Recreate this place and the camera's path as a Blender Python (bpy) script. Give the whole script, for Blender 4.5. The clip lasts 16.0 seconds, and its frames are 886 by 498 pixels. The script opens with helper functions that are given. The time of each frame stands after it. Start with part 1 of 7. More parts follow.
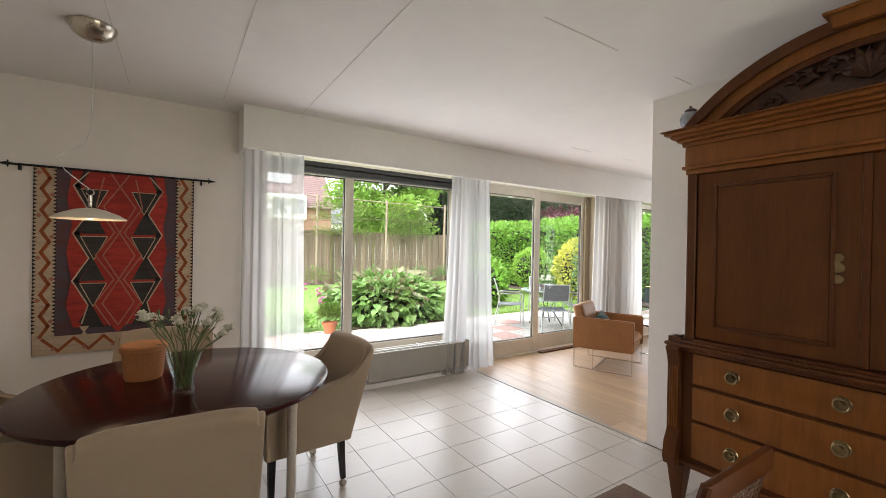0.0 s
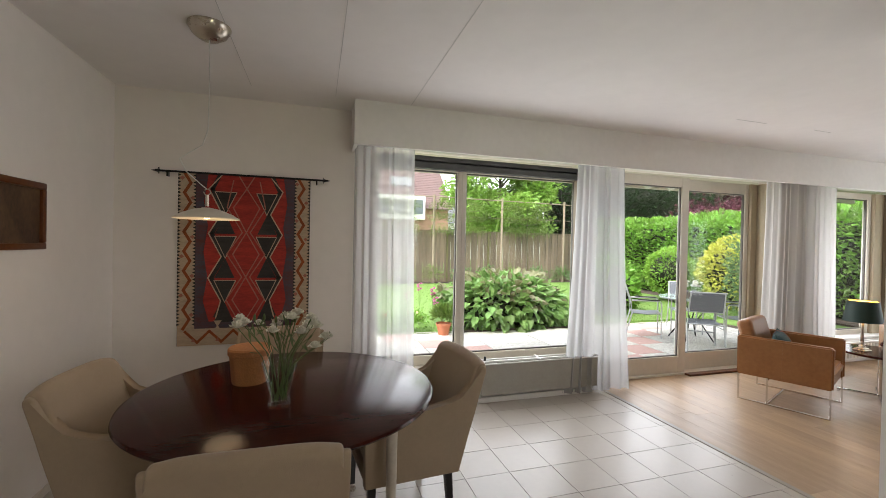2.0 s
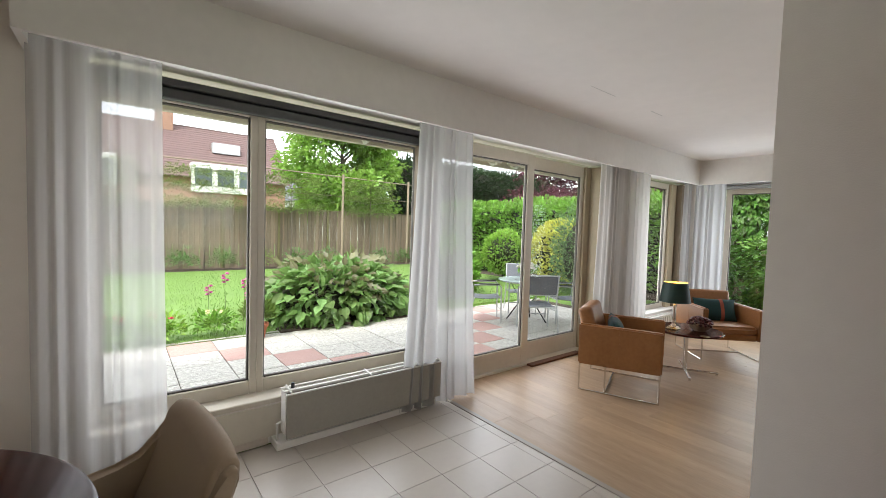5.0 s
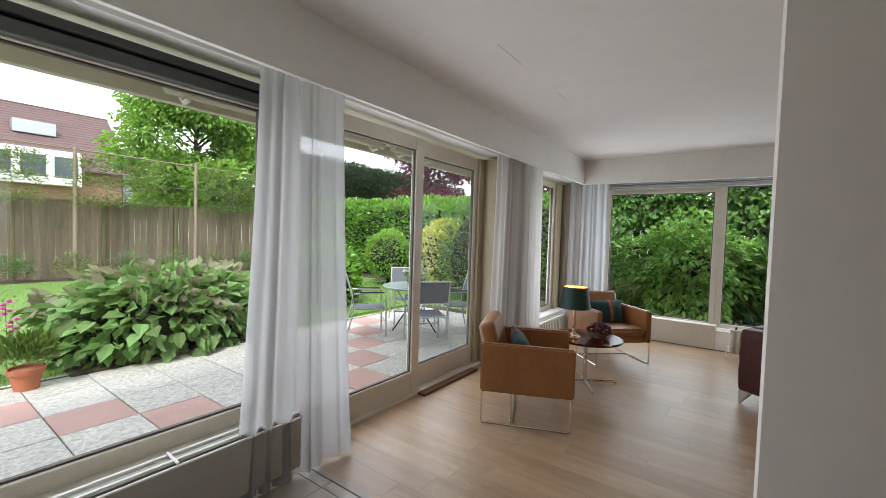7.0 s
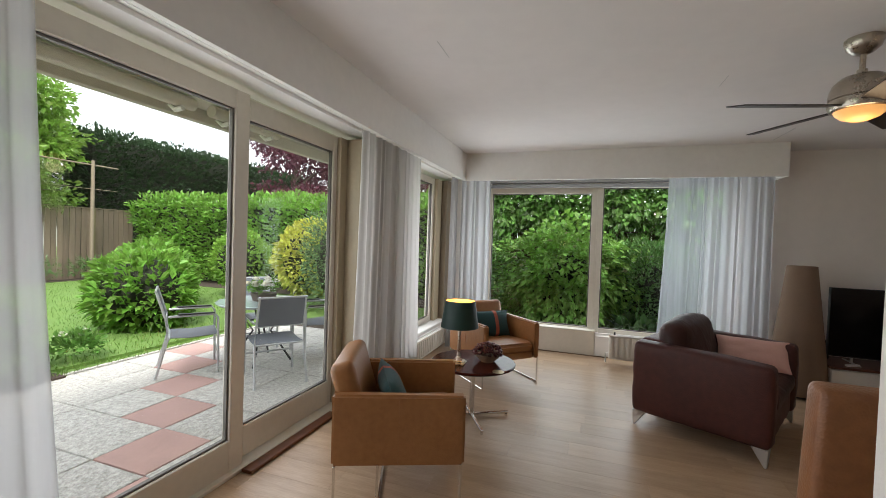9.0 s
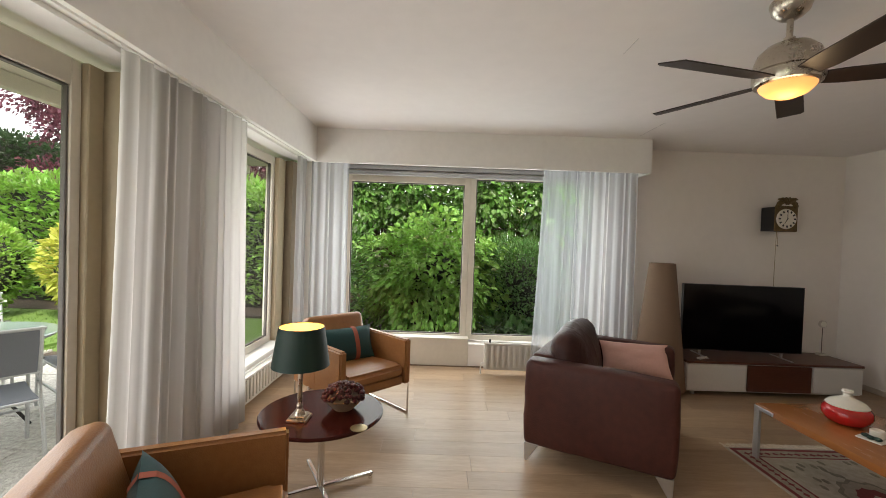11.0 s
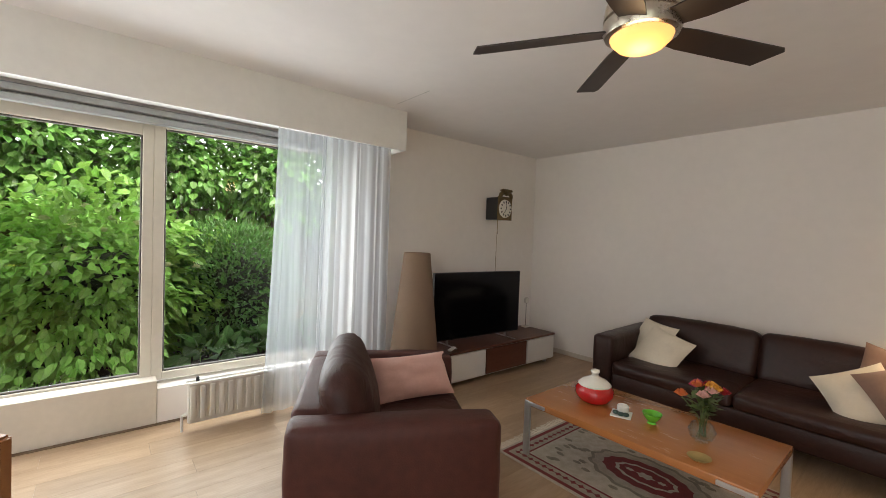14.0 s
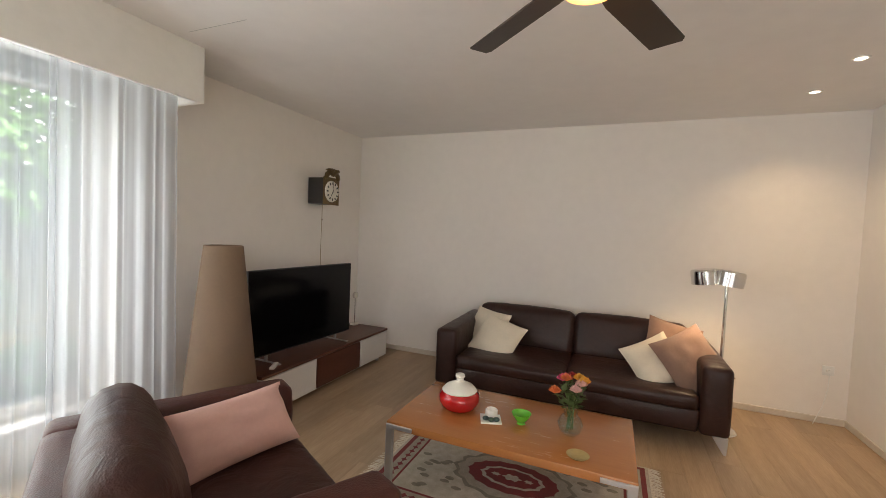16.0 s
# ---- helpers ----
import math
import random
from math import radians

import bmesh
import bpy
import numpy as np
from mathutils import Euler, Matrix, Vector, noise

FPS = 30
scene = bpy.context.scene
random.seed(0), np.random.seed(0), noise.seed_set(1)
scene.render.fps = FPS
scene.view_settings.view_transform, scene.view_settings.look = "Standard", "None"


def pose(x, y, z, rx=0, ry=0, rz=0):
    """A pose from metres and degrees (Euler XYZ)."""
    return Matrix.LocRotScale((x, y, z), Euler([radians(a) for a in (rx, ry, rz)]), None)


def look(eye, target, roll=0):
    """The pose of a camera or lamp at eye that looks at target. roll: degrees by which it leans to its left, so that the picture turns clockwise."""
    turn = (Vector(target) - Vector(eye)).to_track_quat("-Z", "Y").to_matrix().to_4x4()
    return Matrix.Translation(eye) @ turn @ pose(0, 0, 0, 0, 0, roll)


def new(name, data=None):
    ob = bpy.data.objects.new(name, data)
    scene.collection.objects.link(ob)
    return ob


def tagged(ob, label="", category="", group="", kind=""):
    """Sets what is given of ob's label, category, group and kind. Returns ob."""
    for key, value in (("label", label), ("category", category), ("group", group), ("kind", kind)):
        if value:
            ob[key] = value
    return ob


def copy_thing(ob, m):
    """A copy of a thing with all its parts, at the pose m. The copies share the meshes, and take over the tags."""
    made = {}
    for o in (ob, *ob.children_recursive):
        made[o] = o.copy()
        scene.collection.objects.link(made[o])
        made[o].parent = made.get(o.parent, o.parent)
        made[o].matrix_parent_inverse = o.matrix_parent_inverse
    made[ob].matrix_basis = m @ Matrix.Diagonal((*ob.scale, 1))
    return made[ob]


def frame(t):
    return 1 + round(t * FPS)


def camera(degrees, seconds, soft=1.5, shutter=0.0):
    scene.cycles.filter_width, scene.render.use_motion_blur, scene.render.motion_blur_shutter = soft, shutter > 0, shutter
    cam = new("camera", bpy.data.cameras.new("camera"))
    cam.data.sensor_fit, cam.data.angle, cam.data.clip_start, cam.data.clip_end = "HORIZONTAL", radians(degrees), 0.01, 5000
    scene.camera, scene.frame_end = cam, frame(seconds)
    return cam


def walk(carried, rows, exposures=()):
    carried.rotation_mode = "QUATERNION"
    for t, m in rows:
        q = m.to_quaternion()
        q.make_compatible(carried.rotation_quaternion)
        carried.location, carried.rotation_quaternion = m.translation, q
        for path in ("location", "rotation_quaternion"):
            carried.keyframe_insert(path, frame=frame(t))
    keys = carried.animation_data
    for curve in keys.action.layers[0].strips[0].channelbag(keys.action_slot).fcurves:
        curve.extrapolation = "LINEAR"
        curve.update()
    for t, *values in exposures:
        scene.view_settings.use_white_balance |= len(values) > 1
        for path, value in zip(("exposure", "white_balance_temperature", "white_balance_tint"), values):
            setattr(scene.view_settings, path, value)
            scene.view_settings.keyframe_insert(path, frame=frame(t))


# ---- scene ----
# ---- camera ----
cam = camera(94.50, 16.0, soft=0.85)
EXPOSURES = [(0.0, 0.74, 6350, 14), (2.0, 0.42, 6350, 13), (3.5, 0.28, 6450, 12), (7.0, -0.18, 6100, 12), (8.2, -0.27, 6100, 12), (10.5, 0.12, 6800, 12), (12.5, 0.44, 6650, 12), (15.0, 0.68, 6550, 12), (16.0, 0.80, 6650, 12)]
ROWS = [
    (0.0, 1.331, 1.485, 1.456, -33.11, -0.17, -1.09),
    (0.5, 1.368, 1.551, 1.455, -27.84, -0.13, -1.08),
    (1.0, 1.408, 1.615, 1.451, -22.89, -0.18, -1.11),
    (1.5, 1.457, 1.719, 1.451, -19.07, -0.36, -1.18),
    (2.0, 1.514, 1.867, 1.459, -17.05, -0.58, -1.17),
    (2.5, 1.594, 1.997, 1.460, -17.06, -1.17, -1.26),
    (3.0, 1.720, 2.151, 1.463, -19.30, -1.65, -1.33),
    (3.5, 1.834, 2.277, 1.464, -23.21, -2.11, -1.41),
    (4.0, 1.926, 2.404, 1.464, -28.24, -2.50, -1.56),
    (6.5, 2.580, 3.180, 1.466, -50.81, -2.35, -1.83),
    (7.0, 2.782, 3.317, 1.464, -54.33, -2.20, -1.78),
    (7.5, 3.009, 3.425, 1.462, -58.38, -1.90, -1.74),
    (8.0, 3.224, 3.516, 1.456, -62.77, -1.65, -1.78),
    (10.5, 4.414, 3.837, 1.462, -84.63, -1.10, -2.06),
    (11.0, 4.626, 3.855, 1.465, -90.28, -1.13, -2.00),
    (11.5, 4.833, 3.866, 1.470, -96.67, -1.10, -2.00),
    (12.0, 5.013, 3.875, 1.473, -103.26, -1.10, -1.93),
    (12.5, 5.203, 3.884, 1.479, -109.66, -1.08, -1.80),
    (13.0, 5.383, 3.894, 1.478, -116.09, -1.24, -1.80),
    (13.5, 5.576, 3.858, 1.476, -122.61, -1.47, -1.94),
    (14.0, 5.765, 3.808, 1.472, -129.60, -1.72, -2.12),
    (14.5, 5.956, 3.770, 1.469, -136.61, -1.98, -2.25),
    (15.0, 6.127, 3.731, 1.469, -143.70, -2.20, -2.33),
    (15.5, 6.260, 3.661, 1.470, -150.58, -2.49, -2.43),
    (16.0, 6.384, 3.572, 1.482, -157.27, -2.57, -2.50),
]
walk(cam, [(t, pose(x, y, z, 90 + pitch, roll, yaw)) for t, x, y, z, yaw, pitch, roll in ROWS], EXPOSURES)
# ---- world, sun and lamps ----
world = bpy.data.worlds.new("sky")
scene.world = world
world.use_nodes = True
wn, wl = world.node_tree.nodes, world.node_tree.links
sky = wn.new("ShaderNodeTexSky")
sky.sky_type, sky.sun_disc = "NISHITA", False
sky.sun_elevation, sky.sun_rotation = radians(49), radians(240)
sky.air_density, sky.dust_density, sky.ozone_density = 1.0, 4.0, 1.0
SKY_STRENGTH = 0.15
cloud_co = wn.new("ShaderNodeTexCoord")
cloud = wn.new("ShaderNodeTexNoise")
cloud.inputs["Scale"].default_value, cloud.inputs["Detail"].default_value = 2.5, 6
cloud_ramp = wn.new("ShaderNodeValToRGB")
cloud_ramp.color_ramp.elements[0].position, cloud_ramp.color_ramp.elements[1].position = 0.30, 0.62
cloud_ramp.color_ramp.elements[0].color = (0.55, 0.55, 0.55, 1)
cloud_ramp.color_ramp.elements[1].color = (0.95, 0.95, 0.95, 1)
cloud_mix = wn.new("ShaderNodeMixRGB")
cloud_mix.inputs["Color2"].default_value = (21.0, 21.3, 21.9, 1)
wl.new(cloud_co.outputs["Generated"], cloud.inputs["Vector"])
wl.new(cloud.outputs["Fac"], cloud_ramp.inputs["Fac"])
wl.new(cloud_ramp.outputs["Color"], cloud_mix.inputs["Fac"])
wl.new(sky.outputs["Color"], cloud_mix.inputs["Color1"])
wl.new(cloud_mix.outputs["Color"], wn["Background"].inputs["Color"])
wn["Background"].inputs["Strength"].default_value = SKY_STRENGTH

sun_data = bpy.data.lights.new("sun", "SUN")
sun_data.energy, sun_data.angle, sun_data.color = 5.0, radians(12), (1.0, 0.94, 0.87)
sun = new("sun", sun_data)
sun.matrix_world = look((-8, 1, 16), (4, 8, 0))


def window_light(name, x, y, z, w, h, target, power, colour=(0.985, 0.96, 1.0)):
    """Sky light that enters through one opening."""
    data = bpy.data.lights.new(name, "AREA")
    data.shape, data.size, data.size_y, data.energy = "RECTANGLE", w, h, power
    data.color = colour
    ob = new(name, data)
    ob.matrix_world = look((x, y, z), target)
    return ob


DAY = 0.55
window_light("daylight_window", 3.1, 5.78, 1.25, 2.0, 1.6, (3.1, 0, 0.9), 34 * DAY)
window_light("daylight_door", 5.55, 5.78, 1.2, 2.1, 1.9, (5.5, 0, 0.9), 42 * DAY)
window_light("daylight_side", 8.3, 5.78, 1.25, 1.3, 1.6, (8.3, 0, 0.9), 30 * DAY)
# Added fill lamp at a made-up south window, to brighten the dining corner.
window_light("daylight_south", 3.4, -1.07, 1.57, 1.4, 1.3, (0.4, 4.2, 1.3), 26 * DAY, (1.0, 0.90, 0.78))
window_light("daylight_east", 9.72, 3.5, 1.25, 2.8, 1.7, (0, 3.5, 0.9), 80 * DAY, (0.93, 0.96, 1.0))


def lamp(name, at, power, colour, size=0.05, spot=0, target=None):
    data = bpy.data.lights.new(name, "SPOT" if spot else "POINT")
    data.energy, data.color, data.shadow_soft_size = power, colour, size
    if spot:
        data.spot_size, data.spot_blend = radians(spot), 1.0
    ob = new(name, data)
    ob.matrix_world = look(at, target) if target else Matrix.Translation(at)
    return ob


WARM = (1.0, 0.72, 0.42)
lamp("pendant_bulb", (0.945, 4.34, 1.50), 1.6, WARM, 0.12)
lamp("fan_bulb", (6.485, 2.315, 2.10), 1.6, WARM, 0.08)
lamp("table_lamp_bulb", (6.84, 4.592, 0.90), 1.5, WARM, 0.03)
lamp("reading_lamp_bulb", (5.63, -0.19, 1.135), 12, WARM, 0.05, 130, (5.66, -0.42, 0))
lamp("spot_bulb", (5.11, -0.22, 2.57), 14, WARM, 0.03, 120, (5.0, -0.4, 0))
lamp("spot_bulb", (5.11, 0.38, 2.57), 14, WARM, 0.03, 120, (5.0, 0.38, 0))


# ---- materials ----
def mat(name, colour, rough=0.5, metal=0.0, var=0.12, scale=6.0, bump=0.0, bump_scale=120.0, coat=0.0, second=None,
        stretch=(1, 1, 1), each=0.0, kind="noise", spec=0.5, sheen=0.0):
    """A procedural surface: base colour varied at two scales, and fine relief. each: how far alike pieces differ."""
    m = bpy.data.materials.new(name)
    m.use_nodes = True
    n, l = m.node_tree.nodes, m.node_tree.links
    p = n["Principled BSDF"]
    p.inputs["Metallic"].default_value = metal
    p.inputs["Coat Weight"].default_value = coat
    p.inputs["Coat Roughness"].default_value = 0.12
    p.inputs["Specular IOR Level"].default_value = spec
    p.inputs["Sheen Weight"].default_value = sheen
    co = n.new("ShaderNodeTexCoord")
    mp = n.new("ShaderNodeMapping")
    mp.inputs["Scale"].default_value = stretch
    l.new(co.outputs["Object"], mp.inputs["Vector"])
    vec = mp.outputs["Vector"]
    if each:
        info = n.new("ShaderNodeObjectInfo")
        shift = n.new("ShaderNodeVectorMath")
        shift.operation = "MULTIPLY_ADD"
        shift.inputs[1].default_value = (37, 53, 71)
        l.new(info.outputs["Random"], shift.inputs[0])
        l.new(vec, shift.inputs[2])
        vec = shift.outputs[0]
    big = n.new("ShaderNodeTexNoise")
    big.inputs["Scale"].default_value, big.inputs["Detail"].default_value = scale, 3
    fine = n.new("ShaderNodeTexNoise")
    fine.inputs["Scale"].default_value, fine.inputs["Detail"].default_value = scale * 9, 4
    l.new(vec, big.inputs["Vector"])
    l.new(vec, fine.inputs["Vector"])
    add = n.new("ShaderNodeMath")
    add.operation = "MULTIPLY_ADD"
    add.inputs[1].default_value = 0.45
    l.new(fine.outputs["Fac"], add.inputs[0])
    half = n.new("ShaderNodeMath")
    half.operation = "MULTIPLY"
    half.inputs[1].default_value = 0.55
    l.new(big.outputs["Fac"], half.inputs[0])
    l.new(half.outputs[0], add.inputs[2])
    ramp = n.new("ShaderNodeValToRGB")
    ramp.color_ramp.elements[0].position, ramp.color_ramp.elements[1].position = 0.32, 0.68
    dark = second or tuple(c * (1 - var) for c in colour)
    light = colour if second else tuple(min(1, c * (1 + var)) for c in colour)
    ramp.color_ramp.elements[0].color, ramp.color_ramp.elements[1].color = (*dark, 1), (*light, 1)
    l.new(add.outputs[0], ramp.inputs["Fac"])
    out = ramp.outputs["Color"]
    if each:
        hsv = n.new("ShaderNodeHueSaturation")
        span = n.new("ShaderNodeMapRange")
        span.inputs["To Min"].default_value, span.inputs["To Max"].default_value = 1 - each, 1 + each
        l.new(info.outputs["Random"], span.inputs["Value"])
        l.new(span.outputs[0], hsv.inputs["Value"])
        l.new(out, hsv.inputs["Color"])
        out = hsv.outputs["Color"]
    l.new(out, p.inputs["Base Color"])
    rr = n.new("ShaderNodeMapRange")
    rr.inputs["To Min"].default_value, rr.inputs["To Max"].default_value = max(0.02, rough * 0.8), min(1, rough * 1.2)
    l.new(add.outputs[0], rr.inputs["Value"])
    l.new(rr.outputs[0], p.inputs["Roughness"])
    if bump:
        tex = n.new("ShaderNodeTexVoronoi" if kind == "cells" else "ShaderNodeTexNoise")
        tex.inputs["Scale"].default_value = bump_scale
        l.new(vec, tex.inputs["Vector"])
        b = n.new("ShaderNodeBump")
        b.inputs["Strength"].default_value, b.inputs["Distance"].default_value = bump, 0.01
        l.new(tex.outputs["Distance" if kind == "cells" else "Fac"], b.inputs["Height"])
        l.new(b.outputs["Normal"], p.inputs["Normal"])
    return m


def islands(m, amount=0.35):
    """Let each loose leaf or clump of a joined mesh differ in brightness."""
    n, l = m.node_tree.nodes, m.node_tree.links
    p = n["Principled BSDF"]
    src = p.inputs["Base Color"].links[0].from_socket
    geo = n.new("ShaderNodeNewGeometry")
    span = n.new("ShaderNodeMapRange")
    span.inputs["To Min"].default_value, span.inputs["To Max"].default_value = 1 - amount, 1 + amount
    hsv = n.new("ShaderNodeHueSaturation")
    l.new(geo.outputs["Random Per Island"], span.inputs["Value"])
    l.new(span.outputs[0], hsv.inputs["Value"])
    hue = n.new("ShaderNodeMapRange")
    hue.inputs["To Min"].default_value, hue.inputs["To Max"].default_value = 0.485, 0.515
    l.new(geo.outputs["Random Per Island"], hue.inputs["Value"])
    l.new(hue.outputs[0], hsv.inputs["Hue"])
    l.new(src, hsv.inputs["Color"])
    l.new(hsv.outputs["Color"], p.inputs["Base Color"])
    return m


def leaf_mat(name, colour, rough=0.45, amount=0.35):
    m = islands(mat(name, colour, rough, var=0.25, scale=3.0), amount)
    m.node_tree.nodes["Principled BSDF"].inputs["Subsurface Weight"].default_value = 0.0
    n, l = m.node_tree.nodes, m.node_tree.links
    trans = n.new("ShaderNodeBsdfTranslucent")
    trans.inputs["Color"].default_value = (min(1, colour[0] * 1.6), min(1, colour[1] * 1.6), colour[2] * 1.4, 1)
    mix = n.new("ShaderNodeMixShader")
    mix.inputs["Fac"].default_value = 0.3
    l.new(n["Principled BSDF"].outputs[0], mix.inputs[1])
    l.new(trans.outputs[0], mix.inputs[2])
    l.new(mix.outputs[0], n["Material Output"].inputs["Surface"])
    return m


def pane_mat(name, tint=(1, 1, 1), gloss=1.0):
    """Thin clear glass: straight through, with a Fresnel gloss."""
    m = bpy.data.materials.new(name)
    m.use_nodes = True
    n, l = m.node_tree.nodes, m.node_tree.links
    n.remove(n["Principled BSDF"])
    t, g, w, pw, am, mix = (n.new("ShaderNode" + k) for k in ("BsdfTransparent", "BsdfGlossy", "LayerWeight", "Math", "Math", "MixShader"))
    t.inputs["Color"].default_value = (*tint, 1)
    g.inputs["Roughness"].default_value = 0.01
    w.inputs["Blend"].default_value = 0.5
    pw.operation, am.operation = "POWER", "MULTIPLY_ADD"
    pw.inputs[1].default_value = 4.0
    am.inputs[1].default_value, am.inputs[2].default_value = 0.7 * gloss, 0.025 * gloss
    l.new(w.outputs["Facing"], pw.inputs[0])
    l.new(pw.outputs[0], am.inputs[0])
    l.new(am.outputs[0], mix.inputs["Fac"])
    l.new(t.outputs[0], mix.inputs[1])
    l.new(g.outputs[0], mix.inputs[2])
    l.new(mix.outputs[0], n["Material Output"].inputs["Surface"])
    return m


def sheer_mat(name, colour, clear):
    """Thin woven voile: part open weave, part cloth that light passes into."""
    m = bpy.data.materials.new(name)
    m.use_nodes = True
    n, l = m.node_tree.nodes, m.node_tree.links
    n.remove(n["Principled BSDF"])
    d, tl, tr, a, b = (n.new("ShaderNode" + k) for k in ("BsdfDiffuse", "BsdfTranslucent", "BsdfTransparent", "MixShader", "MixShader"))
    d.inputs["Color"].default_value = (*(c * 0.72 for c in colour), 1)
    tl.inputs["Color"].default_value = (*colour, 1)
    a.inputs["Fac"].default_value = 0.58
    co, mp, tex, span = (n.new("ShaderNode" + k) for k in ("TexCoord", "Mapping", "TexNoise", "MapRange"))
    mp.inputs["Scale"].default_value = (1, 1, 0.03)
    tex.inputs["Scale"].default_value, tex.inputs["Detail"].default_value = 40, 4
    span.inputs["From Min"].default_value, span.inputs["From Max"].default_value = 0.35, 0.65
    span.inputs["To Min"].default_value, span.inputs["To Max"].default_value = clear * 0.94, min(1, clear * 1.07)
    l.new(co.outputs["Object"], mp.inputs["Vector"])
    l.new(mp.outputs["Vector"], tex.inputs["Vector"])
    l.new(tex.outputs["Fac"], span.inputs["Value"])
    l.new(d.outputs[0], a.inputs[1])
    l.new(tl.outputs[0], a.inputs[2])
    l.new(span.outputs[0], b.inputs["Fac"])
    l.new(a.outputs[0], b.inputs[1])
    l.new(tr.outputs[0], b.inputs[2])
    l.new(b.outputs[0], n["Material Output"].inputs["Surface"])
    return m


def glow_mat(name, colour, strength):
    m = bpy.data.materials.new(name)
    m.use_nodes = True
    p = m.node_tree.nodes["Principled BSDF"]
    p.inputs["Base Color"].default_value = (*colour, 1)
    p.inputs["Emission Color"].default_value = (*colour, 1)
    p.inputs["Emission Strength"].default_value = strength
    return m


def wrinkled(m, scale, strength, stretch=(1, 1, 1)):
    """Adds soft creases over a surface's fine relief."""
    n, l = m.node_tree.nodes, m.node_tree.links
    p = n["Principled BSDF"]
    co = n.new("ShaderNodeTexCoord")
    mp = n.new("ShaderNodeMapping")
    mp.inputs["Scale"].default_value = stretch
    l.new(co.outputs["Object"], mp.inputs["Vector"])
    tex = n.new("ShaderNodeTexNoise")
    tex.inputs["Scale"].default_value, tex.inputs["Detail"].default_value, tex.inputs["Distortion"].default_value = scale, 3, 1.2
    l.new(mp.outputs["Vector"], tex.inputs["Vector"])
    b = n.new("ShaderNodeBump")
    b.inputs["Strength"].default_value, b.inputs["Distance"].default_value = strength, 0.03
    l.new(tex.outputs["Fac"], b.inputs["Height"])
    for old in list(p.inputs["Normal"].links):
        l.new(old.from_node.outputs["Normal"], b.inputs["Normal"])
    l.new(b.outputs["Normal"], p.inputs["Normal"])
    return m


M_WALL = mat("wall_plaster", (0.81, 0.765, 0.715), 0.85, var=0.03, scale=1.2, bump=0.12, bump_scale=160)
M_CEIL = mat("ceiling_paint", (0.82, 0.795, 0.77), 0.9, var=0.03, scale=1.0, bump=0.06, bump_scale=220)
M_TRIMW = mat("white_paint", (0.80, 0.79, 0.75), 0.45, var=0.04, scale=2, bump=0.03, bump_scale=80)
M_CREAM = mat("cream_frame_paint", (0.66, 0.615, 0.52), 0.4, var=0.05, scale=2.5, bump=0.04, bump_scale=70)
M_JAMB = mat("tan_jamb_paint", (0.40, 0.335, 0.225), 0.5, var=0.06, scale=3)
# Dark brown for the jambs' shadow side: shade put into the colour.
M_JAMB_SHADE = mat("jamb_shade_brown", (0.20, 0.155, 0.10), 0.5, var=0.08, scale=3)
M_DARKFRAME = mat("dark_screen_casing", (0.06, 0.06, 0.06), 0.5, var=0.15, scale=4)
M_GREYALU = mat("grey_aluminium", (0.33, 0.33, 0.33), 0.4, 0.6, var=0.08)
M_GASKET = mat("grey_gasket", (0.11, 0.10, 0.085), 0.6)
M_TILE = mat("cream_floor_tile", (0.46, 0.42, 0.37), 0.30, var=0.035, scale=2.5, bump=0.008, bump_scale=9, each=0.04)
M_GROUT = mat("grey_grout", (0.45, 0.405, 0.355), 0.9, var=0.12, scale=12)
M_PLANK = mat("oak_laminate", (0.47, 0.335, 0.215), 0.36, second=(0.33, 0.22, 0.128), scale=2.4, stretch=(7, 0.6, 1), bump=0.04, bump_scale=30, each=0.11)
M_UNDER = mat("dark_underlay", (0.17, 0.115, 0.07), 0.9)
M_STRIP = mat("steel_strip", (0.34, 0.31, 0.27), 0.5, 0.3, var=0.06)
M_SKIRT = mat("skirting", (0.62, 0.55, 0.47), 0.5, var=0.05)
M_PANE = pane_mat("window_glass", (0.97, 0.985, 0.975), 0.6)
M_SHEER = sheer_mat("voile", (0.63, 0.63, 0.63), 0.20)
M_SHEER_DENSE = sheer_mat("dense_voile", (0.68, 0.66, 0.635), 0.05)
M_SHEER_LIGHT = sheer_mat("light_voile", (0.70, 0.70, 0.69), 0.34)
# White voile again; the east window's cool light is in its colour.
M_SHEER_COOLLIT = sheer_mat("cool_lit_voile", (0.62, 0.635, 0.655), 0.24)
M_SHEER_OPEN = sheer_mat("thin_voile", (0.60, 0.63, 0.66), 0.52)
M_RADIATOR = mat("radiator_enamel", (0.64, 0.62, 0.56), 0.35, var=0.04)
# Darker than the enamel: the shade under the window is in this grey.
M_RAD_SHADE = mat("shaded_radiator", (0.36, 0.345, 0.30), 0.5, var=0.06)


# ---- mesh helpers ----
def bm_new():
    return bmesh.new()


def box(bm, x0, y0, z0, x1, y1, z1, m=None):
    r = bmesh.ops.create_cube(bm, size=1, matrix=Matrix.LocRotScale(((x0 + x1) / 2, (y0 + y1) / 2, (z0 + z1) / 2), None,
                                                                     (abs(x1 - x0), abs(y1 - y0), abs(z1 - z0))))
    if m:
        bmesh.ops.transform(bm, matrix=m, verts=r["verts"])
    return r["verts"]


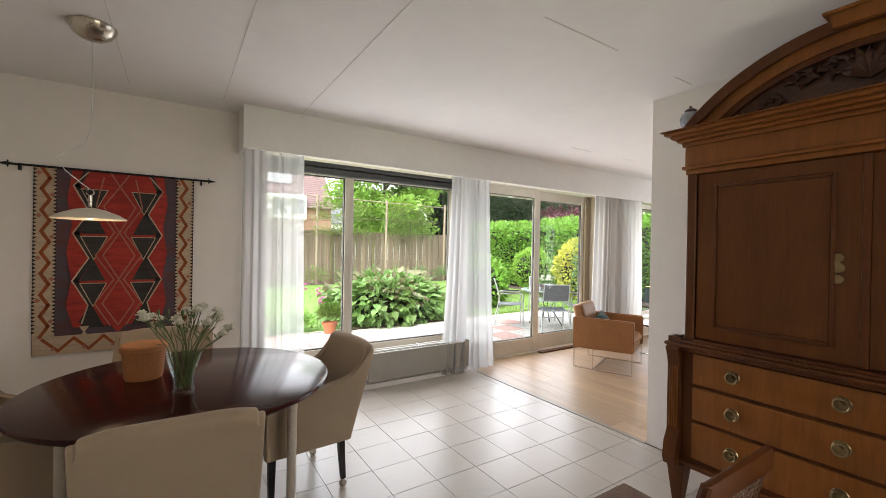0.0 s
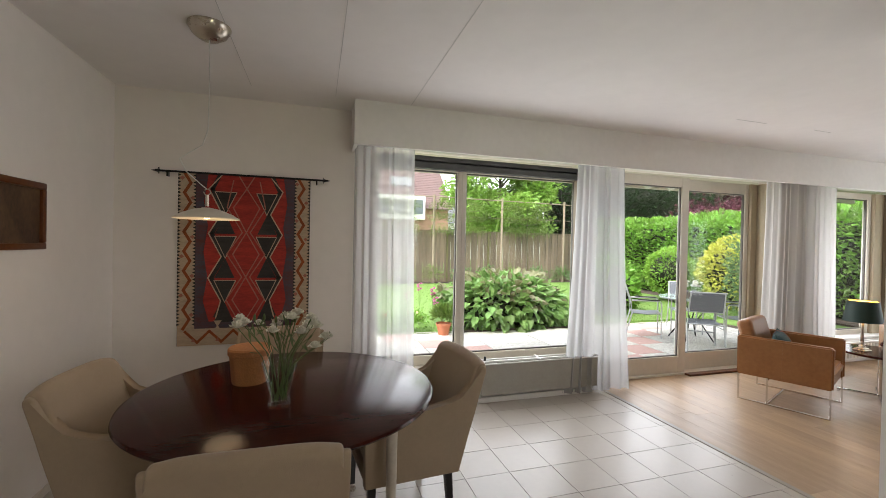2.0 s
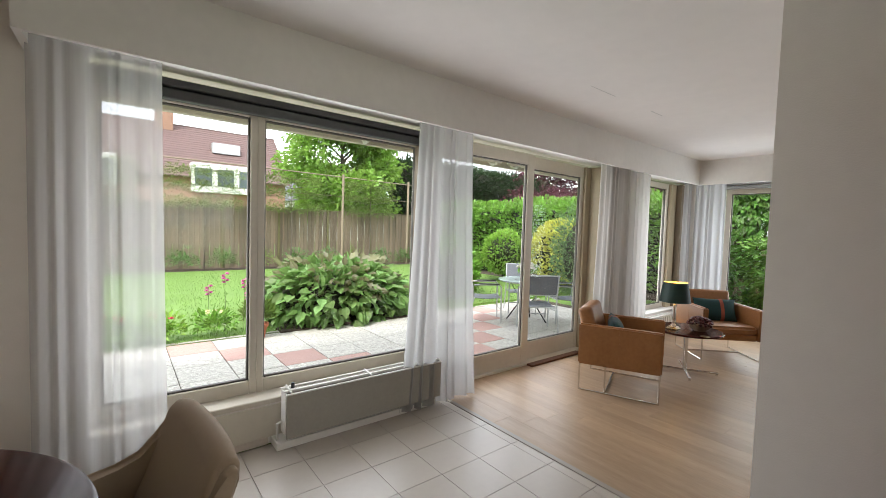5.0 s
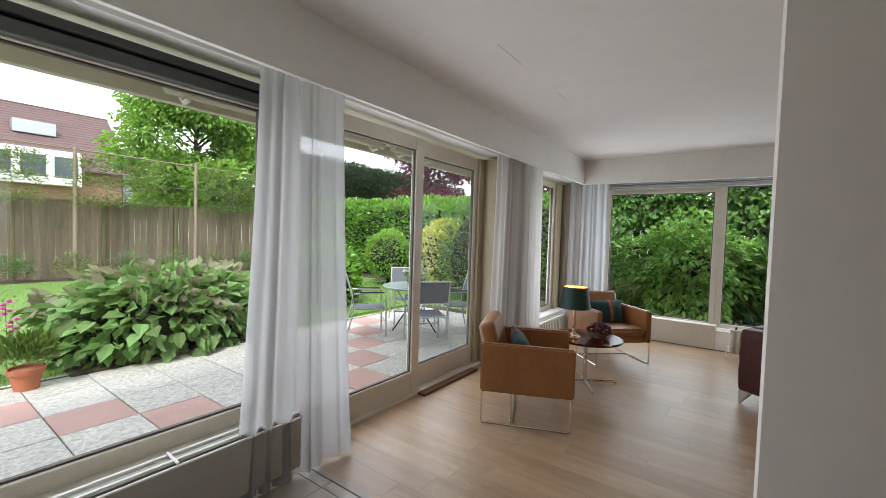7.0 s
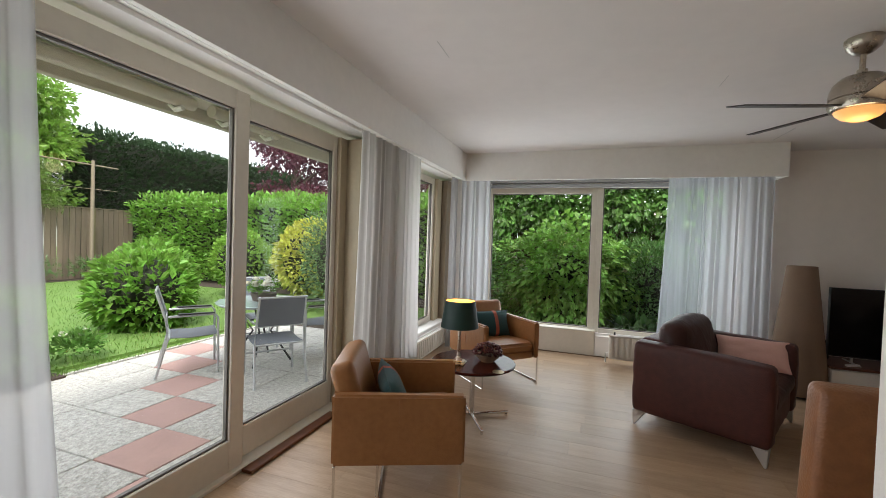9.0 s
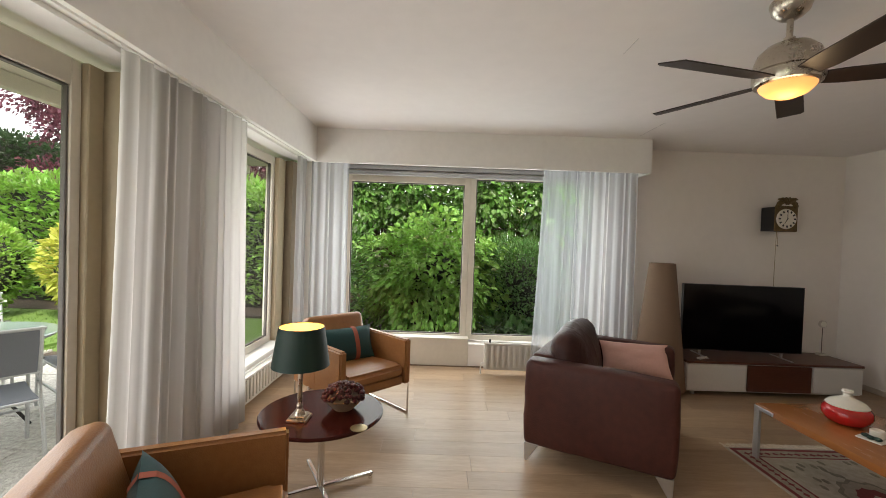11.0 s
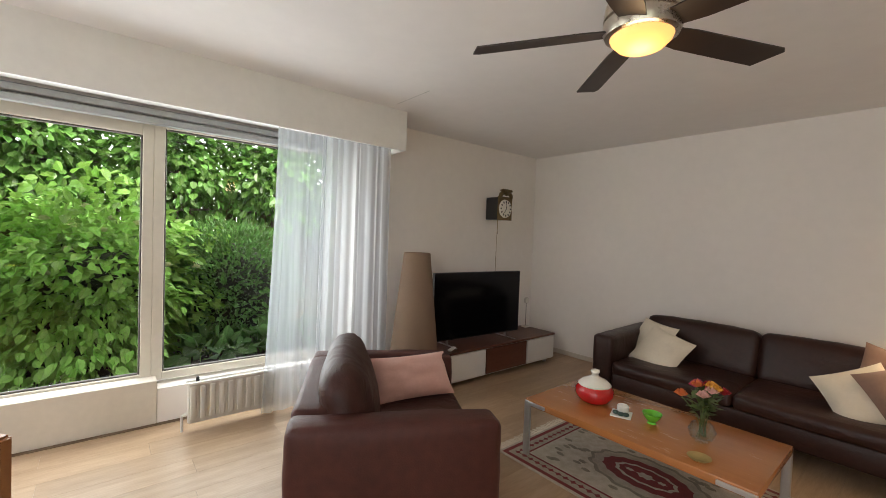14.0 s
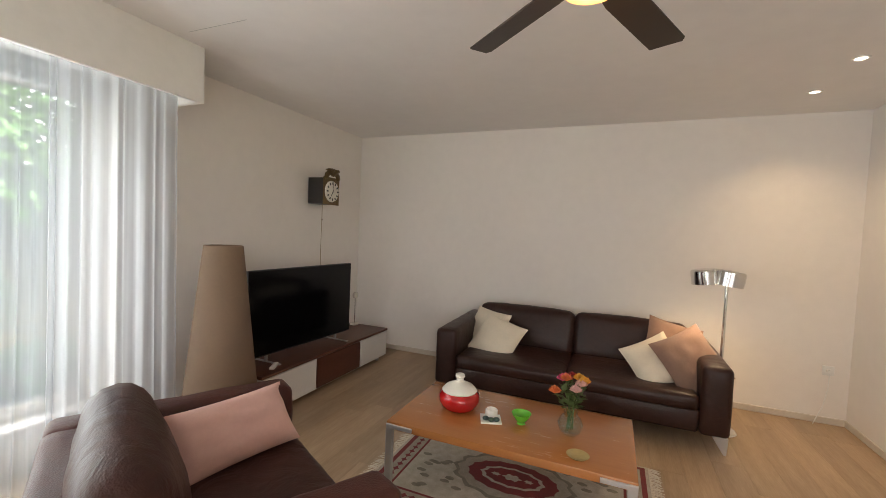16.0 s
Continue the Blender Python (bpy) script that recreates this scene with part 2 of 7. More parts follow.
def rbox(bm, x0, y0, z0, x1, y1, z1, r=0.01, seg=2, m=None):
    """A box with rounded edges."""
    vs = box(bm, x0, y0, z0, x1, y1, z1)
    es = list({e for v in vs for e in v.link_edges})
    out = bmesh.ops.bevel(bm, geom=es, offset=r, segments=seg, profile=0.5, affect="EDGES")
    if m:
        all_v = {v for f in out["faces"] for v in f.verts} | {v for v in vs if v.is_valid}
        bmesh.ops.transform(bm, matrix=m, verts=list(all_v))


def cyl(bm, p0, p1, r0, r1=None, n=16, caps=True):
    r1 = r0 if r1 is None else r1
    p0, p1 = Vector(p0), Vector(p1)
    d = p1 - p0
    m = Matrix.Translation((p0 + p1) / 2) @ d.to_track_quat("Z", "Y").to_matrix().to_4x4()
    bmesh.ops.create_cone(bm, cap_ends=caps, segments=n, radius1=r0, radius2=r1, depth=d.length, matrix=m)


def lathe(bm, profile, n=24, at=(0, 0, 0), sx=1.0, sy=1.0, caps=True):
    """Turn a profile of (radius, height) about the upright axis."""
    rings = []
    for r, z in profile:
        rings.append([bm.verts.new((at[0] + sx * r * math.cos(2 * math.pi * k / n), at[1] + sy * r * math.sin(2 * math.pi * k / n), at[2] + z)) for k in range(n)])
    for a, b in zip(rings, rings[1:]):
        for k in range(n):
            bm.faces.new((a[k], a[(k + 1) % n], b[(k + 1) % n], b[k]))
    if not caps:
        return
    if min(profile[0][0], profile[-1][0]) > 1e-4 and math.dist(profile[0], profile[-1]) < 0.03:
        for k in range(n):
            bm.faces.new((rings[-1][k], rings[-1][(k + 1) % n], rings[0][(k + 1) % n], rings[0][k]))
        return
    if profile[0][0] > 1e-4:
        bm.faces.new(rings[0][::-1])
    if profile[-1][0] > 1e-4:
        bm.faces.new(rings[-1])


def tube(bm, pts, r, n=8):
    """A round bar that follows points."""
    pts = [Vector(p) for p in pts]
    rings = []
    for i, p in enumerate(pts):
        d = (pts[min(i + 1, len(pts) - 1)] - pts[max(i - 1, 0)]).normalized()
        q = d.to_track_quat("Z", "Y")
        rr = r[i] if isinstance(r, (list, tuple)) else r
        rings.append([bm.verts.new(p + q @ Vector((rr * math.cos(2 * math.pi * k / n), rr * math.sin(2 * math.pi * k / n), 0))) for k in range(n)])
    for a, b in zip(rings, rings[1:]):
        for k in range(n):
            bm.faces.new((a[k], a[(k + 1) % n], b[(k + 1) % n], b[k]))
    bm.faces.new(rings[0][::-1])
    bm.faces.new(rings[-1])


def prism(bm, outline, axis, a, b):
    """A flat outline of 2D points, pushed through from a to b along an axis."""
    def at(u, v, w):
        return {"x": (w, u, v), "y": (u, w, v), "z": (u, v, w)}[axis]
    lo, hi = [bm.verts.new(at(u, v, a)) for u, v in outline], [bm.verts.new(at(u, v, b)) for u, v in outline]
    k = len(outline)
    bm.faces.new(lo), bm.faces.new(hi[::-1])
    for i in range(k):
        bm.faces.new((lo[i], hi[i], hi[(i + 1) % k], lo[(i + 1) % k]))


def cushion(bm, w, d, h, m=None, n=14, power=2.6, wrinkle=0.0, seed=0):
    """A stuffed pillow: w by d, h thick in the middle, thin at the seam, with drawn-out corners."""
    grid = {}
    for side in (1, -1):
        for i in range(n + 1):
            for j in range(n + 1):
                edge = i in (0, n) or j in (0, n)
                if side < 0 and edge:
                    grid[side, i, j] = grid[1, i, j]
                    continue
                u, v = 2 * i / n - 1, 2 * j / n - 1
                k = (1 - abs(u) ** power) * (1 - abs(v) ** power)
                pinch = 1 - 0.07 * (1 - v * v) * abs(u) ** 3, 1 - 0.07 * (1 - u * u) * abs(v) ** 3
                z = side * h / 2 * max(0, k) ** 0.55
                if wrinkle:
                    z += wrinkle * noise.noise((u * 3 + seed, v * 3, side * 2)) * max(0, k) ** 0.5
                co = Vector((u * w / 2 * pinch[0], v * d / 2 * pinch[1], z))
                grid[side, i, j] = bm.verts.new(m @ co if m else co)
    for side in (1, -1):
        for i in range(n):
            for j in range(n):
                q = [grid[side, i, j], grid[side, i + 1, j], grid[side, i + 1, j + 1], grid[side, i, j + 1]]
                bm.faces.new(q if side > 0 else q[::-1])


def part(name, bm, material, parent=None, label="", smooth=True, sharp=35):
    """Link a bmesh as one mesh object under a thing or a part."""
    me = bpy.data.meshes.new(name)
    bmesh.ops.recalc_face_normals(bm, faces=bm.faces)
    bm.to_mesh(me)
    bm.free()
    me.materials.append(material)
    if smooth:
        me.shade_smooth()
        me.set_sharp_from_angle(angle=radians(sharp))
    ob = new(name, me)
    if parent:
        ob.parent = parent
    if label:
        ob["label"] = label
    return ob


def thing(name, label, category, m=None, group="", kind=""):
    ob = tagged(new(name), label, category, group, kind)
    ob.empty_display_size = 0.1
    if m:
        ob.matrix_basis = m
    return ob


def structure(name, bm, material, label, category, smooth=False):
    return tagged(part(name, bm, material, None, label, smooth), label, category, kind="structure")


def raw(name, verts, faces, material, parent=None, label=""):
    me = bpy.data.meshes.new(name)
    me.from_pydata(verts, [], faces)
    me.materials.append(material)
    ob = new(name, me)
    if parent:
        ob.parent = parent
    if label:
        ob["label"] = label
    return ob


# ---- the shell of the house ----
CEIL, WEST, NORTH, EAST, SOUTH = 2.60, 0.06, 5.50, 9.38, -0.82
NGLASS, EGLASS = 5.70, 9.60
NOUT, EOUT = 5.82, 9.72

bm = bm_new()
box(bm, -0.10, NORTH, 0, 2.00, NOUT, CEIL)
box(bm, 2.00, NORTH, 2.36, EOUT, NOUT, CEIL)
box(bm, 2.00, NORTH, 0, 4.22, NOUT, 0.27)
box(bm, 4.22, NORTH, 0, 4.30, NOUT, 2.36)
box(bm, 7.06, NORTH, 0, 7.50, NOUT, 2.36)
box(bm, 7.50, NORTH, 0, 9.62, NOUT, 0.30)
structure("wall_north", bm, M_WALL, "white plastered garden wall with wide window openings", "wall")
bm = bm_new()
box(bm, EAST, SOUTH, 0, EOUT, 1.92, CEIL)
box(bm, EAST, 1.92, 2.36, EOUT, NORTH, CEIL)
box(bm, 9.42, 1.92, 0, EOUT, 3.49, 0.26)
box(bm, 9.50, 1.92, 2.272, EOUT, 5.06, 2.36)
structure("wall_east", bm, M_WALL, "white plastered wall with a window beside the television", "wall")
bm = bm_new()
box(bm, -0.10, SOUTH - 0.2, 0, 2.70, SOUTH, CEIL)
# Opening made up for the added south fill, out of view.
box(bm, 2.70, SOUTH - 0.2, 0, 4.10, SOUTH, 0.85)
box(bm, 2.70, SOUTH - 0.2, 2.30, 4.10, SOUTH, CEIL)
box(bm, 4.10, SOUTH - 0.2, 0, EOUT, SOUTH, CEIL)
structure("wall_south", bm, M_WALL, "warm white plastered wall behind the sofa", "wall")
bm = bm_new()
box(bm, -0.10, SOUTH, 0, WEST, NORTH, CEIL)
structure("wall_west", bm, M_WALL, "warm white plastered wall of the dining corner", "wall")
bm = bm_new()
box(bm, 4.35, SOUTH, 0, 4.525, 3.23, CEIL)
structure("wall_partition", bm, M_WALL, "white partition wall between dining and living area", "wall")
bm = bm_new()
box(bm, -0.10, SOUTH - 0.2, CEIL, EOUT, NOUT, CEIL + 0.18)
CEILING = structure("ceiling", bm, M_CEIL, "white panelled ceiling with fine joints", "ceiling")

# curtain box along both window walls
HB, HY, HX = 2.245, 5.18, 8.915
bm = bm_new()
box(bm, 1.78, HY, HB, HX, HY + 0.03, CEIL)
box(bm, HX, 1.678, HB, HX + 0.03, HY + 0.03, CEIL)
box(bm, 1.78, HY + 0.03, HB, 1.81, NORTH, CEIL)
box(bm, HX + 0.03, 1.678, HB, EAST, 1.708, CEIL)
structure("pelmet", bm, M_TRIMW, "white painted curtain pelmet box under the ceiling", "pelmet")
bm = bm_new()
box(bm, 1.81, HY + 0.03, 2.335, EAST, NORTH + 0.13, 2.355)
box(bm, HX + 0.03, 1.71, 2.335, EAST, HY + 0.03, 2.355)
structure("pelmet_board", bm, M_TRIMW, "white board inside the curtain pelmet", "pelmet")
bm = bm_new()
box(bm, 1.85, 5.345, 2.312, HX + 0.2, 5.365, 2.335)
box(bm, 1.85, 5.425, 2.312, HX + 0.2, 5.445, 2.335)
box(bm, 9.09, 1.75, 2.312, 9.11, 5.30, 2.335)
structure("curtain_rail", bm, M_TRIMW, "white curtain rails inside the pelmet", "rail")

# skirting
bm = bm_new()
for a in ((4.525, SOUTH, EAST, SOUTH + 0.012), (EAST - 0.012, SOUTH + 0.012, EAST, 1.90), (4.525, SOUTH + 0.012, 4.537, 3.23)):
    rbox(bm, a[0], a[1], 0, a[2], a[3], 0.055, 0.003, 1)
rbox(bm, WEST, SOUTH, 0, WEST + 0.012, NORTH, 0.05, 0.003, 1)
rbox(bm, WEST + 0.012, NORTH - 0.012, 0, 2.9, NORTH, 0.05, 0.003, 1)
structure("baseboard", bm, M_SKIRT, "low beige wooden skirting board", "skirting")

# ceiling joints: fine raised cover strips
bm = bm_new()
for x in (1.03, 1.63, 2.23):
    box(bm, x, SOUTH, CEIL - 0.0022, x + 0.003, NORTH - 0.33, CEIL - 0.0002)
for x0, x1, y in ((2.83, 3.43, 2.91), (4.03, 4.26, 2.91), (4.97, 5.33, 4.53), (5.93, 6.15, 4.52), (8.33, 8.80, 1.87), (6.86, 7.05, 2.82)):
    box(bm, x0, y, CEIL - 0.0022, x1, y + 0.003, CEIL - 0.0002)
structure("ceiling_trim", bm, mat("joint_shadow", (0.56, 0.55, 0.53), 0.9), "fine grey joints between ceiling panels", "joint")


# ---- windows and the garden door ----
def framed(name, label, x0, x1, z0, z1, glass, kind, w=0.07, depth=0.07, bottom=None, top=None, along="x", at=NGLASS, category="window"):
    """A fixed or sliding leaf: four frame bars round a pane. glass: how the pane lies in the depth."""
    top, bottom = top or w, bottom or w
    win = tagged(new(name), label, category, kind="structure")
    def bar(n, a0, c0, a1, c1, m=M_CREAM, d=depth):
        b = bm_new()
        if along == "x":
            rbox(b, a0, at - d / 2, c0, a1, at + d / 2, c1, 0.004, 1)
        else:
            rbox(b, at - d / 2, a0, c0, at + d / 2, a1, c1, 0.004, 1)
        return part(n, b, m, win)
    bar("stile", x0, z0, x0 + w, z1)
    bar("stile", x1 - w, z0, x1, z1)
    bar("rail", x0 + w, z0, x1 - w, z0 + bottom)
    bar("rail", x0 + w, z1 - top, x1 - w, z1)
    g = 0.012
    for s in ((x0 + w, z0 + bottom, x0 + w + g, z1 - top), (x1 - w - g, z0 + bottom, x1 - w, z1 - top),
              (x0 + w + g, z0 + bottom, x1 - w - g, z0 + bottom + g), (x0 + w + g, z1 - top - g, x1 - w - g, z1 - top)):
        bar("gasket", *s, M_GASKET, 0.03)
    p = bar("pane", x0 + w + g, z0 + bottom + g, x1 - w - g, z1 - top - g, M_PANE, 0.008)
    p.visible_shadow = False
    return win


framed("window_1", "narrow fixed window in a cream wooden frame", 2.0, 2.865, 0.30, 2.30, 0, "fixed", w=0.045, bottom=0.09, top=0.13)
framed("window_2", "large fixed window in a cream wooden frame", 2.865, 4.20, 0.30, 2.30, 0, "fixed", w=0.045, bottom=0.09, top=0.13)
framed("door_1", "sliding glass garden door with a cream frame", 4.30, 5.69, 0.02, 2.30, 0, "slide", w=0.105, depth=0.06, bottom=0.19, top=0.11, at=NGLASS - 0.035, category="door")
framed("window_3", "fixed glass panel beside the garden door", 5.69, 6.72, 0.02, 2.30, 0, "fixed", w=0.06, depth=0.05, bottom=0.20, top=0.13, at=NGLASS + 0.02)
framed("window_4", "side window in a cream wooden frame", 7.50, 9.05, 0.32, 2.30, 0, "fixed", w=0.06, bottom=0.07, top=0.08)
# Made-up window, never in view; only the added fill comes through.
framed("window_7", "added unseen window for fill light behind the dining table", 2.70, 4.10, 0.85, 2.30, 0, "fixed", w=0.07, at=SOUTH - 0.12)
bm = bm_new()
rbox(bm, 9.415, 3.492, 0.0, EGLASS - 0.037, 5.04, 0.325, 0.006, 2)
structure("window_plinth", bm, M_CREAM, "cream painted panel below the casement", "trim")
framed("window_5", "tall casement window looking into the shrubs", 3.52, 5.02, 0.0, 2.27, 0, "casement", w=0.07, bottom=0.34, top=0.12, along="y", at=EGLASS)
framed("window_6", "fixed window beside the casement", 1.95, 3.52, 0.28, 2.27, 0, "fixed", w=0.07, bottom=0.06, top=0.05, along="y", at=EGLASS)

bm = bm_new()
rbox(bm, 6.72, 5.66, 0.0, 6.82, 5.745, 2.30, 0.006, 1)
rbox(bm, 6.82, 5.51, 0.0, 6.983, 5.74, 2.30, 0.006, 1)
rbox(bm, 9.05, 5.62, 0.30, 9.24, 5.74, 2.30, 0.006, 1)
structure("door_jamb", bm, M_JAMB, "broad tan painted wooden jambs", "jamb")
bm = bm_new()
rbox(bm, 4.20, 5.62, 0.0, 4.30, 5.735, 2.30, 0.004, 1)
structure("middle_jamb", bm, M_CREAM, "cream painted post between window and door", "jamb")
# Strips on the jambs' shadow side, coloured dark in place of shade.
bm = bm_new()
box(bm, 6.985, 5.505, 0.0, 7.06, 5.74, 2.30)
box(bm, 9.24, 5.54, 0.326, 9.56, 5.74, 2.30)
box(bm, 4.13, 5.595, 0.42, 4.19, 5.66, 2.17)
structure("dark_jamb", bm, M_JAMB_SHADE, "jamb strips with their shade put in as dark brown", "jamb")
bm = bm_new()
box(bm, 9.56, 5.05, 0.0, 9.66, 5.80, 2.36)
structure("corner_post", bm, M_TRIMW, "white corner post between the windows", "post")
# rolled sun screen casing at the head of the large windows
bm = bm_new()
rbox(bm, 2.05, 5.595, 2.175, 4.18, 5.655, 2.235, 0.006, 1)
rbox(bm, 2.05, 5.585, 2.245, 4.18, 5.655, 2.29, 0.006, 1)
structure("screen_casing", bm, M_DARKFRAME, "dark casing of a rolled-up sun screen", "screen casing")
bm = bm_new()
rbox(bm, 9.43, 1.97, 2.215, 9.498, 5.02, 2.262, 0.006, 1)
rbox(bm, 9.43, 1.97, 2.275, 9.498, 5.02, 2.325, 0.006, 1)
structure("screen_casing_east", bm, M_GREYALU, "grey casing of a rolled-up sun screen", "screen casing")
bm = bm_new()
rbox(bm, 2.0, 5.50, 0.262, 4.2, 5.67, 0.302, 0.006, 1)
rbox(bm, 2.0, 5.488, 0.05, 4.2, 5.499, 0.262, 0.002, 1)
structure("window_sill", bm, M_CREAM, "cream painted board below the dining window", "sill")
bm = bm_new()
rbox(bm, 7.5, 5.50, 0.292, 9.4, 5.67, 0.325, 0.006, 1)
structure("window_sill_side", bm, M_TRIMW, "white window sill board", "sill")


# ---- floors ----
bm = bm_new()
box(bm, WEST - 0.1, SOUTH - 0.1, -0.12, 4.35, NORTH, -0.008)
FLOOR_TILED = structure("floor_tiled", bm, M_GROUT, "cream ceramic tiles with grey grout in the dining area", "floor")
bm = bm_new()
box(bm, 4.35, SOUTH - 0.1, -0.12, EOUT, 5.60, -0.008)
box(bm, EAST, 1.92, -0.008, 9.57, 5.05, 0.004)
FLOOR_WOOD = structure("floor_wood", bm, M_UNDER, "pale oak laminate planks in the living area", "floor")
bm = bm_new()
rbox(bm, 4.325, 3.23, -0.004, 4.365, 5.62, 0.006, 0.003, 1)
structure("threshold_strip", bm, M_STRIP, "slim metal strip between tiles and planks", "threshold")
bm = bm_new()
rbox(bm, 4.30, 5.60, -0.1, 7.06, 5.80, 0.02, 0.004, 1)
structure("door_sill", bm, M_CREAM, "cream wooden door sill", "sill")


# ---- curtains ----
def curtain(label, top, bottom, line, z0, z1, pleats, amp, along="x", m=M_SHEER, seed=0, lean=0.0):
    """A gathered voile hanging from the rail; top and bottom: where it starts and ends along the wall."""
    rnd = random.Random(seed)
    nu, nv = pleats * 10, 14
    ph = [rnd.uniform(0, 6.28) for _ in range(3)]
    verts, faces = [], []
    for j in range(nv + 1):
        v = j / nv
        z = z1 + (z0 - z1) * v
        for i in range(nu + 1):
            u = i / nu
            w = u + 0.25 / pleats * math.sin(2 * math.pi * u * pleats * 0.37 + ph[0]) * math.sin(math.pi * u)
            a = (top[0] + (top[1] - top[0]) * w) * (1 - v ** 1.5) + (bottom[0] + (bottom[1] - bottom[0]) * w) * v ** 1.5
            k = math.sin(2 * math.pi * pleats * u + 0.6 * math.sin(5 * u + ph[1] + v))
            k += 0.22 * math.sin(2 * math.pi * pleats * 2.3 * u + ph[2] + 0.8 * v) + 0.35 * math.sin(2 * math.pi * pleats * 0.43 * u + ph[0])
            off = amp * k * (0.65 + 0.45 * v) + lean * v
            verts.append((a, line + off, z) if along == "x" else (line + off, a, z))
    for j in range(nv):
        for i in range(nu):
            q = j * (nu + 1) + i
            faces.append((q, q + 1, q + nu + 2, q + nu + 1))
    c = thing("curtain", label, "curtain", group="voile curtains")
    ob = raw("cloth", verts, faces, m, c)
    ob.data.shade_smooth()
    b = bm_new()
    for k in range(pleats + 1):
        a = top[0] + (top[1] - top[0]) * k / pleats
        at = (a, line, z1) if along == "x" else (line, a, z1)
        cyl(b, at, (at[0], at[1], z1 + 0.035), 0.004, n=6)
    tagged(part("gliders", b, M_TRIMW, c), kind="stuff")
    return c


curtain("white sheer voile curtain gathered beside the dining window", (1.80, 2.31), (1.80, 2.34), 5.36, 0.03, 2.30, 6, 0.018, m=M_SHEER_LIGHT, seed=1)
curtain("white sheer voile curtain gathered between window and garden door", (3.95, 4.50), (3.84, 4.62), 5.34, 0.02, 2.30, 7, 0.021, seed=2)
curtain("white sheer voile curtain gathered beside the garden door", (6.52, 7.74), (6.44, 7.80), 5.34, 0.02, 2.30, 12, 0.018, m=M_SHEER_DENSE, seed=3)
curtain("white sheer voile curtain in the room corner", (8.90, 9.12), (8.90, 9.14), 5.36, 0.02, 2.30, 4, 0.022, seed=4)
curtain("white sheer voile curtain in the corner by the shrub window", (5.28, 4.88), (5.28, 4.86), 9.10, 0.02, 2.30, 5, 0.016, "y", M_SHEER_COOLLIT, seed=5)
curtain("white sheer voile curtain gathered near the television", (2.40, 1.73), (2.42, 1.72), 9.10, 0.02, 2.30, 9, 0.018, "y", M_SHEER_COOLLIT, seed=6)
curtain("thin stretched voile curtain over the window edge", (2.76, 2.36), (2.84, 2.38), 9.10, 0.02, 2.30, 5, 0.012, "y", M_SHEER_OPEN, seed=7)


# ---- materials of the furniture ----
M_MAHOG = mat("mahogany_veneer", (0.052, 0.010, 0.006), 0.15, second=(0.028, 0.0055, 0.004), scale=2, stretch=(1, 6, 1), spec=0.14)
M_OLDOAK = mat("polished_oak", (0.28, 0.100, 0.019), 0.34, second=(0.175, 0.057, 0.010), scale=3, stretch=(3, 3, 0.35), bump=0.04, bump_scale=40, spec=0.3)
# Door oak: a darker copy, with both age and cornice shade in the colour.
M_DOOROAK = mat("aged_shaded_oak", (0.150, 0.050, 0.010), 0.32, second=(0.092, 0.028, 0.006), scale=3, stretch=(3, 3, 0.35), bump=0.04, bump_scale=40, spec=0.3)
M_DARKOAK = mat("dark_oak_moulding", (0.140, 0.044, 0.011), 0.34, second=(0.075, 0.023, 0.006), scale=4, stretch=(3, 3, 0.6), bump=0.04, spec=0.3)
M_CARVED = mat("carved_oak", (0.085, 0.036, 0.018), 0.5, second=(0.045, 0.018, 0.010), scale=9, bump=0.3, bump_scale=45)
M_BRASS = mat("aged_brass", (0.30, 0.225, 0.115), 0.34, 0.95, var=0.3, scale=20)
M_BEIGE = mat("beige_upholstery", (0.36, 0.275, 0.185), 0.9, var=0.06, scale=6, bump=0.25, bump_scale=420, sheen=0.2)
M_BLACKLEG = mat("black_lacquer", (0.012, 0.011, 0.011), 0.35)
M_CHROME = mat("chrome", (0.72, 0.71, 0.69), 0.12, 1.0, var=0.04)
M_NICKEL = mat("brushed_nickel", (0.50, 0.45, 0.38), 0.28, 1.0, var=0.08, scale=14)
M_ALU = mat("satin_aluminium", (0.60, 0.60, 0.60), 0.35, 0.9, var=0.05)
M_TAN = mat("tan_leather", (0.36, 0.165, 0.058), 0.36, second=(0.27, 0.115, 0.038), scale=3.5, bump=0.12, bump_scale=160, kind="cells")
M_BROWN = wrinkled(mat("dark_brown_leather", (0.042, 0.0155, 0.010), 0.36, second=(0.020, 0.008, 0.006), scale=3.0, spec=0.32, bump=0.10, bump_scale=170, kind="cells"), 6, 0.20)
M_OXBLOOD = mat("red_brown_leather", (0.086, 0.025, 0.018), 0.48, second=(0.048, 0.0135, 0.010), scale=2.5, spec=0.35, bump=0.16, bump_scale=170, kind="cells")
M_OXSOFT = wrinkled(mat("soft_brown_leather", (0.060, 0.021, 0.015), 0.44, second=(0.034, 0.012, 0.009), scale=3.0, spec=0.28, bump=0.10, bump_scale=170, kind="cells"), 7, 0.32)
M_TEAL = mat("teal_velvet", (0.010, 0.055, 0.056), 0.9, var=0.2, bump=0.15, bump_scale=300, sheen=0.12)
M_RUSTSTRIPE = mat("rust_stripe", (0.36, 0.10, 0.06), 0.9, var=0.12)
M_PINK = mat("pink_cotton", (0.66, 0.40, 0.34), 0.9, var=0.05, bump=0.2, bump_scale=320, sheen=0.2)
M_IVORY = mat("ivory_cotton", (0.70, 0.62, 0.49), 0.9, var=0.05, bump=0.22, bump_scale=320, sheen=0.2)
M_FAWN = mat("fawn_velvet", (0.23, 0.135, 0.095), 0.85, var=0.1, bump=0.15, bump_scale=320, sheen=0.3)
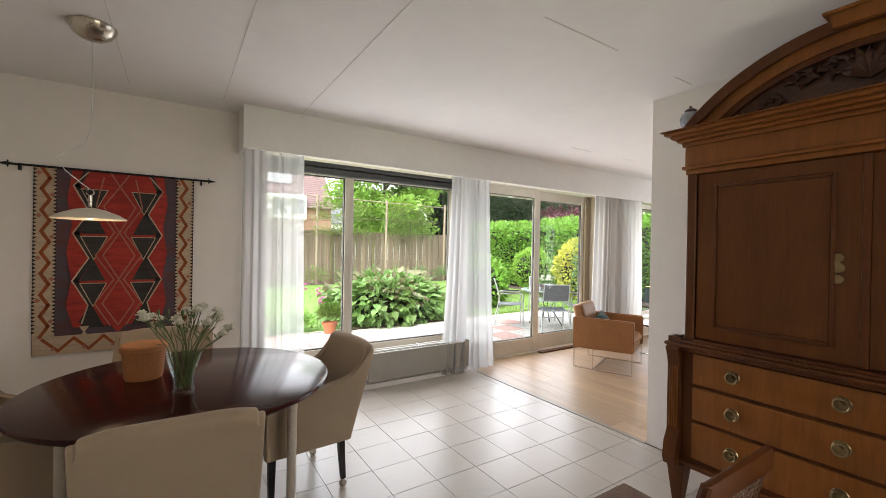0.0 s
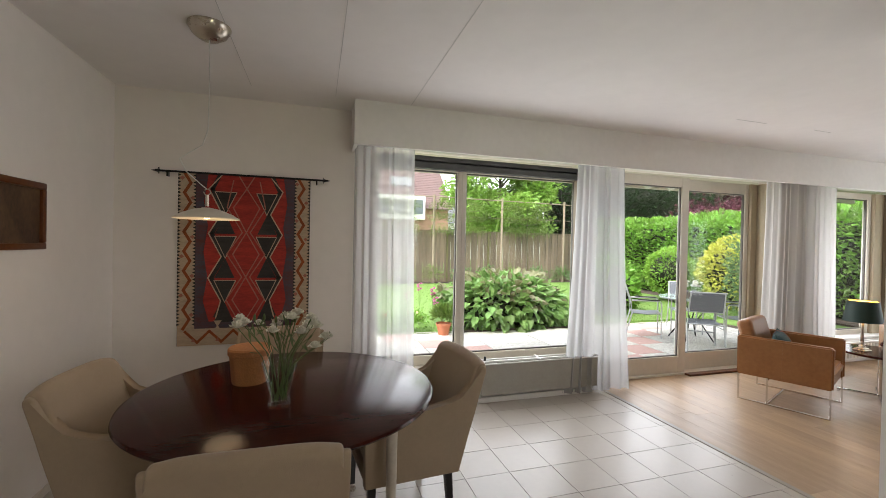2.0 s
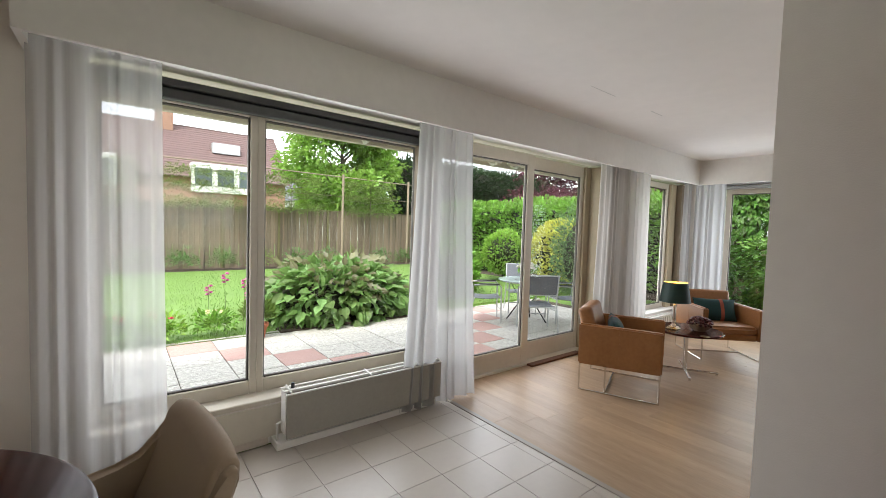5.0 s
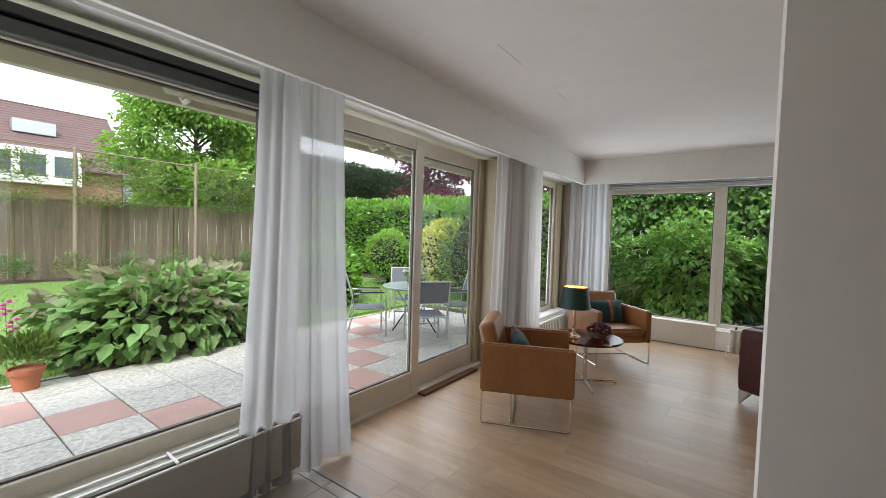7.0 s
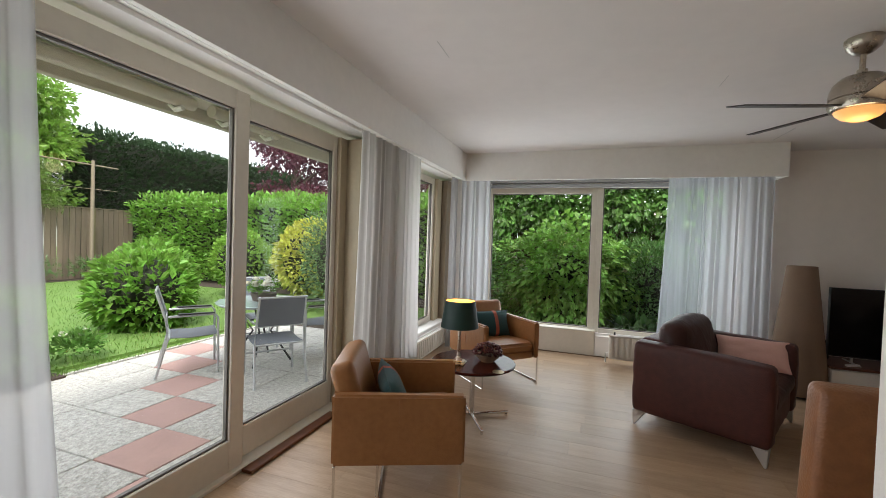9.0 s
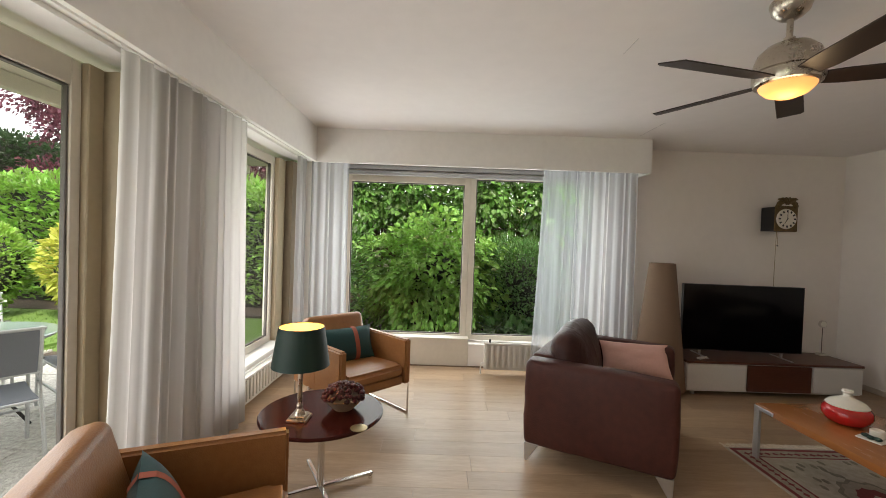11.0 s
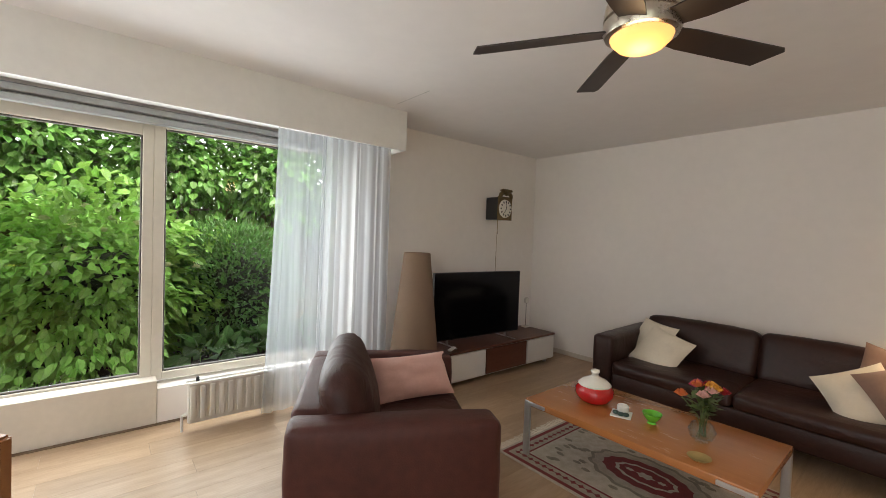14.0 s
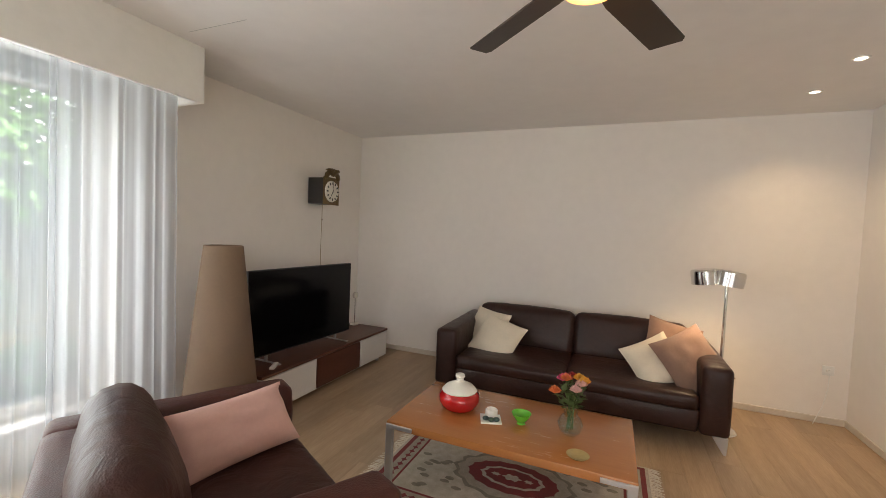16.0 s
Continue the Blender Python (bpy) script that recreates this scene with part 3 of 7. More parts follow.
M_GREENSHADE = mat("dark_green_silk", (0.006, 0.030, 0.022), 0.6, var=0.15, bump=0.1, bump_scale=300)
M_GOLDIN = glow_mat("lit_gold_lining", (1.0, 0.66, 0.16), 0.8)
M_FANGLASS = glow_mat("lit_fan_glass", (1.0, 0.50, 0.15), 0.75)
M_SPOTGLOW = glow_mat("lit_spot", (1.0, 0.80, 0.62), 6.0)
M_BLADE = mat("espresso_blade", (0.035, 0.022, 0.016), 0.45, second=(0.020, 0.012, 0.009), scale=3, stretch=(1, 8, 1))
M_TVBLACK = mat("tv_screen", (0.003, 0.003, 0.0035), 0.12, var=0.02, spec=0.25)
M_PLASTIC = mat("black_plastic", (0.015, 0.015, 0.016), 0.45, var=0.05)
M_WHITELAC = mat("white_lacquer", (0.74, 0.73, 0.70), 0.35, var=0.03)
M_WALNUT = mat("red_walnut", (0.120, 0.040, 0.022), 0.36, second=(0.075, 0.024, 0.014), scale=3, stretch=(5, 0.6, 3))
M_CHERRY = mat("cherry_wood", (0.42, 0.165, 0.050), 0.26, second=(0.365, 0.138, 0.041), scale=2.5, stretch=(0.6, 6, 3), coat=0.3)
M_TAUPESHADE = mat("taupe_paper_shade", (0.215, 0.145, 0.095), 0.85, var=0.06, bump=0.15, bump_scale=260)
M_RED = mat("red_glaze", (0.48, 0.012, 0.012), 0.12, var=0.08, coat=0.4)
M_WHITEGLAZE = mat("white_glaze", (0.78, 0.75, 0.66), 0.2, var=0.04)
M_DELFT = mat("blue_white_glaze", (0.66, 0.68, 0.68), 0.2, second=(0.08, 0.11, 0.20), scale=14)
M_GREENGLASS = mat("green_glass", (0.12, 0.46, 0.03), 0.08, var=0.1, coat=0.3)
M_TERRACOTTA = mat("orange_wicker", (0.42, 0.17, 0.055), 0.75, var=0.15, bump=0.4, bump_scale=120)
M_WATERGLASS = pane_mat("clear_vase_glass", (0.93, 0.97, 0.95), 1.15)
M_STEM = mat("green_stem", (0.085, 0.13, 0.035), 0.6, var=0.2)
M_PETALW = mat("white_petal", (0.78, 0.76, 0.64), 0.8, var=0.08)
M_BERRY = mat("dark_red_rosehip", (0.055, 0.006, 0.008), 0.32, var=0.3, scale=30, spec=0.35, each=0.4)
M_WICKER = mat("pale_basket", (0.34, 0.26, 0.18), 0.8, var=0.25, bump=0.4, bump_scale=150)
M_IRON = mat("black_iron", (0.012, 0.012, 0.012), 0.5, 0.4)
M_CANE = mat("woven_cane", (0.16, 0.085, 0.045), 0.7, var=0.35, scale=60, bump=0.5, bump_scale=220, kind="cells")
M_CANVAS = mat("dark_painting", (0.130, 0.075, 0.035), 0.4, second=(0.020, 0.012, 0.008), scale=6, stretch=(1, 1, 0.6))
M_CABLE = mat("white_cable", (0.70, 0.69, 0.66), 0.5)


def turn_at(x, y, z=0, deg=0):
    return pose(x, y, z, 0, 0, deg)


# ---- dining corner ----
t = thing("dining_table", "round dark mahogany dining table with pale metal legs", "table", turn_at(1.405, 3.972))
bm = bm_new()
lathe(bm, [(0.0, 0.720), (0.66, 0.720), (0.682, 0.727), (0.689, 0.736), (0.685, 0.746), (0.674, 0.75), (0.0, 0.75)], 72)
part("tabletop", bm, M_MAHOG, t)
for a in (-33, 55, 125, 213):
    bm = bm_new()
    r = radians(a)
    cyl(bm, (0.53 * math.cos(r), 0.53 * math.sin(r), 0), (0.53 * math.cos(r), 0.53 * math.sin(r), 0.72), 0.022, 0.026)
    part("leg", bm, mat("pale_leg", (0.55, 0.50, 0.42), 0.4, 0.3) if a == -33 else bpy.data.materials["pale_leg"], t, "pale metal leg")
bm = bm_new()
for a in (-33, 55, 125, 213):
    r = radians(a)
    cyl(bm, (0, 0, 0.70), (0.53 * math.cos(r), 0.53 * math.sin(r), 0.70), 0.014)
part("frame", bm, M_BLACKLEG, t)


def dining_chair():
    """Upholstered tub chair on black legs with castors; it looks to -y, and its sides run up into the leaning back."""
    c = thing("dining_chair", "beige upholstered dining armchair on black legs with castors", "chair", group="chairs round the dining table")

    def pad(outline, x0, x1, r, bulge, dip=0.0):
        """A stuffed panel: an outline pushed across, rounded, divided and swollen a little."""
        bm = bm_new()
        prism(bm, outline, "x", x0, x1)
        bmesh.ops.bevel(bm, geom=list(bm.edges), offset=r, segments=4, profile=0.5, affect="EDGES", clamp_overlap=True)
        bmesh.ops.subdivide_edges(bm, edges=[e for e in bm.edges if abs(e.verts[0].co.x - e.verts[1].co.x) > 0.12], cuts=8)
        xm, xh = (x0 + x1) / 2, abs(x1 - x0) / 2
        for v in bm.verts:
            u = (v.co.x - xm) / xh
            v.co.y += bulge * (1 - u * u) * (1 if v.co.z > 0.5 else 0)
            if v.co.z > 0.7:
                v.co.z -= dip * u ** 4
        return bm

    bm = bm_new()
    rbox(bm, -0.235, -0.315, 0.355, 0.235, 0.12, 0.475, 0.035, 3)
    part("seat", bm, M_BEIGE, c)
    back = [(0.155, 0.305), (0.235, 0.58), (0.306, 0.80), (0.312, 0.835), (0.297, 0.858), (0.268, 0.860), (0.240, 0.835), (0.175, 0.64), (0.11, 0.47), (0.07, 0.305)]
    part("backrest", pad(back, -0.262, 0.262, 0.016, 0.014, 0.022), M_BEIGE, c)
    side = [(0.150, 0.295), (0.230, 0.58), (0.298, 0.79), (0.300, 0.815), (0.285, 0.828), (0.262, 0.815), (0.215, 0.725), (0.165, 0.672), (0.10, 0.648),
            (-0.05, 0.636), (-0.27, 0.622), (-0.325, 0.612), (-0.342, 0.585), (-0.338, 0.30)]
    for s in (-1, 1):
        x0, x1 = sorted((s * 0.233, s * 0.285))
        part("armrest", pad(side, x0, x1, 0.016, 0.0), M_BEIGE, c)
    bm = bm_new()
    rbox(bm, -0.234, -0.330, 0.300, 0.234, 0.10, 0.36, 0.012, 2)
    part("seat_frame", bm, M_BEIGE, c)
    for x in (-0.235, 0.235):
        for y, lean in ((-0.295, 0), (0.105, 0.02)):
            bm = bm_new()
            v = box(bm, -0.019, -0.019, 0.05, 0.019, 0.019, 0.30)
            for q in v:
                k = 1 if q.co.z > 0.2 else 0.7
                q.co.x, q.co.y = q.co.x * k + x, q.co.y * k + y + (0 if q.co.z > 0.2 else lean)
            leg = part("leg", bm, M_BLACKLEG, c, "tapered black wooden leg")
            bm = bm_new()
            cyl(bm, (x - 0.009, y + lean, 0.022), (x + 0.009, y + lean, 0.022), 0.022, n=14)
            cyl(bm, (x, y + lean, 0.03), (x, y + lean, 0.055), 0.009, n=10)
            part("castor", bm, M_NICKEL, leg, "small metal castor")
    return c


c = dining_chair()
c.matrix_basis = turn_at(2.05, 4.10, 0, -84)
copy_thing(c, turn_at(1.345, 3.44, 0, 179))
copy_thing(c, turn_at(0.75, 4.11, 0, 84))
copy_thing(c, turn_at(1.27, 4.70, 0, -3))


def flower_head(bm, at, r, n=9, seed=0):
    """A ruffled carnation: rings of upright petals."""
    rnd = random.Random(seed)
    for ring, (rr, hh) in enumerate(((1.0, 0.25), (0.7, 0.55), (0.35, 0.75))):
        for k in range(n - 2 * ring):
            a = 2 * math.pi * k / (n - 2 * ring) + ring * 0.4 + rnd.uniform(-.1, .1)
            d = Vector((math.cos(a), math.sin(a), 0))
            s = Vector((-d.y, d.x, 0))
            p = Vector(at)
            q = [p + d * r * 0.1, p + d * r * rr * 0.8 + s * r * 0.42 + Vector((0, 0, r * hh)), p + d * r * rr * 1.05 + Vector((0, 0, r * (hh + rnd.uniform(0, .3)))),
                 p + d * r * rr * 0.8 - s * r * 0.42 + Vector((0, 0, r * hh))]
            bm.faces.new([bm.verts.new(v) for v in q])


v = thing("flower_vase", "clear glass vase with white carnations on the dining table", "vase", turn_at(1.37, 3.74, 0.75))
v.scale = (1.0, 1.0, 1.12)
bm = bm_new()
lathe(bm, [(0.0, 0.004), (0.040, 0.002), (0.046, 0.015), (0.042, 0.035), (0.038, 0.05), (0.048, 0.085), (0.062, 0.13), (0.073, 0.175), (0.0705, 0.175), (0.058, 0.13), (0.044, 0.085), (0.034, 0.05), (0.036, 0.03), (0.0, 0.02)], 28)
part("glass", bm, M_WATERGLASS, v)
rnd = random.Random(3)
tips = []
bm = bm_new()
for k in range(26):
    a, reach = rnd.uniform(0, 6.28), rnd.uniform(0.05, 0.23)
    h = 0.37 - reach * rnd.uniform(0.15, 0.65)
    foot = Vector((rnd.uniform(-.03, .03), rnd.uniform(-.03, .03), 0.03))
    tip = Vector((math.cos(a) * reach, math.sin(a) * reach, h))
    mid = (foot + tip) / 2 + Vector((-math.cos(a) * 0.02, -math.sin(a) * 0.02, 0.03))
    tube(bm, [foot, mid, tip], 0.0018, 5)
    tips.append(tip)
    for j in range(2):
        p = mid.lerp(tip, rnd.uniform(0.1, 0.8))
        d = Vector((rnd.uniform(-1, 1), rnd.uniform(-1, 1), rnd.uniform(0.3, 1))).normalized() * 0.06
        bm.faces.new([bm.verts.new(p), bm.verts.new(p + d * .5 + Vector((.004, .003, 0))), bm.verts.new(p + d), bm.verts.new(p + d * .5 - Vector((.004, .003, 0)))])
tagged(part("foliage", bm, M_STEM, v), kind="stuff")
for k, tip in enumerate(tips):
    bm = bm_new()
    if k % 4 == 3:
        lathe(bm, [(0.001, -0.004), (0.006, 0.004), (0.005, 0.018), (0.0, 0.026)], 8, tip)
        part("bud", bm, M_STEM, v)
    else:
        flower_head(bm, tip, rnd.uniform(0.023, 0.033), 11, seed=k)
        part("blossom", bm, M_PETALW, v)

b = thing("round_basket", "round orange-brown woven box with a lid", "basket", turn_at(1.20, 4.12, 0.75))
bm = bm_new()
lathe(bm, [(0.0, 0.0), (0.080, 0.0), (0.084, 0.01), (0.097, 0.15), (0.0, 0.15)], 36)
part("body", bm, M_TERRACOTTA, b)
bm = bm_new()
lathe(bm, [(0.099, 0.140), (0.103, 0.145), (0.103, 0.170), (0.098, 0.177), (0.06, 0.181), (0.0, 0.182)], 36)
part("lid", bm, M_TERRACOTTA, b)

# pendant over the table
p = thing("pendant_lamp", "flat cream dish pendant lamp on a thin white cable, lit", "lamp", turn_at(0.945, 4.34, 0))
bm = bm_new()
lathe(bm, [(0.0, 1.632), (0.02, 1.632), (0.065, 1.622), (0.12, 1.600), (0.157, 1.576), (0.159, 1.571), (0.155, 1.572), (0.118, 1.593), (0.065, 1.613), (0.0, 1.622)], 40)
part("shade", bm, mat("cream_enamel", (0.72, 0.66, 0.54), 0.3, var=0.03), p)
bm = bm_new()
cyl(bm, (0, 0, 1.64), (0, 0, 1.70), 0.009)
tube(bm, [(0.016 * math.cos(a), 0, 1.715 + 0.016 * math.sin(a)) for a in (k * 0.63 for k in range(11))], 0.003, 6)
part("hook", bm, M_NICKEL, p)
bm = bm_new()
lathe(bm, [(0.0, 1.570), (0.012, 1.573), (0.018, 1.585), (0.014, 1.600), (0.010, 1.616), (0.0, 1.616)], 16)
part("bulb", bm, glow_mat("lit_bulb", (1.0, 0.78, 0.5), 2.0), p, "small lit bulb")
bm = bm_new()
lathe(bm, [(0.0, 2.525), (0.05, 2.53), (0.085, 2.555), (0.105, 2.59), (0.105, 2.60), (0.0, 2.60)], 36)
part("ceiling_rose", bm, M_NICKEL, p, "brushed metal ceiling rose")
bm = bm_new()
tube(bm, [(0.0, 0, 2.53), (0.004, 0, 2.3), (0.0, 0, 2.05), (-0.03, 0.02, 1.97), (-0.10, 0.05, 1.93), (-0.14, 0.03, 1.89), (-0.10, 0.0, 1.82), (-0.03, 0, 1.755), (0, 0, 1.73)], 0.0028, 6)
part("cable", bm, M_CABLE, p)

# kelim on the wall
k = thing("wall_rug", "red and blue woven kelim hanging on an iron rod", "wall rug", pose(0.485, NORTH - 0.012, 1.975))
KW, KH = 0.965, 1.345


def cloth_piece(name, polys, m, lift):
    """Flat woven fields with a little thickness; x across, z down from the rod."""
    bm = bm_new()
    for pts in polys:
        prism(bm, [(x * KW, -z * KH) for x, z in pts], "y", -lift, -lift + 0.0015)
    return tagged(part(name, bm, m, k, smooth=False), kind="stuff" if len(polys) > 1 else "")


def band(pts, w):
    """Four-cornered strips along a broken line; w is the width as a share of the rug's width."""
    out = []
    for (x0, z0), (x1, z1) in zip(pts, pts[1:]):
        dx, dz = (x1 - x0) * KW, (z1 - z0) * KH
        n = math.hypot(dx, dz)
        nx, nz = -dz / n * w / 2, dx / n * w / 2
        ex, ez = dx / n * w * 0.35, dz / n * w * 0.35
        out.append([(x0 + (nx * KW - ex) / KW, z0 + (nz * KW - ez) / KH), (x1 + (nx * KW + ex) / KW, z1 + (nz * KW + ez) / KH),
                    (x1 + (-nx * KW + ex) / KW, z1 + (-nz * KW + ez) / KH), (x0 + (-nx * KW - ex) / KW, z0 + (-nz * KW - ez) / KH)])
    return out


WOOL = dict(rough=0.95, bump=0.35, bump_scale=260)
K_RED = mat("red_wool", (0.36, 0.034, 0.024), var=0.4, scale=5, stretch=(1, 1, 6), **WOOL)
K_BLUE = mat("faded_blue_wool", (0.085, 0.100, 0.130), second=(0.15, 0.045, 0.038), scale=4, stretch=(1, 1, 5), **WOOL)
K_DARK = mat("dark_green_wool", (0.040, 0.038, 0.034), var=0.4, scale=8, stretch=(1, 1, 4), **WOOL)
K_CREAM = mat("cream_wool", (0.50, 0.38, 0.26), var=0.18, scale=6, stretch=(1, 1, 5), **WOOL)
K_RUST = mat("rust_wool", (0.32, 0.085, 0.025), var=0.25, scale=8, **WOOL)
K_OCHRE = mat("faded_rose_wool", (0.40, 0.16, 0.11), var=0.2, scale=8, **WOOL)
bm = bm_new()
nx, nz = 24, 30
grid = [[bm.verts.new((KW * i / nx, 0.006 * math.sin(9 * i / nx) * (j / nz) ** 2 - 0.0, -KH * j / nz)) for i in range(nx + 1)] for j in range(nz + 1)]
for j in range(nz):
    for i in range(nx):
        bm.faces.new((grid[j][i], grid[j][i + 1], grid[j + 1][i + 1], grid[j + 1][i]))
part("backing", bm, K_BLUE, k)
cloth_piece("side_border", [[(0.005, 0), (0.125, 0), (0.125, 0.90), (0.005, 0.90)], [(0.875, 0), (0.995, 0), (0.995, 0.90), (0.875, 0.90)], [(0.005, 0.90), (0.995, 0.90), (0.995, 0.998), (0.005, 0.998)]], K_CREAM, 0.012)
cloth_piece("teeth", [[(x, z), (x + s * 0.022, z + 0.008), (x, z + 0.016)] for z in [0.02 * q + 0.005 for q in range(44)] for x, s in ((0.0, 1), (0.128, -1), (1.0, -1), (0.872, 1))], K_DARK, 0.0136)
cloth_piece("zigzag_border", band([(0.045 + 0.045 * (q % 2), q / 16 * 0.9) for q in range(17)], 0.022) + band([(0.905 + 0.045 * (q % 2), q / 16 * 0.9) for q in range(17)], 0.022)
            + band([(0.06 + q * 0.088, 0.915 + 0.065 * (q % 2)) for q in range(11)], 0.02), K_RUST, 0.0142)
cloth_piece("border_motifs", [[(x - 0.018, z), (x, z - 0.012), (x + 0.018, z), (x, z + 0.012)] for q in range(8) for x, z in ((0.030 + 0.075 * (q % 2), 0.03 + q * 0.1125), (0.893 + 0.075 * (q % 2), 0.03 + q * 0.1125))]
            + [[(0.105 + q * 0.176, 0.975), (0.12 + q * 0.176, 0.952), (0.135 + q * 0.176, 0.975)] for q in range(5)], K_OCHRE, 0.0155)
FZ0, FZ1 = 0.0, 0.86
cloth_piece("red_field", [[(0.215, FZ0), (0.785, FZ0), (0.815, 0.16), (0.785, 0.30), (0.815, 0.45), (0.785, 0.60), (0.815, 0.74), (0.77, FZ1), (0.23, FZ1), (0.185, 0.74), (0.215, 0.60), (0.185, 0.45), (0.215, 0.30), (0.185, 0.16)]], K_RED, 0.012)
for side in (-1, 1):
    def X(u, side=side):
        return 0.5 + side * u
    tri = []
    for z in (0.10, 0.36, 0.62):
        tri += [[(X(0.235), z), (X(0.075), z), (X(0.155), z + 0.125)], [(X(0.235), z + 0.245), (X(0.085), z + 0.245), (X(0.155), z + 0.13)]]
    cloth_piece("hourglass", [q for q in tri if max(z for _, z in q) < 0.9], K_DARK, 0.0136)
    cloth_piece("dark_zigzag", band([(X(0.20), 0.0), (X(0.255), 0.085), (X(0.165), 0.225), (X(0.255), 0.345), (X(0.165), 0.48), (X(0.255), 0.605), (X(0.165), 0.74), (X(0.22), 0.83)], 0.030), K_DARK, 0.0150)
    cloth_piece("cream_outline", band([(X(0.185), 0.0), (X(0.28), 0.085), (X(0.185), 0.225), (X(0.28), 0.345), (X(0.185), 0.48), (X(0.28), 0.605), (X(0.185), 0.74), (X(0.22), 0.84)], 0.009)
                + [p for z in (0.10, 0.36, 0.62) for p in band([(X(0.235), z), (X(0.075), z), (X(0.155), z + 0.128), (X(0.235), z)], 0.006)], K_CREAM, 0.0166)
    cloth_piece("diamond_outline", band([(X(0.06), 0.0), (X(0.0), 0.075), (X(0.10), 0.19), (X(0.0), 0.335), (X(0.10), 0.465), (X(0.0), 0.60), (X(0.10), 0.735), (X(0.0), 0.86)], 0.009), K_OCHRE, 0.0174)
    cloth_piece("rose_chevron", band([(X(0.10), 0.03), (X(0.145), 0.19), (X(0.03), 0.335), (X(0.145), 0.465), (X(0.03), 0.60), (X(0.145), 0.735), (X(0.05), 0.86)], 0.009), K_OCHRE, 0.0182)
cloth_piece("foot_diamond", [[(0.45, 0.86), (0.5, 0.90), (0.55, 0.86)]], K_RED, 0.0142)
cloth_piece("small_motif", [[(0.265, 0.855), (0.325, 0.855), (0.30, 0.885), (0.31, 0.90), (0.28, 0.90), (0.29, 0.885)], [(0.70, 0.855), (0.76, 0.855), (0.735, 0.885), (0.745, 0.90), (0.715, 0.90), (0.725, 0.885)]], K_CREAM, 0.0142)
bm = bm_new()
cyl(bm, (-0.13, -0.022, 0.004), (KW + 0.11, -0.022, 0.004), 0.008, n=10)
rod = part("rod", bm, M_IRON, k, "black iron rod")
for x, s in ((-0.13, -1), (KW + 0.11, 1)):
    bm = bm_new()
    cyl(bm, (x, -0.022, 0.004), (x + s * 0.045, -0.022, 0.004), 0.013, 0.002, 8)
    cyl(bm, (x - s * 0.004, -0.022, -0.02), (x - s * 0.004, -0.022, 0.028), 0.004, n=6)
    part("finial", bm, M_IRON, rod)
for x in (-0.07, KW + 0.05):
    bm = bm_new()
    box(bm, x - 0.006, -0.026, -0.035, x + 0.006, 0.010, 0.002)
    part("bracket", bm, M_IRON, rod)

# painting on the west wall
f = thing("painting", "small dark framed painting on the dining wall", "painting", pose(WEST + 0.004, 4.40, 1.57))
PWD, PHT = 0.52, 0.36
for a in ((-PWD / 2, -PHT / 2, PWD / 2, -PHT / 2 + 0.035), (-PWD / 2, PHT / 2 - 0.035, PWD / 2, PHT / 2)):
    bm = bm_new()
    rbox(bm, 0, a[0], a[1], 0.028, a[2], a[3], 0.006, 2)
    part("frame_rail", bm, M_DARKOAK, f)
for a in (-PWD / 2, PWD / 2 - 0.035):
    bm = bm_new()
    rbox(bm, 0, a, -PHT / 2 + 0.035, 0.028, a + 0.035, PHT / 2 - 0.035, 0.006, 2)
    part("frame_stile", bm, M_DARKOAK, f)
bm = bm_new()
box(bm, 0.004, -PWD / 2 + 0.03, -PHT / 2 + 0.03, 0.012, PWD / 2 - 0.03, PHT / 2 - 0.03)
part("canvas", bm, M_CANVAS, f)


# ---- the old cabinet ----
FX, BX, CY = 3.80, 4.34, 1.96
cab = thing("linen_cabinet", "tall antique oak linen cabinet with arched carved crown and three drawers", "cabinet", pose(0, 0, 0))
HW = 0.73
bm = bm_new()
box(bm, FX + 0.02, CY - HW, 0.95, BX, CY + HW, 1.92)
part("upper_case", bm, M_DARKOAK, cab)
bm = bm_new()
rbox(bm, FX, CY - HW - 0.03, 0.26, BX, CY + HW + 0.03, 0.90, 0.005, 1)
part("chest", bm, M_DARKOAK, cab)


def moulding(name, prof, y0, y1, parent, m):
    """A stepped moulding round front and sides: (reach, height) steps."""
    bm = bm_new()
    for (r, z0), (_, z1) in zip(prof, prof[1:]):
        rbox(bm, FX - r, y0 - r, z0, BX, y1 + r, z1, min(0.006, (z1 - z0) * 0.3), 2)
    return part(name, bm, m, parent)


moulding("waist_moulding", [(0.03, 0.895), (0.05, 0.915), (0.035, 0.935), (0.015, 0.955), (0, 0.965)], CY - HW - 0.05, CY + HW + 0.05, cab, M_DARKOAK)
moulding("cornice", [(0.015, 1.90), (0.03, 1.93), (0.018, 1.95), (0.03, 2.06), (0.05, 2.085), (0.075, 2.105), (0.10, 2.125), (0.115, 2.145), (0, 2.15)], CY - HW, CY + HW, cab, M_OLDOAK)
moulding("plinth_moulding", [(0.02, 0.235), (0.03, 0.25), (0.012, 0.27), (0, 0.28)], CY - HW - 0.06, CY + HW + 0.06, cab, M_DARKOAK)
# arch
R, AZ = 0.98, 1.51
def arc(r, n=28, half=0.80):
    """Points of the crown's curve above the cornice."""
    out = []
    for q in range(n + 1):
        y = -half + 2 * half * q / n
        out.append((CY + y, max(2.15, AZ + math.sqrt(max(0, r * r - y * y)))))
    return out
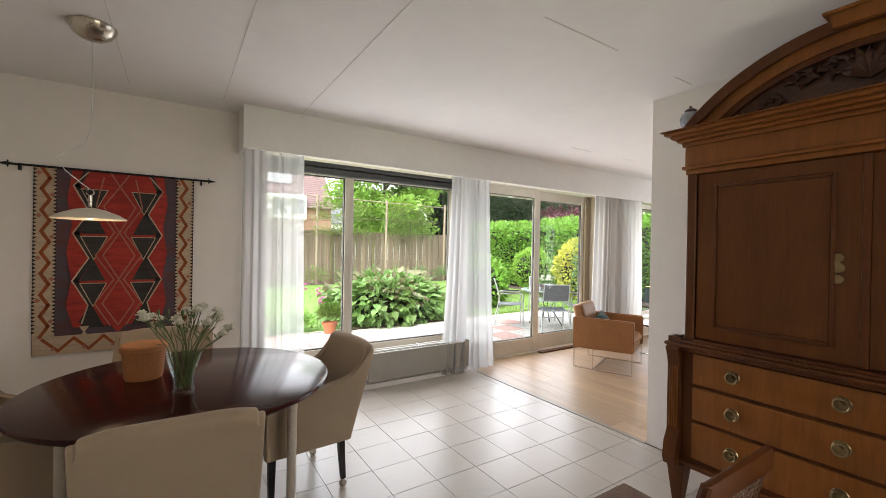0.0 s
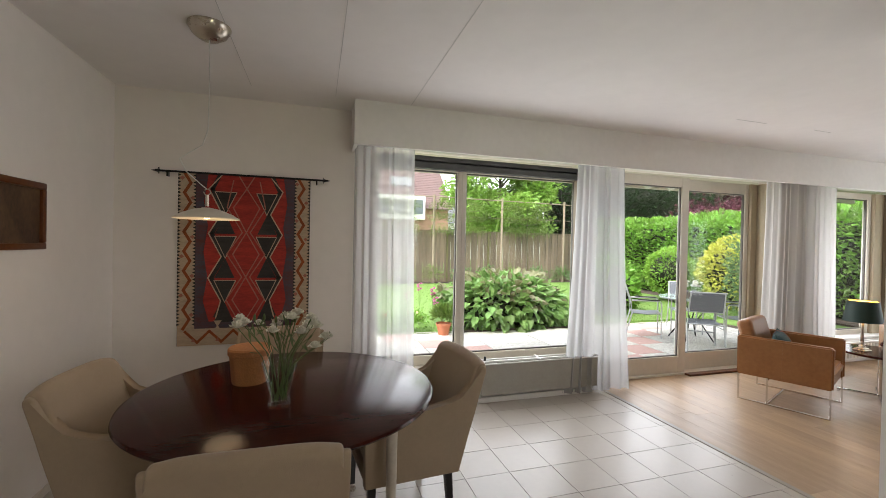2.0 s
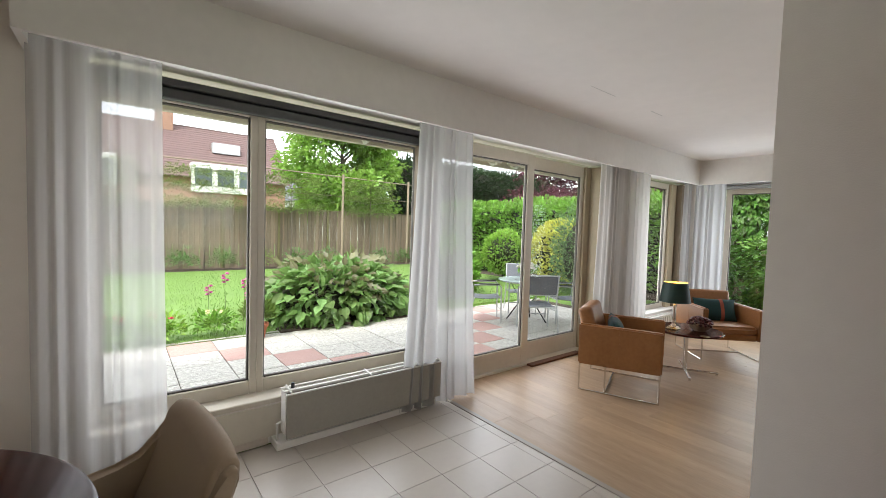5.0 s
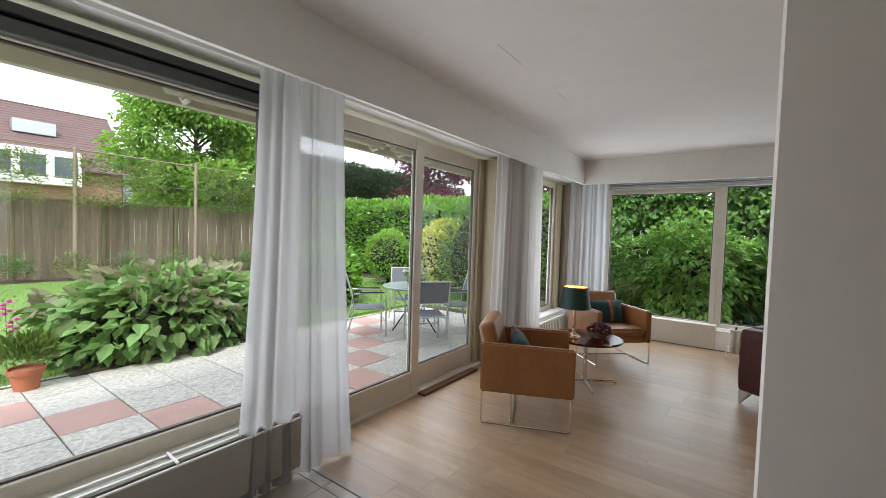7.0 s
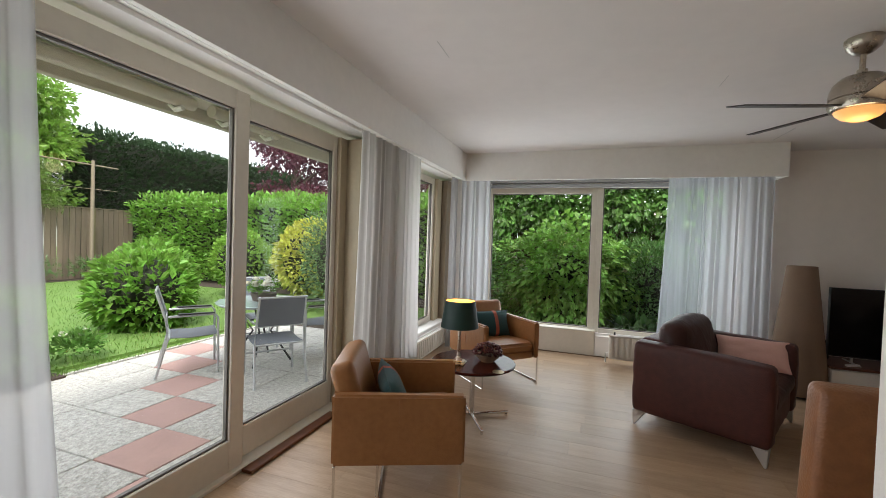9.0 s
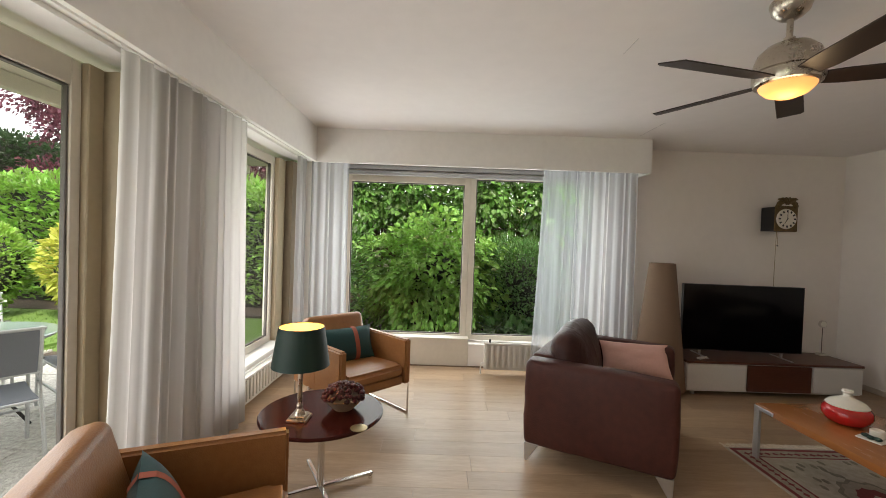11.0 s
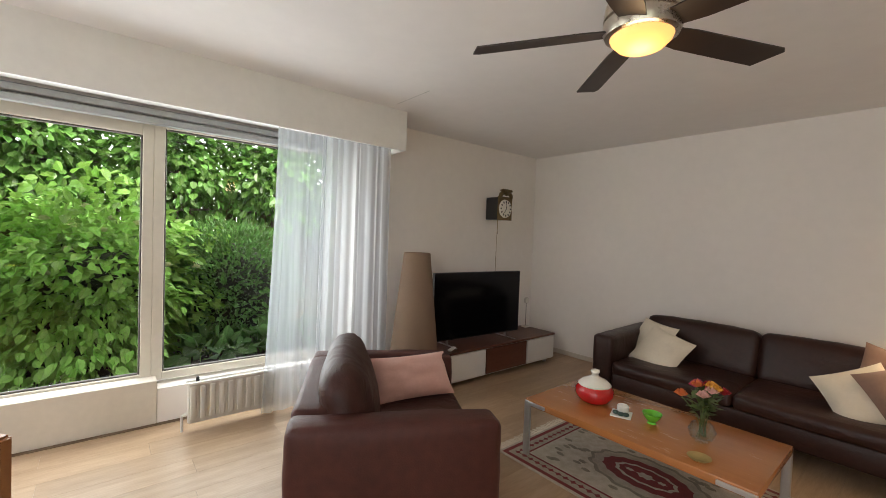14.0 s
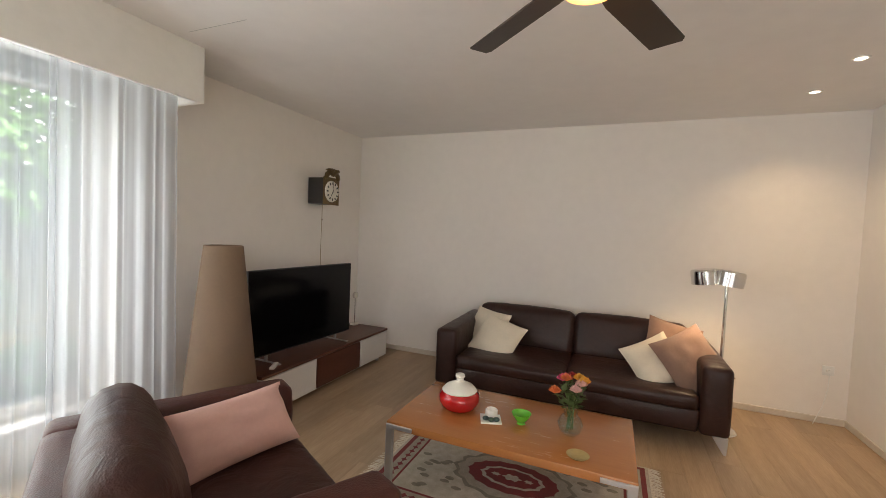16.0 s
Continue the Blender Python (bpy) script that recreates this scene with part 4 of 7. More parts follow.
for name, ro, ri, x0, m in (("crown_moulding", 0.98, 0.925, FX - 0.075, M_DARKOAK), ("crown_frieze", 0.925, 0.87, FX - 0.05, M_OLDOAK), ("crown_bead", 0.87, 0.845, FX - 0.03, M_DARKOAK)):
    bm = bm_new()
    a, b2 = arc(ro), arc(ri)
    fr = [[bm.verts.new((x, y, z)) for y, z in l] for x, l in ((x0, a), (x0, b2), (BX, a), (BX, b2))]
    for q in range(len(a) - 1):
        for i, j in ((0, 1), (0, 2), (1, 3)):
            if len({round(v.co.z, 4) for v in (fr[i][q], fr[i][q + 1], fr[j][q], fr[j][q + 1])}) > 1 or i == 0 and j == 2:
                bm.faces.new((fr[i][q], fr[i][q + 1], fr[j][q + 1], fr[j][q]))
    bmesh.ops.remove_doubles(bm, verts=bm.verts, dist=0.0005)
    part(name, bm, m, cab)
bm = bm_new()
pts = [p for p in arc(0.86) if p[1] > 2.152]
prism(bm, [(pts[0][0], 2.151)] + pts + [(pts[-1][0], 2.151)], "x", FX, BX - 0.01)
crown = part("carved_panel", bm, M_CARVED, cab, "dark carved leafwork panel", smooth=False)
rnd = random.Random(11)
for s in (-1, 1):
    for q in range(4):
        bm = bm_new()
        y, z = CY + s * (0.10 + 0.125 * q), 2.245 - 0.012 * q * q * 0.9 + (0.05 if q < 2 else 0)
        spiral = []
        for w in range(16):
            a = w * 0.5
            rr = 0.062 * (1 - w / 19) * (1 - 0.10 * q)
            spiral.append((FX - 0.012 + 0.006 * math.sin(w), y + s * rr * math.cos(a + q), z + rr * math.sin(a + q) * 0.8))
        tube(bm, spiral, [0.013 * (1 - w / 22) for w in range(16)], 6)
        for w in range(5):
            a = w * 1.25 + q
            p0 = Vector((FX - 0.006, y, z))
            d = Vector((0, math.cos(a), math.sin(a) * 0.7)) * 0.075 * (1 - 0.1 * q)
            tube(bm, [p0 + d * 0.5, p0 + d * 0.8 + Vector((-0.012, 0, 0.008)), p0 + d * 1.1], [0.012, 0.014, 0.003], 6)
        part("carved_scroll", bm, M_CARVED, crown)
bm = bm_new()
for w in range(7):
    a = math.pi * w / 6
    tube(bm, [(FX - 0.01, CY, 2.22), (FX - 0.03, CY + 0.05 * math.cos(a), 2.25 + 0.06 * math.sin(a)), (FX - 0.012, CY + 0.085 * math.cos(a), 2.26 + 0.11 * math.sin(a))], [0.01, 0.02, 0.006], 6)
part("carved_shell", bm, M_CARVED, crown)
bm = bm_new()
prism(bm, [(CY - 0.10, 2.44), (CY + 0.10, 2.44), (CY + 0.115, 2.50), (CY - 0.115, 2.50)], "x", FX - 0.10, BX)
rbox(bm, FX - 0.115, CY - 0.135, 2.50, BX, CY + 0.135, 2.515, 0.004, 1)
part("keystone", bm, M_OLDOAK, cab)
# doors
for s in (-1, 1):
    y0, y1 = sorted((CY + s * 0.012, CY + s * (HW - 0.05)))
    bm = bm_new()
    rbox(bm, FX - 0.004, y0, 0.975, FX + 0.03, y1, 1.895, 0.004, 1)
    door = part("door", bm, M_DOOROAK, cab)
    iy0, iy1 = y0 + 0.085, y1 - 0.085
    for n, bb in (("panel_bead", (iy0, 1.045, iy0 + 0.016, 1.83)), ("panel_bead", (iy1 - 0.016, 1.045, iy1, 1.83)), ("panel_bead", (iy0 + 0.016, 1.045, iy1 - 0.016, 1.061)), ("panel_bead", (iy0 + 0.016, 1.814, iy1 - 0.016, 1.83))):
        bm = bm_new()
        rbox(bm, FX - 0.012, bb[0], bb[1], FX, bb[2], bb[3], 0.004, 2)
        part(n, bm, M_DARKOAK, door)
    bm = bm_new()
    rbox(bm, FX - 0.0065, iy0 + 0.02, 1.065, FX, iy1 - 0.02, 1.81, 0.002, 1)
    part("panel", bm, M_DOOROAK, door)
    yk = CY + s * 0.088
    bm = bm_new()
    for z, r in ((1.445, 0.022), (1.40, 0.026), (1.35, 0.023)):
        cyl(bm, (FX - 0.003, yk, z), (FX - 0.010, yk, z), r, r * 0.85, 16)
    cyl(bm, (FX - 0.010, yk, 1.42), (FX - 0.024, yk, 1.42), 0.008, 0.011, 10)
    part("lock_plate", bm, M_BRASS, door, "aged brass lock plate")
    if s < 0:
        bm = bm_new()
        rbox(bm, FX - 0.014, CY - 0.014, 0.975, FX, CY + 0.014, 1.895, 0.006, 2)
        part("astragal", bm, M_DARKOAK, door)
# pilasters of the upper case
for s in (-1, 1):
    bm = bm_new()
    ya, yb = sorted((CY + s * (HW - 0.045), CY + s * (HW + 0.005)))
    rbox(bm, FX - 0.012, ya, 0.965, FX + 0.05, yb, 1.90, 0.005, 1)
    part("pilaster", bm, M_DARKOAK, cab)
    bm = bm_new()
    ya, yb = sorted((CY + s * (HW + 0.015), CY + s * (HW + 0.085)))
    prism(bm, [(FX - 0.04, 0.85), (FX - 0.03, 0.80), (FX - 0.03, 0.42), (FX - 0.06, 0.36), (FX - 0.075, 0.27), (FX - 0.06, 0.23), (FX + 0.06, 0.23), (FX + 0.06, 0.965), (FX - 0.03, 0.965), (FX - 0.03, 0.93), (FX - 0.06, 0.90)], "y", ya, yb)
    scroll = part("corner_pilaster", bm, M_DARKOAK, cab)
    for q in range(4):
        bm = bm_new()
        yq = ya + 0.010 + q * 0.0135
        rbox(bm, FX - 0.036, yq, 0.44, FX - 0.029, yq + 0.007, 0.80, 0.002, 1)
        part("flute", bm, M_OLDOAK, scroll)
for z0, z1 in ((0.715, 0.885), (0.515, 0.695), (0.295, 0.495)):
    bm = bm_new()
    rbox(bm, FX - 0.016, CY - HW + 0.045, z0, FX + 0.02, CY + HW - 0.045, z1, 0.006, 2)
    dr = part("drawer", bm, M_OLDOAK, cab)
    for s in (-1, 0.13, 1):
        bm = bm_new()
        y, z = CY + s * 0.485, (z0 + z1) / 2 + 0.005
        cyl(bm, (FX - 0.016, y, z), (FX - 0.022, y, z), 0.034, 0.030, 20)
        cyl(bm, (FX - 0.022, y, z + 0.004), (FX - 0.040, y, z + 0.004), 0.010, 0.008, 10)
        tube(bm, [(FX - 0.034, y + 0.027 * math.cos(a), z - 0.004 + 0.027 * math.sin(a)) for a in (q * 2 * math.pi / 18 for q in range(19))], 0.0045, 6)
        part("ring_handle", bm, M_BRASS, dr, "brass ring pull")
for y in (CY - HW - 0.035, CY + HW + 0.035):
    for x in (FX + 0.02, BX - 0.05):
        bm = bm_new()
        for v in box(bm, x - 0.05, y - 0.05, 0, x + 0.05, y + 0.05, 0.24):
            if v.co.z < 0.1:
                v.co.x, v.co.y = x + (v.co.x - x) * 0.5, y + (v.co.y - y) * 0.5
        bmesh.ops.bevel(bm, geom=list(bm.edges), offset=0.004, segments=1, affect="EDGES")
        part("foot", bm, M_DARKOAK, cab)
g = thing("ginger_jar", "small blue and white lidded porcelain jar on the cabinet", "jar", pose(FX + 0.02, 2.70, 2.146))
bm = bm_new()
lathe(bm, [(0.0, 0.0), (0.028, 0.0), (0.034, 0.02), (0.052, 0.06), (0.055, 0.085), (0.042, 0.115), (0.028, 0.122), (0.0, 0.122)], 24)
part("body", bm, M_DELFT, g)
bm = bm_new()
lathe(bm, [(0.030, 0.122), (0.032, 0.132), (0.018, 0.142), (0.007, 0.146), (0.008, 0.156), (0.0, 0.160)], 20)
part("lid", bm, mat("dark_wood_lid", (0.05, 0.03, 0.02), 0.4), g)

# cane chair before the cabinet
ch = thing("cane_chair", "dark wooden chair with a woven cane back", "chair", turn_at(2.74, 2.31, 0, 180))
for s in (-1, 1):
    bm = bm_new()
    tube(bm, [(s * 0.20, 0.22, 0.44), (s * 0.205, 0.245, 0.62), (s * 0.21, 0.30, 0.83)], [0.018, 0.017, 0.015], 8)
    part("back_post", bm, M_DARKOAK, ch)
bm = bm_new()
rbox(bm, -0.215, 0.285, 0.76, 0.215, 0.312, 0.835, 0.010, 2)
part("top_rail", bm, M_DARKOAK, ch)
bm = bm_new()
rbox(bm, -0.20, 0.232, 0.50, 0.20, 0.254, 0.54, 0.006, 2)
part("lower_rail", bm, M_DARKOAK, ch)
bm = bm_new()
for q in range(16):
    x = -0.18 + q * 0.024
    tube(bm, [(x, 0.243, 0.53), (x, 0.295, 0.78)], 0.0022, 4)
for q in range(11):
    z = 0.545 + q * 0.022
    y = 0.243 + (z - 0.53) * 0.208
    tube(bm, [(-0.2, y, z), (0.2, y, z)], 0.0022, 4)
part("cane_weave", bm, M_CANE, ch)
bm = bm_new()
rbox(bm, -0.23, -0.22, 0.42, 0.23, 0.235, 0.46, 0.012, 2)
part("seat", bm, M_CANE, ch)
for x in (-0.2, 0.2):
    for y in (-0.19, 0.21):
        bm = bm_new()
        cyl(bm, (x, y + (0.04 if y > 0 else 0), 0), (x, y, 0.42), 0.013, 0.019, 10)
        part("leg", bm, M_DARKOAK, ch)


# ---- radiators ----
def radiator(label, w, z0, z1, m, front=None):
    """Panel radiator along local x with its back to +y."""
    r = thing("radiator", label, "radiator", m, group="radiators")
    n = max(4, int(w / 0.062))
    bm = bm_new()
    rbox(bm, -w / 2, -0.05, z0, w / 2, 0.0, z1, 0.006, 1)
    panel = part("panel", bm, front or M_RADIATOR, r)
    for q in range(0 if front else n):
        bm = bm_new()
        x = -w / 2 + (q + 0.5) * w / n
        rbox(bm, x - w / n * 0.32, -0.064, z0 + 0.03, x + w / n * 0.32, -0.048, z1 - 0.02, 0.007, 2)
        part("rib", bm, M_RADIATOR, panel)
    bm = bm_new()
    for y in (-0.065, 0.005):
        rbox(bm, -w / 2 - 0.01, y - 0.006, z1 - 0.005, w / 2 + 0.01, y + 0.012, z1 + 0.012, 0.003, 1)
    part("top_grille", bm, M_TRIMW, r)
    bm = bm_new()
    tube(bm, [(-w / 2 - 0.035, -0.02, 0.0), (-w / 2 - 0.035, -0.02, z0 + 0.06), (-w / 2, -0.02, z0 + 0.07)], 0.009, 8)
    part("pipe", bm, M_TRIMW, r)
    bm = bm_new()
    cyl(bm, (-w / 2 + 0.06, -0.03, z1 + 0.01), (-w / 2 + 0.06, -0.03, z1 + 0.045), 0.012, 0.010, 10)
    part("valve", bm, M_PLASTIC, r)
    return r


radiator("white radiator under the shrub window", 0.62, 0.055, 0.345, pose(9.19, 3.02, 0, 0, 0, -90))
radiator("long radiator under the side window", 1.55, 0.05, 0.28, pose(8.25, 5.47, 0, 0, 0, 0))
# The front's grey holds the shade it stands in.
big = radiator("long low radiator under the dining window, its front's shade painted grey", 1.26, 0.10, 0.375, pose(3.60, 5.43, 0, 0, 0, 0), M_RAD_SHADE)
bm = bm_new()
rbox(bm, -0.63, -0.100, 0.075, 0.63, -0.085, 0.362, 0.003, 1)
part("front_plate", bm, M_RAD_SHADE, big, "plain front plate with its shade painted grey")
bm = bm_new()
rbox(bm, -0.635, -0.104, 0.362, 0.635, -0.088, 0.372, 0.003, 1)
part("front_rail", bm, M_TRIMW, big)
for x in (-0.60, -0.02, 0.56):
    bm = bm_new()
    cyl(bm, (x, -0.10, 0.380), (x, 0.015, 0.392), 0.007, n=10)
    part("grille_clip", bm, M_TRIMW, big)
for x in (-0.632, 0.632):
    bm = bm_new()
    rbox(bm, x - 0.004, -0.086, 0.10, x + 0.004, 0.0, 0.378, 0.002, 1)
    part("end_plate", bm, M_TRIMW, big)
bm = bm_new()
rbox(bm, 2.92, 5.36, 0.0, 4.2, 5.495, 0.05, 0.004, 1)
structure("pipe_casing", bm, M_TRIMW, "low white pipe casing along the wall", "casing")
fg = thing("floor_grate", "brown wooden convector grate before the garden door", "grate", pose(6.10, 5.565, 0.0))
bm = bm_new()
rbox(bm, -0.46, -0.05, 0.0, 0.46, 0.03, 0.022, 0.004, 1)
part("board", bm, M_DARKOAK, fg)


# ---- leather armchairs ----
def armchair():
    """Box-shaped leather chair on a chrome sled; it looks to -y."""
    c = thing("leather_armchair", "tan leather box armchair on a chrome sled frame", "armchair", group="tan leather armchairs")
    for s in (-1, 1):
        bm = bm_new()
        prism(bm, [(-0.352, 0.258), (0.35, 0.250), (0.352, 0.63), (-0.352, 0.63)], "x", s * 0.285, s * 0.345)
        bmesh.ops.bevel(bm, geom=list(bm.edges), offset=0.013, segments=3, affect="EDGES")
        part("armrest", bm, M_TAN, c, sharp=70)
        bm = bm_new()
        x = s * 0.335
        rbox(bm, x - 0.006, -0.335, 0.002, x + 0.006, 0.335, 0.016, 0.003, 1)
        rbox(bm, x - 0.006, -0.341, 0.0025, x + 0.006, -0.327, 0.265, 0.003, 1)
        rbox(bm, x - 0.006, 0.327, 0.0025, x + 0.006, 0.341, 0.25, 0.003, 1)
        part("sled", bm, M_CHROME, c, "chrome sled leg")
    bm = bm_new()
    rbox(bm, -0.335, 0.10, 0.002, 0.335, 0.114, 0.014, 0.003, 1)
    rbox(bm, -0.335, 0.10, 0.225, 0.335, 0.114, 0.240, 0.003, 1)
    rbox(bm, -0.342, 0.10, 0.014, -0.330, 0.114, 0.26, 0.003, 1)
    part("crossbar", bm, M_CHROME, c)
    bm = bm_new()
    rbox(bm, -0.275, -0.33, 0.255, 0.275, 0.30, 0.33, 0.012, 2)
    part("base", bm, M_TAN, c)
    bm = bm_new()
    prism(bm, [(-0.345, 0.325), (0.26, 0.30), (0.24, 0.40), (-0.30, 0.435), (-0.352, 0.415)], "x", -0.272, 0.272)
    bmesh.ops.bevel(bm, geom=list(bm.edges), offset=0.025, segments=3, affect="EDGES")
    part("seat_cushion", bm, M_TAN, c)
    bm = bm_new()
    prism(bm, [(0.255, 0.26), (0.345, 0.25), (0.352, 0.62), (0.285, 0.61)], "x", -0.275, 0.275)
    part("back_panel", bm, M_TAN, c)
    bm = bm_new()
    tube(bm, [(0.0, 0.3475, 0.262), (0.0, 0.3535, 0.44), (0.0, 0.3545, 0.61)], 0.0022, 6)
    part("seam", bm, M_TAN, c)
    for s in (-1, 1):
        bm = bm_new()
        tube(bm, [(s * 0.3455, 0.0, 0.262), (s * 0.3462, 0.0, 0.44), (s * 0.3455, 0.0, 0.62)], 0.0018, 6)
        part("seam", bm, M_TAN, c)
    bm = bm_new()
    rbox(bm, -0.278, -0.068, -0.200, 0.278, 0.068, 0.200, 0.045, 5, pose(0, 0.275, 0.580, -16))
    part("headrest", bm, M_TAN, c, sharp=70)
    return c


def lumbar(m):
    """Oblong velvet cushion with one stripe."""
    c = thing("cushion", "oblong teal velvet cushion with a rust stripe", "cushion", m, group="teal cushions")
    bm = bm_new()
    cushion(bm, 0.50, 0.30, 0.14, n=16)
    part("cover", bm, M_TEAL, c)
    bm = bm_new()
    for side in (1, -1):
        pts = []
        for q in range(13):
            v = 2 * q / 12 - 1
            kk = (1 - 0.16 ** 2.6) * (1 - abs(v) ** 2.6)
            pts.append((v * 0.150 * 0.985, side * (0.07 * max(0, kk) ** 0.55 + 0.002)))
        for (a, b), (a2, b3) in zip(pts, pts[1:]):
            bm.faces.new([bm.verts.new(w) for w in ((0.045, a, b), (0.085, a, b), (0.085, a2, b3), (0.045, a2, b3))])
    part("stripe", bm, M_RUSTSTRIPE, c, "woven rust stripe")
    return c


A1, A2 = turn_at(5.965, 4.69, 0, 22.5), turn_at(8.06, 4.566, 0, -44)
arm = armchair()
arm.matrix_basis = A1
copy_thing(arm, A2)
lumbar(A1 @ pose(-0.02, 0.05, 0.53, 66, 0, 10))
lumbar(A2 @ pose(0.03, 0.13, 0.54, 68, 0, -6))

# high-backed chair against the partition
hc = thing("high_chair", "brown leather high-backed chair against the partition wall", "chair", pose(5.07, 2.925, 0))
M_COGNAC = mat("cognac_leather", (0.26, 0.105, 0.035), 0.42, second=(0.17, 0.062, 0.020), scale=4, bump=0.12, bump_scale=150, kind="cells")
bm = bm_new()
rbox(bm, -0.045, -0.245, -0.36, 0.035, 0.245, 0.36, 0.02, 3, pose(-0.185, 0, 0.80, 0, -5))
part("backrest", bm, M_COGNAC, hc, sharp=70)
bm = bm_new()
rbox(bm, -0.20, -0.245, 0.40, 0.22, 0.215, 0.50, 0.025, 3)
part("seat", bm, M_COGNAC, hc, sharp=70)
for y in (-0.245, 0.245):
    bm = bm_new()
    rbox(bm, -0.19, y - 0.025, 0.48, -0.02, y + 0.025, 0.66, 0.018, 3)
    part("armrest", bm, M_COGNAC, hc, sharp=70)
for x in (-0.17, 0.22):
    for y in (-0.215, 0.215):
        bm = bm_new()
        cyl(bm, (x * 1.04, y, 0), (x, y, 0.41), 0.014, 0.020, 12)
        part("leg", bm, M_DARKOAK, hc)

# side table with lamp and bowl
SX, SY, SZ = 6.96, 4.50, 0.47
s = thing("side_table", "round dark red side table on a chrome pedestal", "side table", turn_at(SX, SY))
bm = bm_new()
lathe(bm, [(0.0, SZ - 0.024), (0.330, SZ - 0.024), (0.345, SZ - 0.016), (0.345, SZ - 0.006), (0.337, SZ), (0.0, SZ)], 56)
part("tabletop", bm, M_MAHOG, s)
bm = bm_new()
cyl(bm, (0, 0, 0.03), (0, 0, SZ - 0.024), 0.021, n=20)
part("pole", bm, M_CHROME, s)
for a in (30, 120, 210, 300):
    bm = bm_new()
    rbox(bm, 0.0, -0.013, 0.020, 0.315, 0.013, 0.038, 0.004, 1, pose(0, 0, 0, 0, 0, a))
    cyl(bm, Vector((0.300 * math.cos(radians(a)), 0.300 * math.sin(radians(a)), 0)), Vector((0.300 * math.cos(radians(a)), 0.300 * math.sin(radians(a)), 0.018)), 0.012, n=10)
    part("foot", bm, M_CHROME, s)

l = thing("table_lamp", "silver table lamp with a dark green shade, lit", "table lamp", turn_at(6.84, 4.592, SZ))
bm = bm_new()
rbox(bm, -0.055, -0.055, 0, 0.055, 0.055, 0.014, 0.004, 1)
rbox(bm, -0.042, -0.042, 0.014, 0.042, 0.042, 0.028, 0.004, 1)
part("base", bm, M_NICKEL, l)
bm = bm_new()
lathe(bm, [(0.034, 0.028), (0.026, 0.045), (0.014, 0.06), (0.018, 0.075), (0.012, 0.09), (0.014, 0.11), (0.011, 0.20), (0.015, 0.26), (0.010, 0.275), (0.018, 0.285), (0.008, 0.30), (0.008, 0.36), (0.0, 0.36)], 20)
part("column", bm, M_NICKEL, l)
bm = bm_new()
lathe(bm, [(0.152, 0.295), (0.120, 0.505), (0.118, 0.506), (0.1165, 0.505), (0.1485, 0.297)], 48)
shade = part("shade", bm, M_GREENSHADE, l, "dark green silk shade")
bm = bm_new()
lathe(bm, [(0.148, 0.299), (0.116, 0.503)], 48)
for fc in [fc for fc in bm.faces if len(fc.verts) > 4]:
    bm.faces.remove(fc)
part("lining", bm, M_GOLDIN, shade, "glowing gold lining")

bw = thing("rosehip_bowl", "pale basket heaped with dark red rosehips", "bowl", turn_at(7.00, 4.39, SZ))
bm = bm_new()
lathe(bm, [(0.0, 0.0), (0.055, 0.0), (0.075, 0.02), (0.118, 0.068), (0.122, 0.072), (0.112, 0.068), (0.07, 0.03), (0.0, 0.02)], 36)
part("basket", bm, M_WICKER, bw)
rnd = random.Random(8)
bm = bm_new()
bmesh.ops.create_icosphere(bm, subdivisions=1, radius=0.0125, matrix=Matrix.Diagonal((1, 1, 1.25, 1)))
first = part("rosehip", bm, M_BERRY, bw, sharp=180)
for q in range(190):
    a, u = rnd.uniform(0, 6.283), math.sqrt(rnd.random())
    ob = first if q == 0 else new("rosehip", first.data)
    ob.parent = bw
    k = rnd.uniform(0.75, 1.15)
    ob.matrix_basis = pose(0.118 * u * math.cos(a), 0.118 * u * math.sin(a), 0.060 + 0.085 * math.sqrt(max(0, 1 - u * u)) + rnd.uniform(-0.008, 0.006), rnd.uniform(0, 180), rnd.uniform(0, 180)) @ Matrix.Diagonal((k, k, k, 1))
co = thing("coaster", "round pale metal coaster on the side table", "coaster", turn_at(6.75, 4.25, SZ))
bm = bm_new()
lathe(bm, [(0.0, 0), (0.042, 0), (0.045, 0.004), (0.040, 0.005), (0.0, 0.003)], 28)
part("disc", bm, M_BRASS, co)


# ---- leather sofas ----
def soft(bm, x0, y0, z0, x1, y1, z1, r, puff=0.0, m=None, seed=0):
    """A padded block: rounded, divided and slightly swollen."""
    b2 = bm_new()
    rbox(b2, x0, y0, z0, x1, y1, z1, r, 3)
    bmesh.ops.subdivide_edges(b2, edges=[e for e in b2.edges if e.calc_length() > 0.12], cuts=9, use_grid_fill=True)
    c = Vector(((x0 + x1) / 2, (y0 + y1) / 2, (z0 + z1) / 2))
    h = Vector(((x1 - x0) / 2, (y1 - y0) / 2, (z1 - z0) / 2))
    for v in b2.verts:
        d = v.co - c
        u = [min(1, abs(d[i] / h[i])) for i in range(3)]
        ax = max(range(3), key=lambda i: u[i])
        o = [i for i in range(3) if i != ax]
        k = (1 - u[o[0]] ** 2) * (1 - u[o[1]] ** 2)
        v.co[ax] += math.copysign(puff * k, d[ax])
        v.co += d.normalized() * (0.006 * noise.noise(v.co * 8 + Vector((seed, 0, 0))) + 0.004 * noise.noise(v.co * 21 + Vector((0, seed, 0))))
    me = bpy.data.meshes.new("tmp")
    if m:
        bmesh.ops.transform(b2, matrix=m, verts=b2.verts)
    b2.to_mesh(me)
    b2.free()
    bm.from_mesh(me)
    bpy.data.meshes.remove(me)


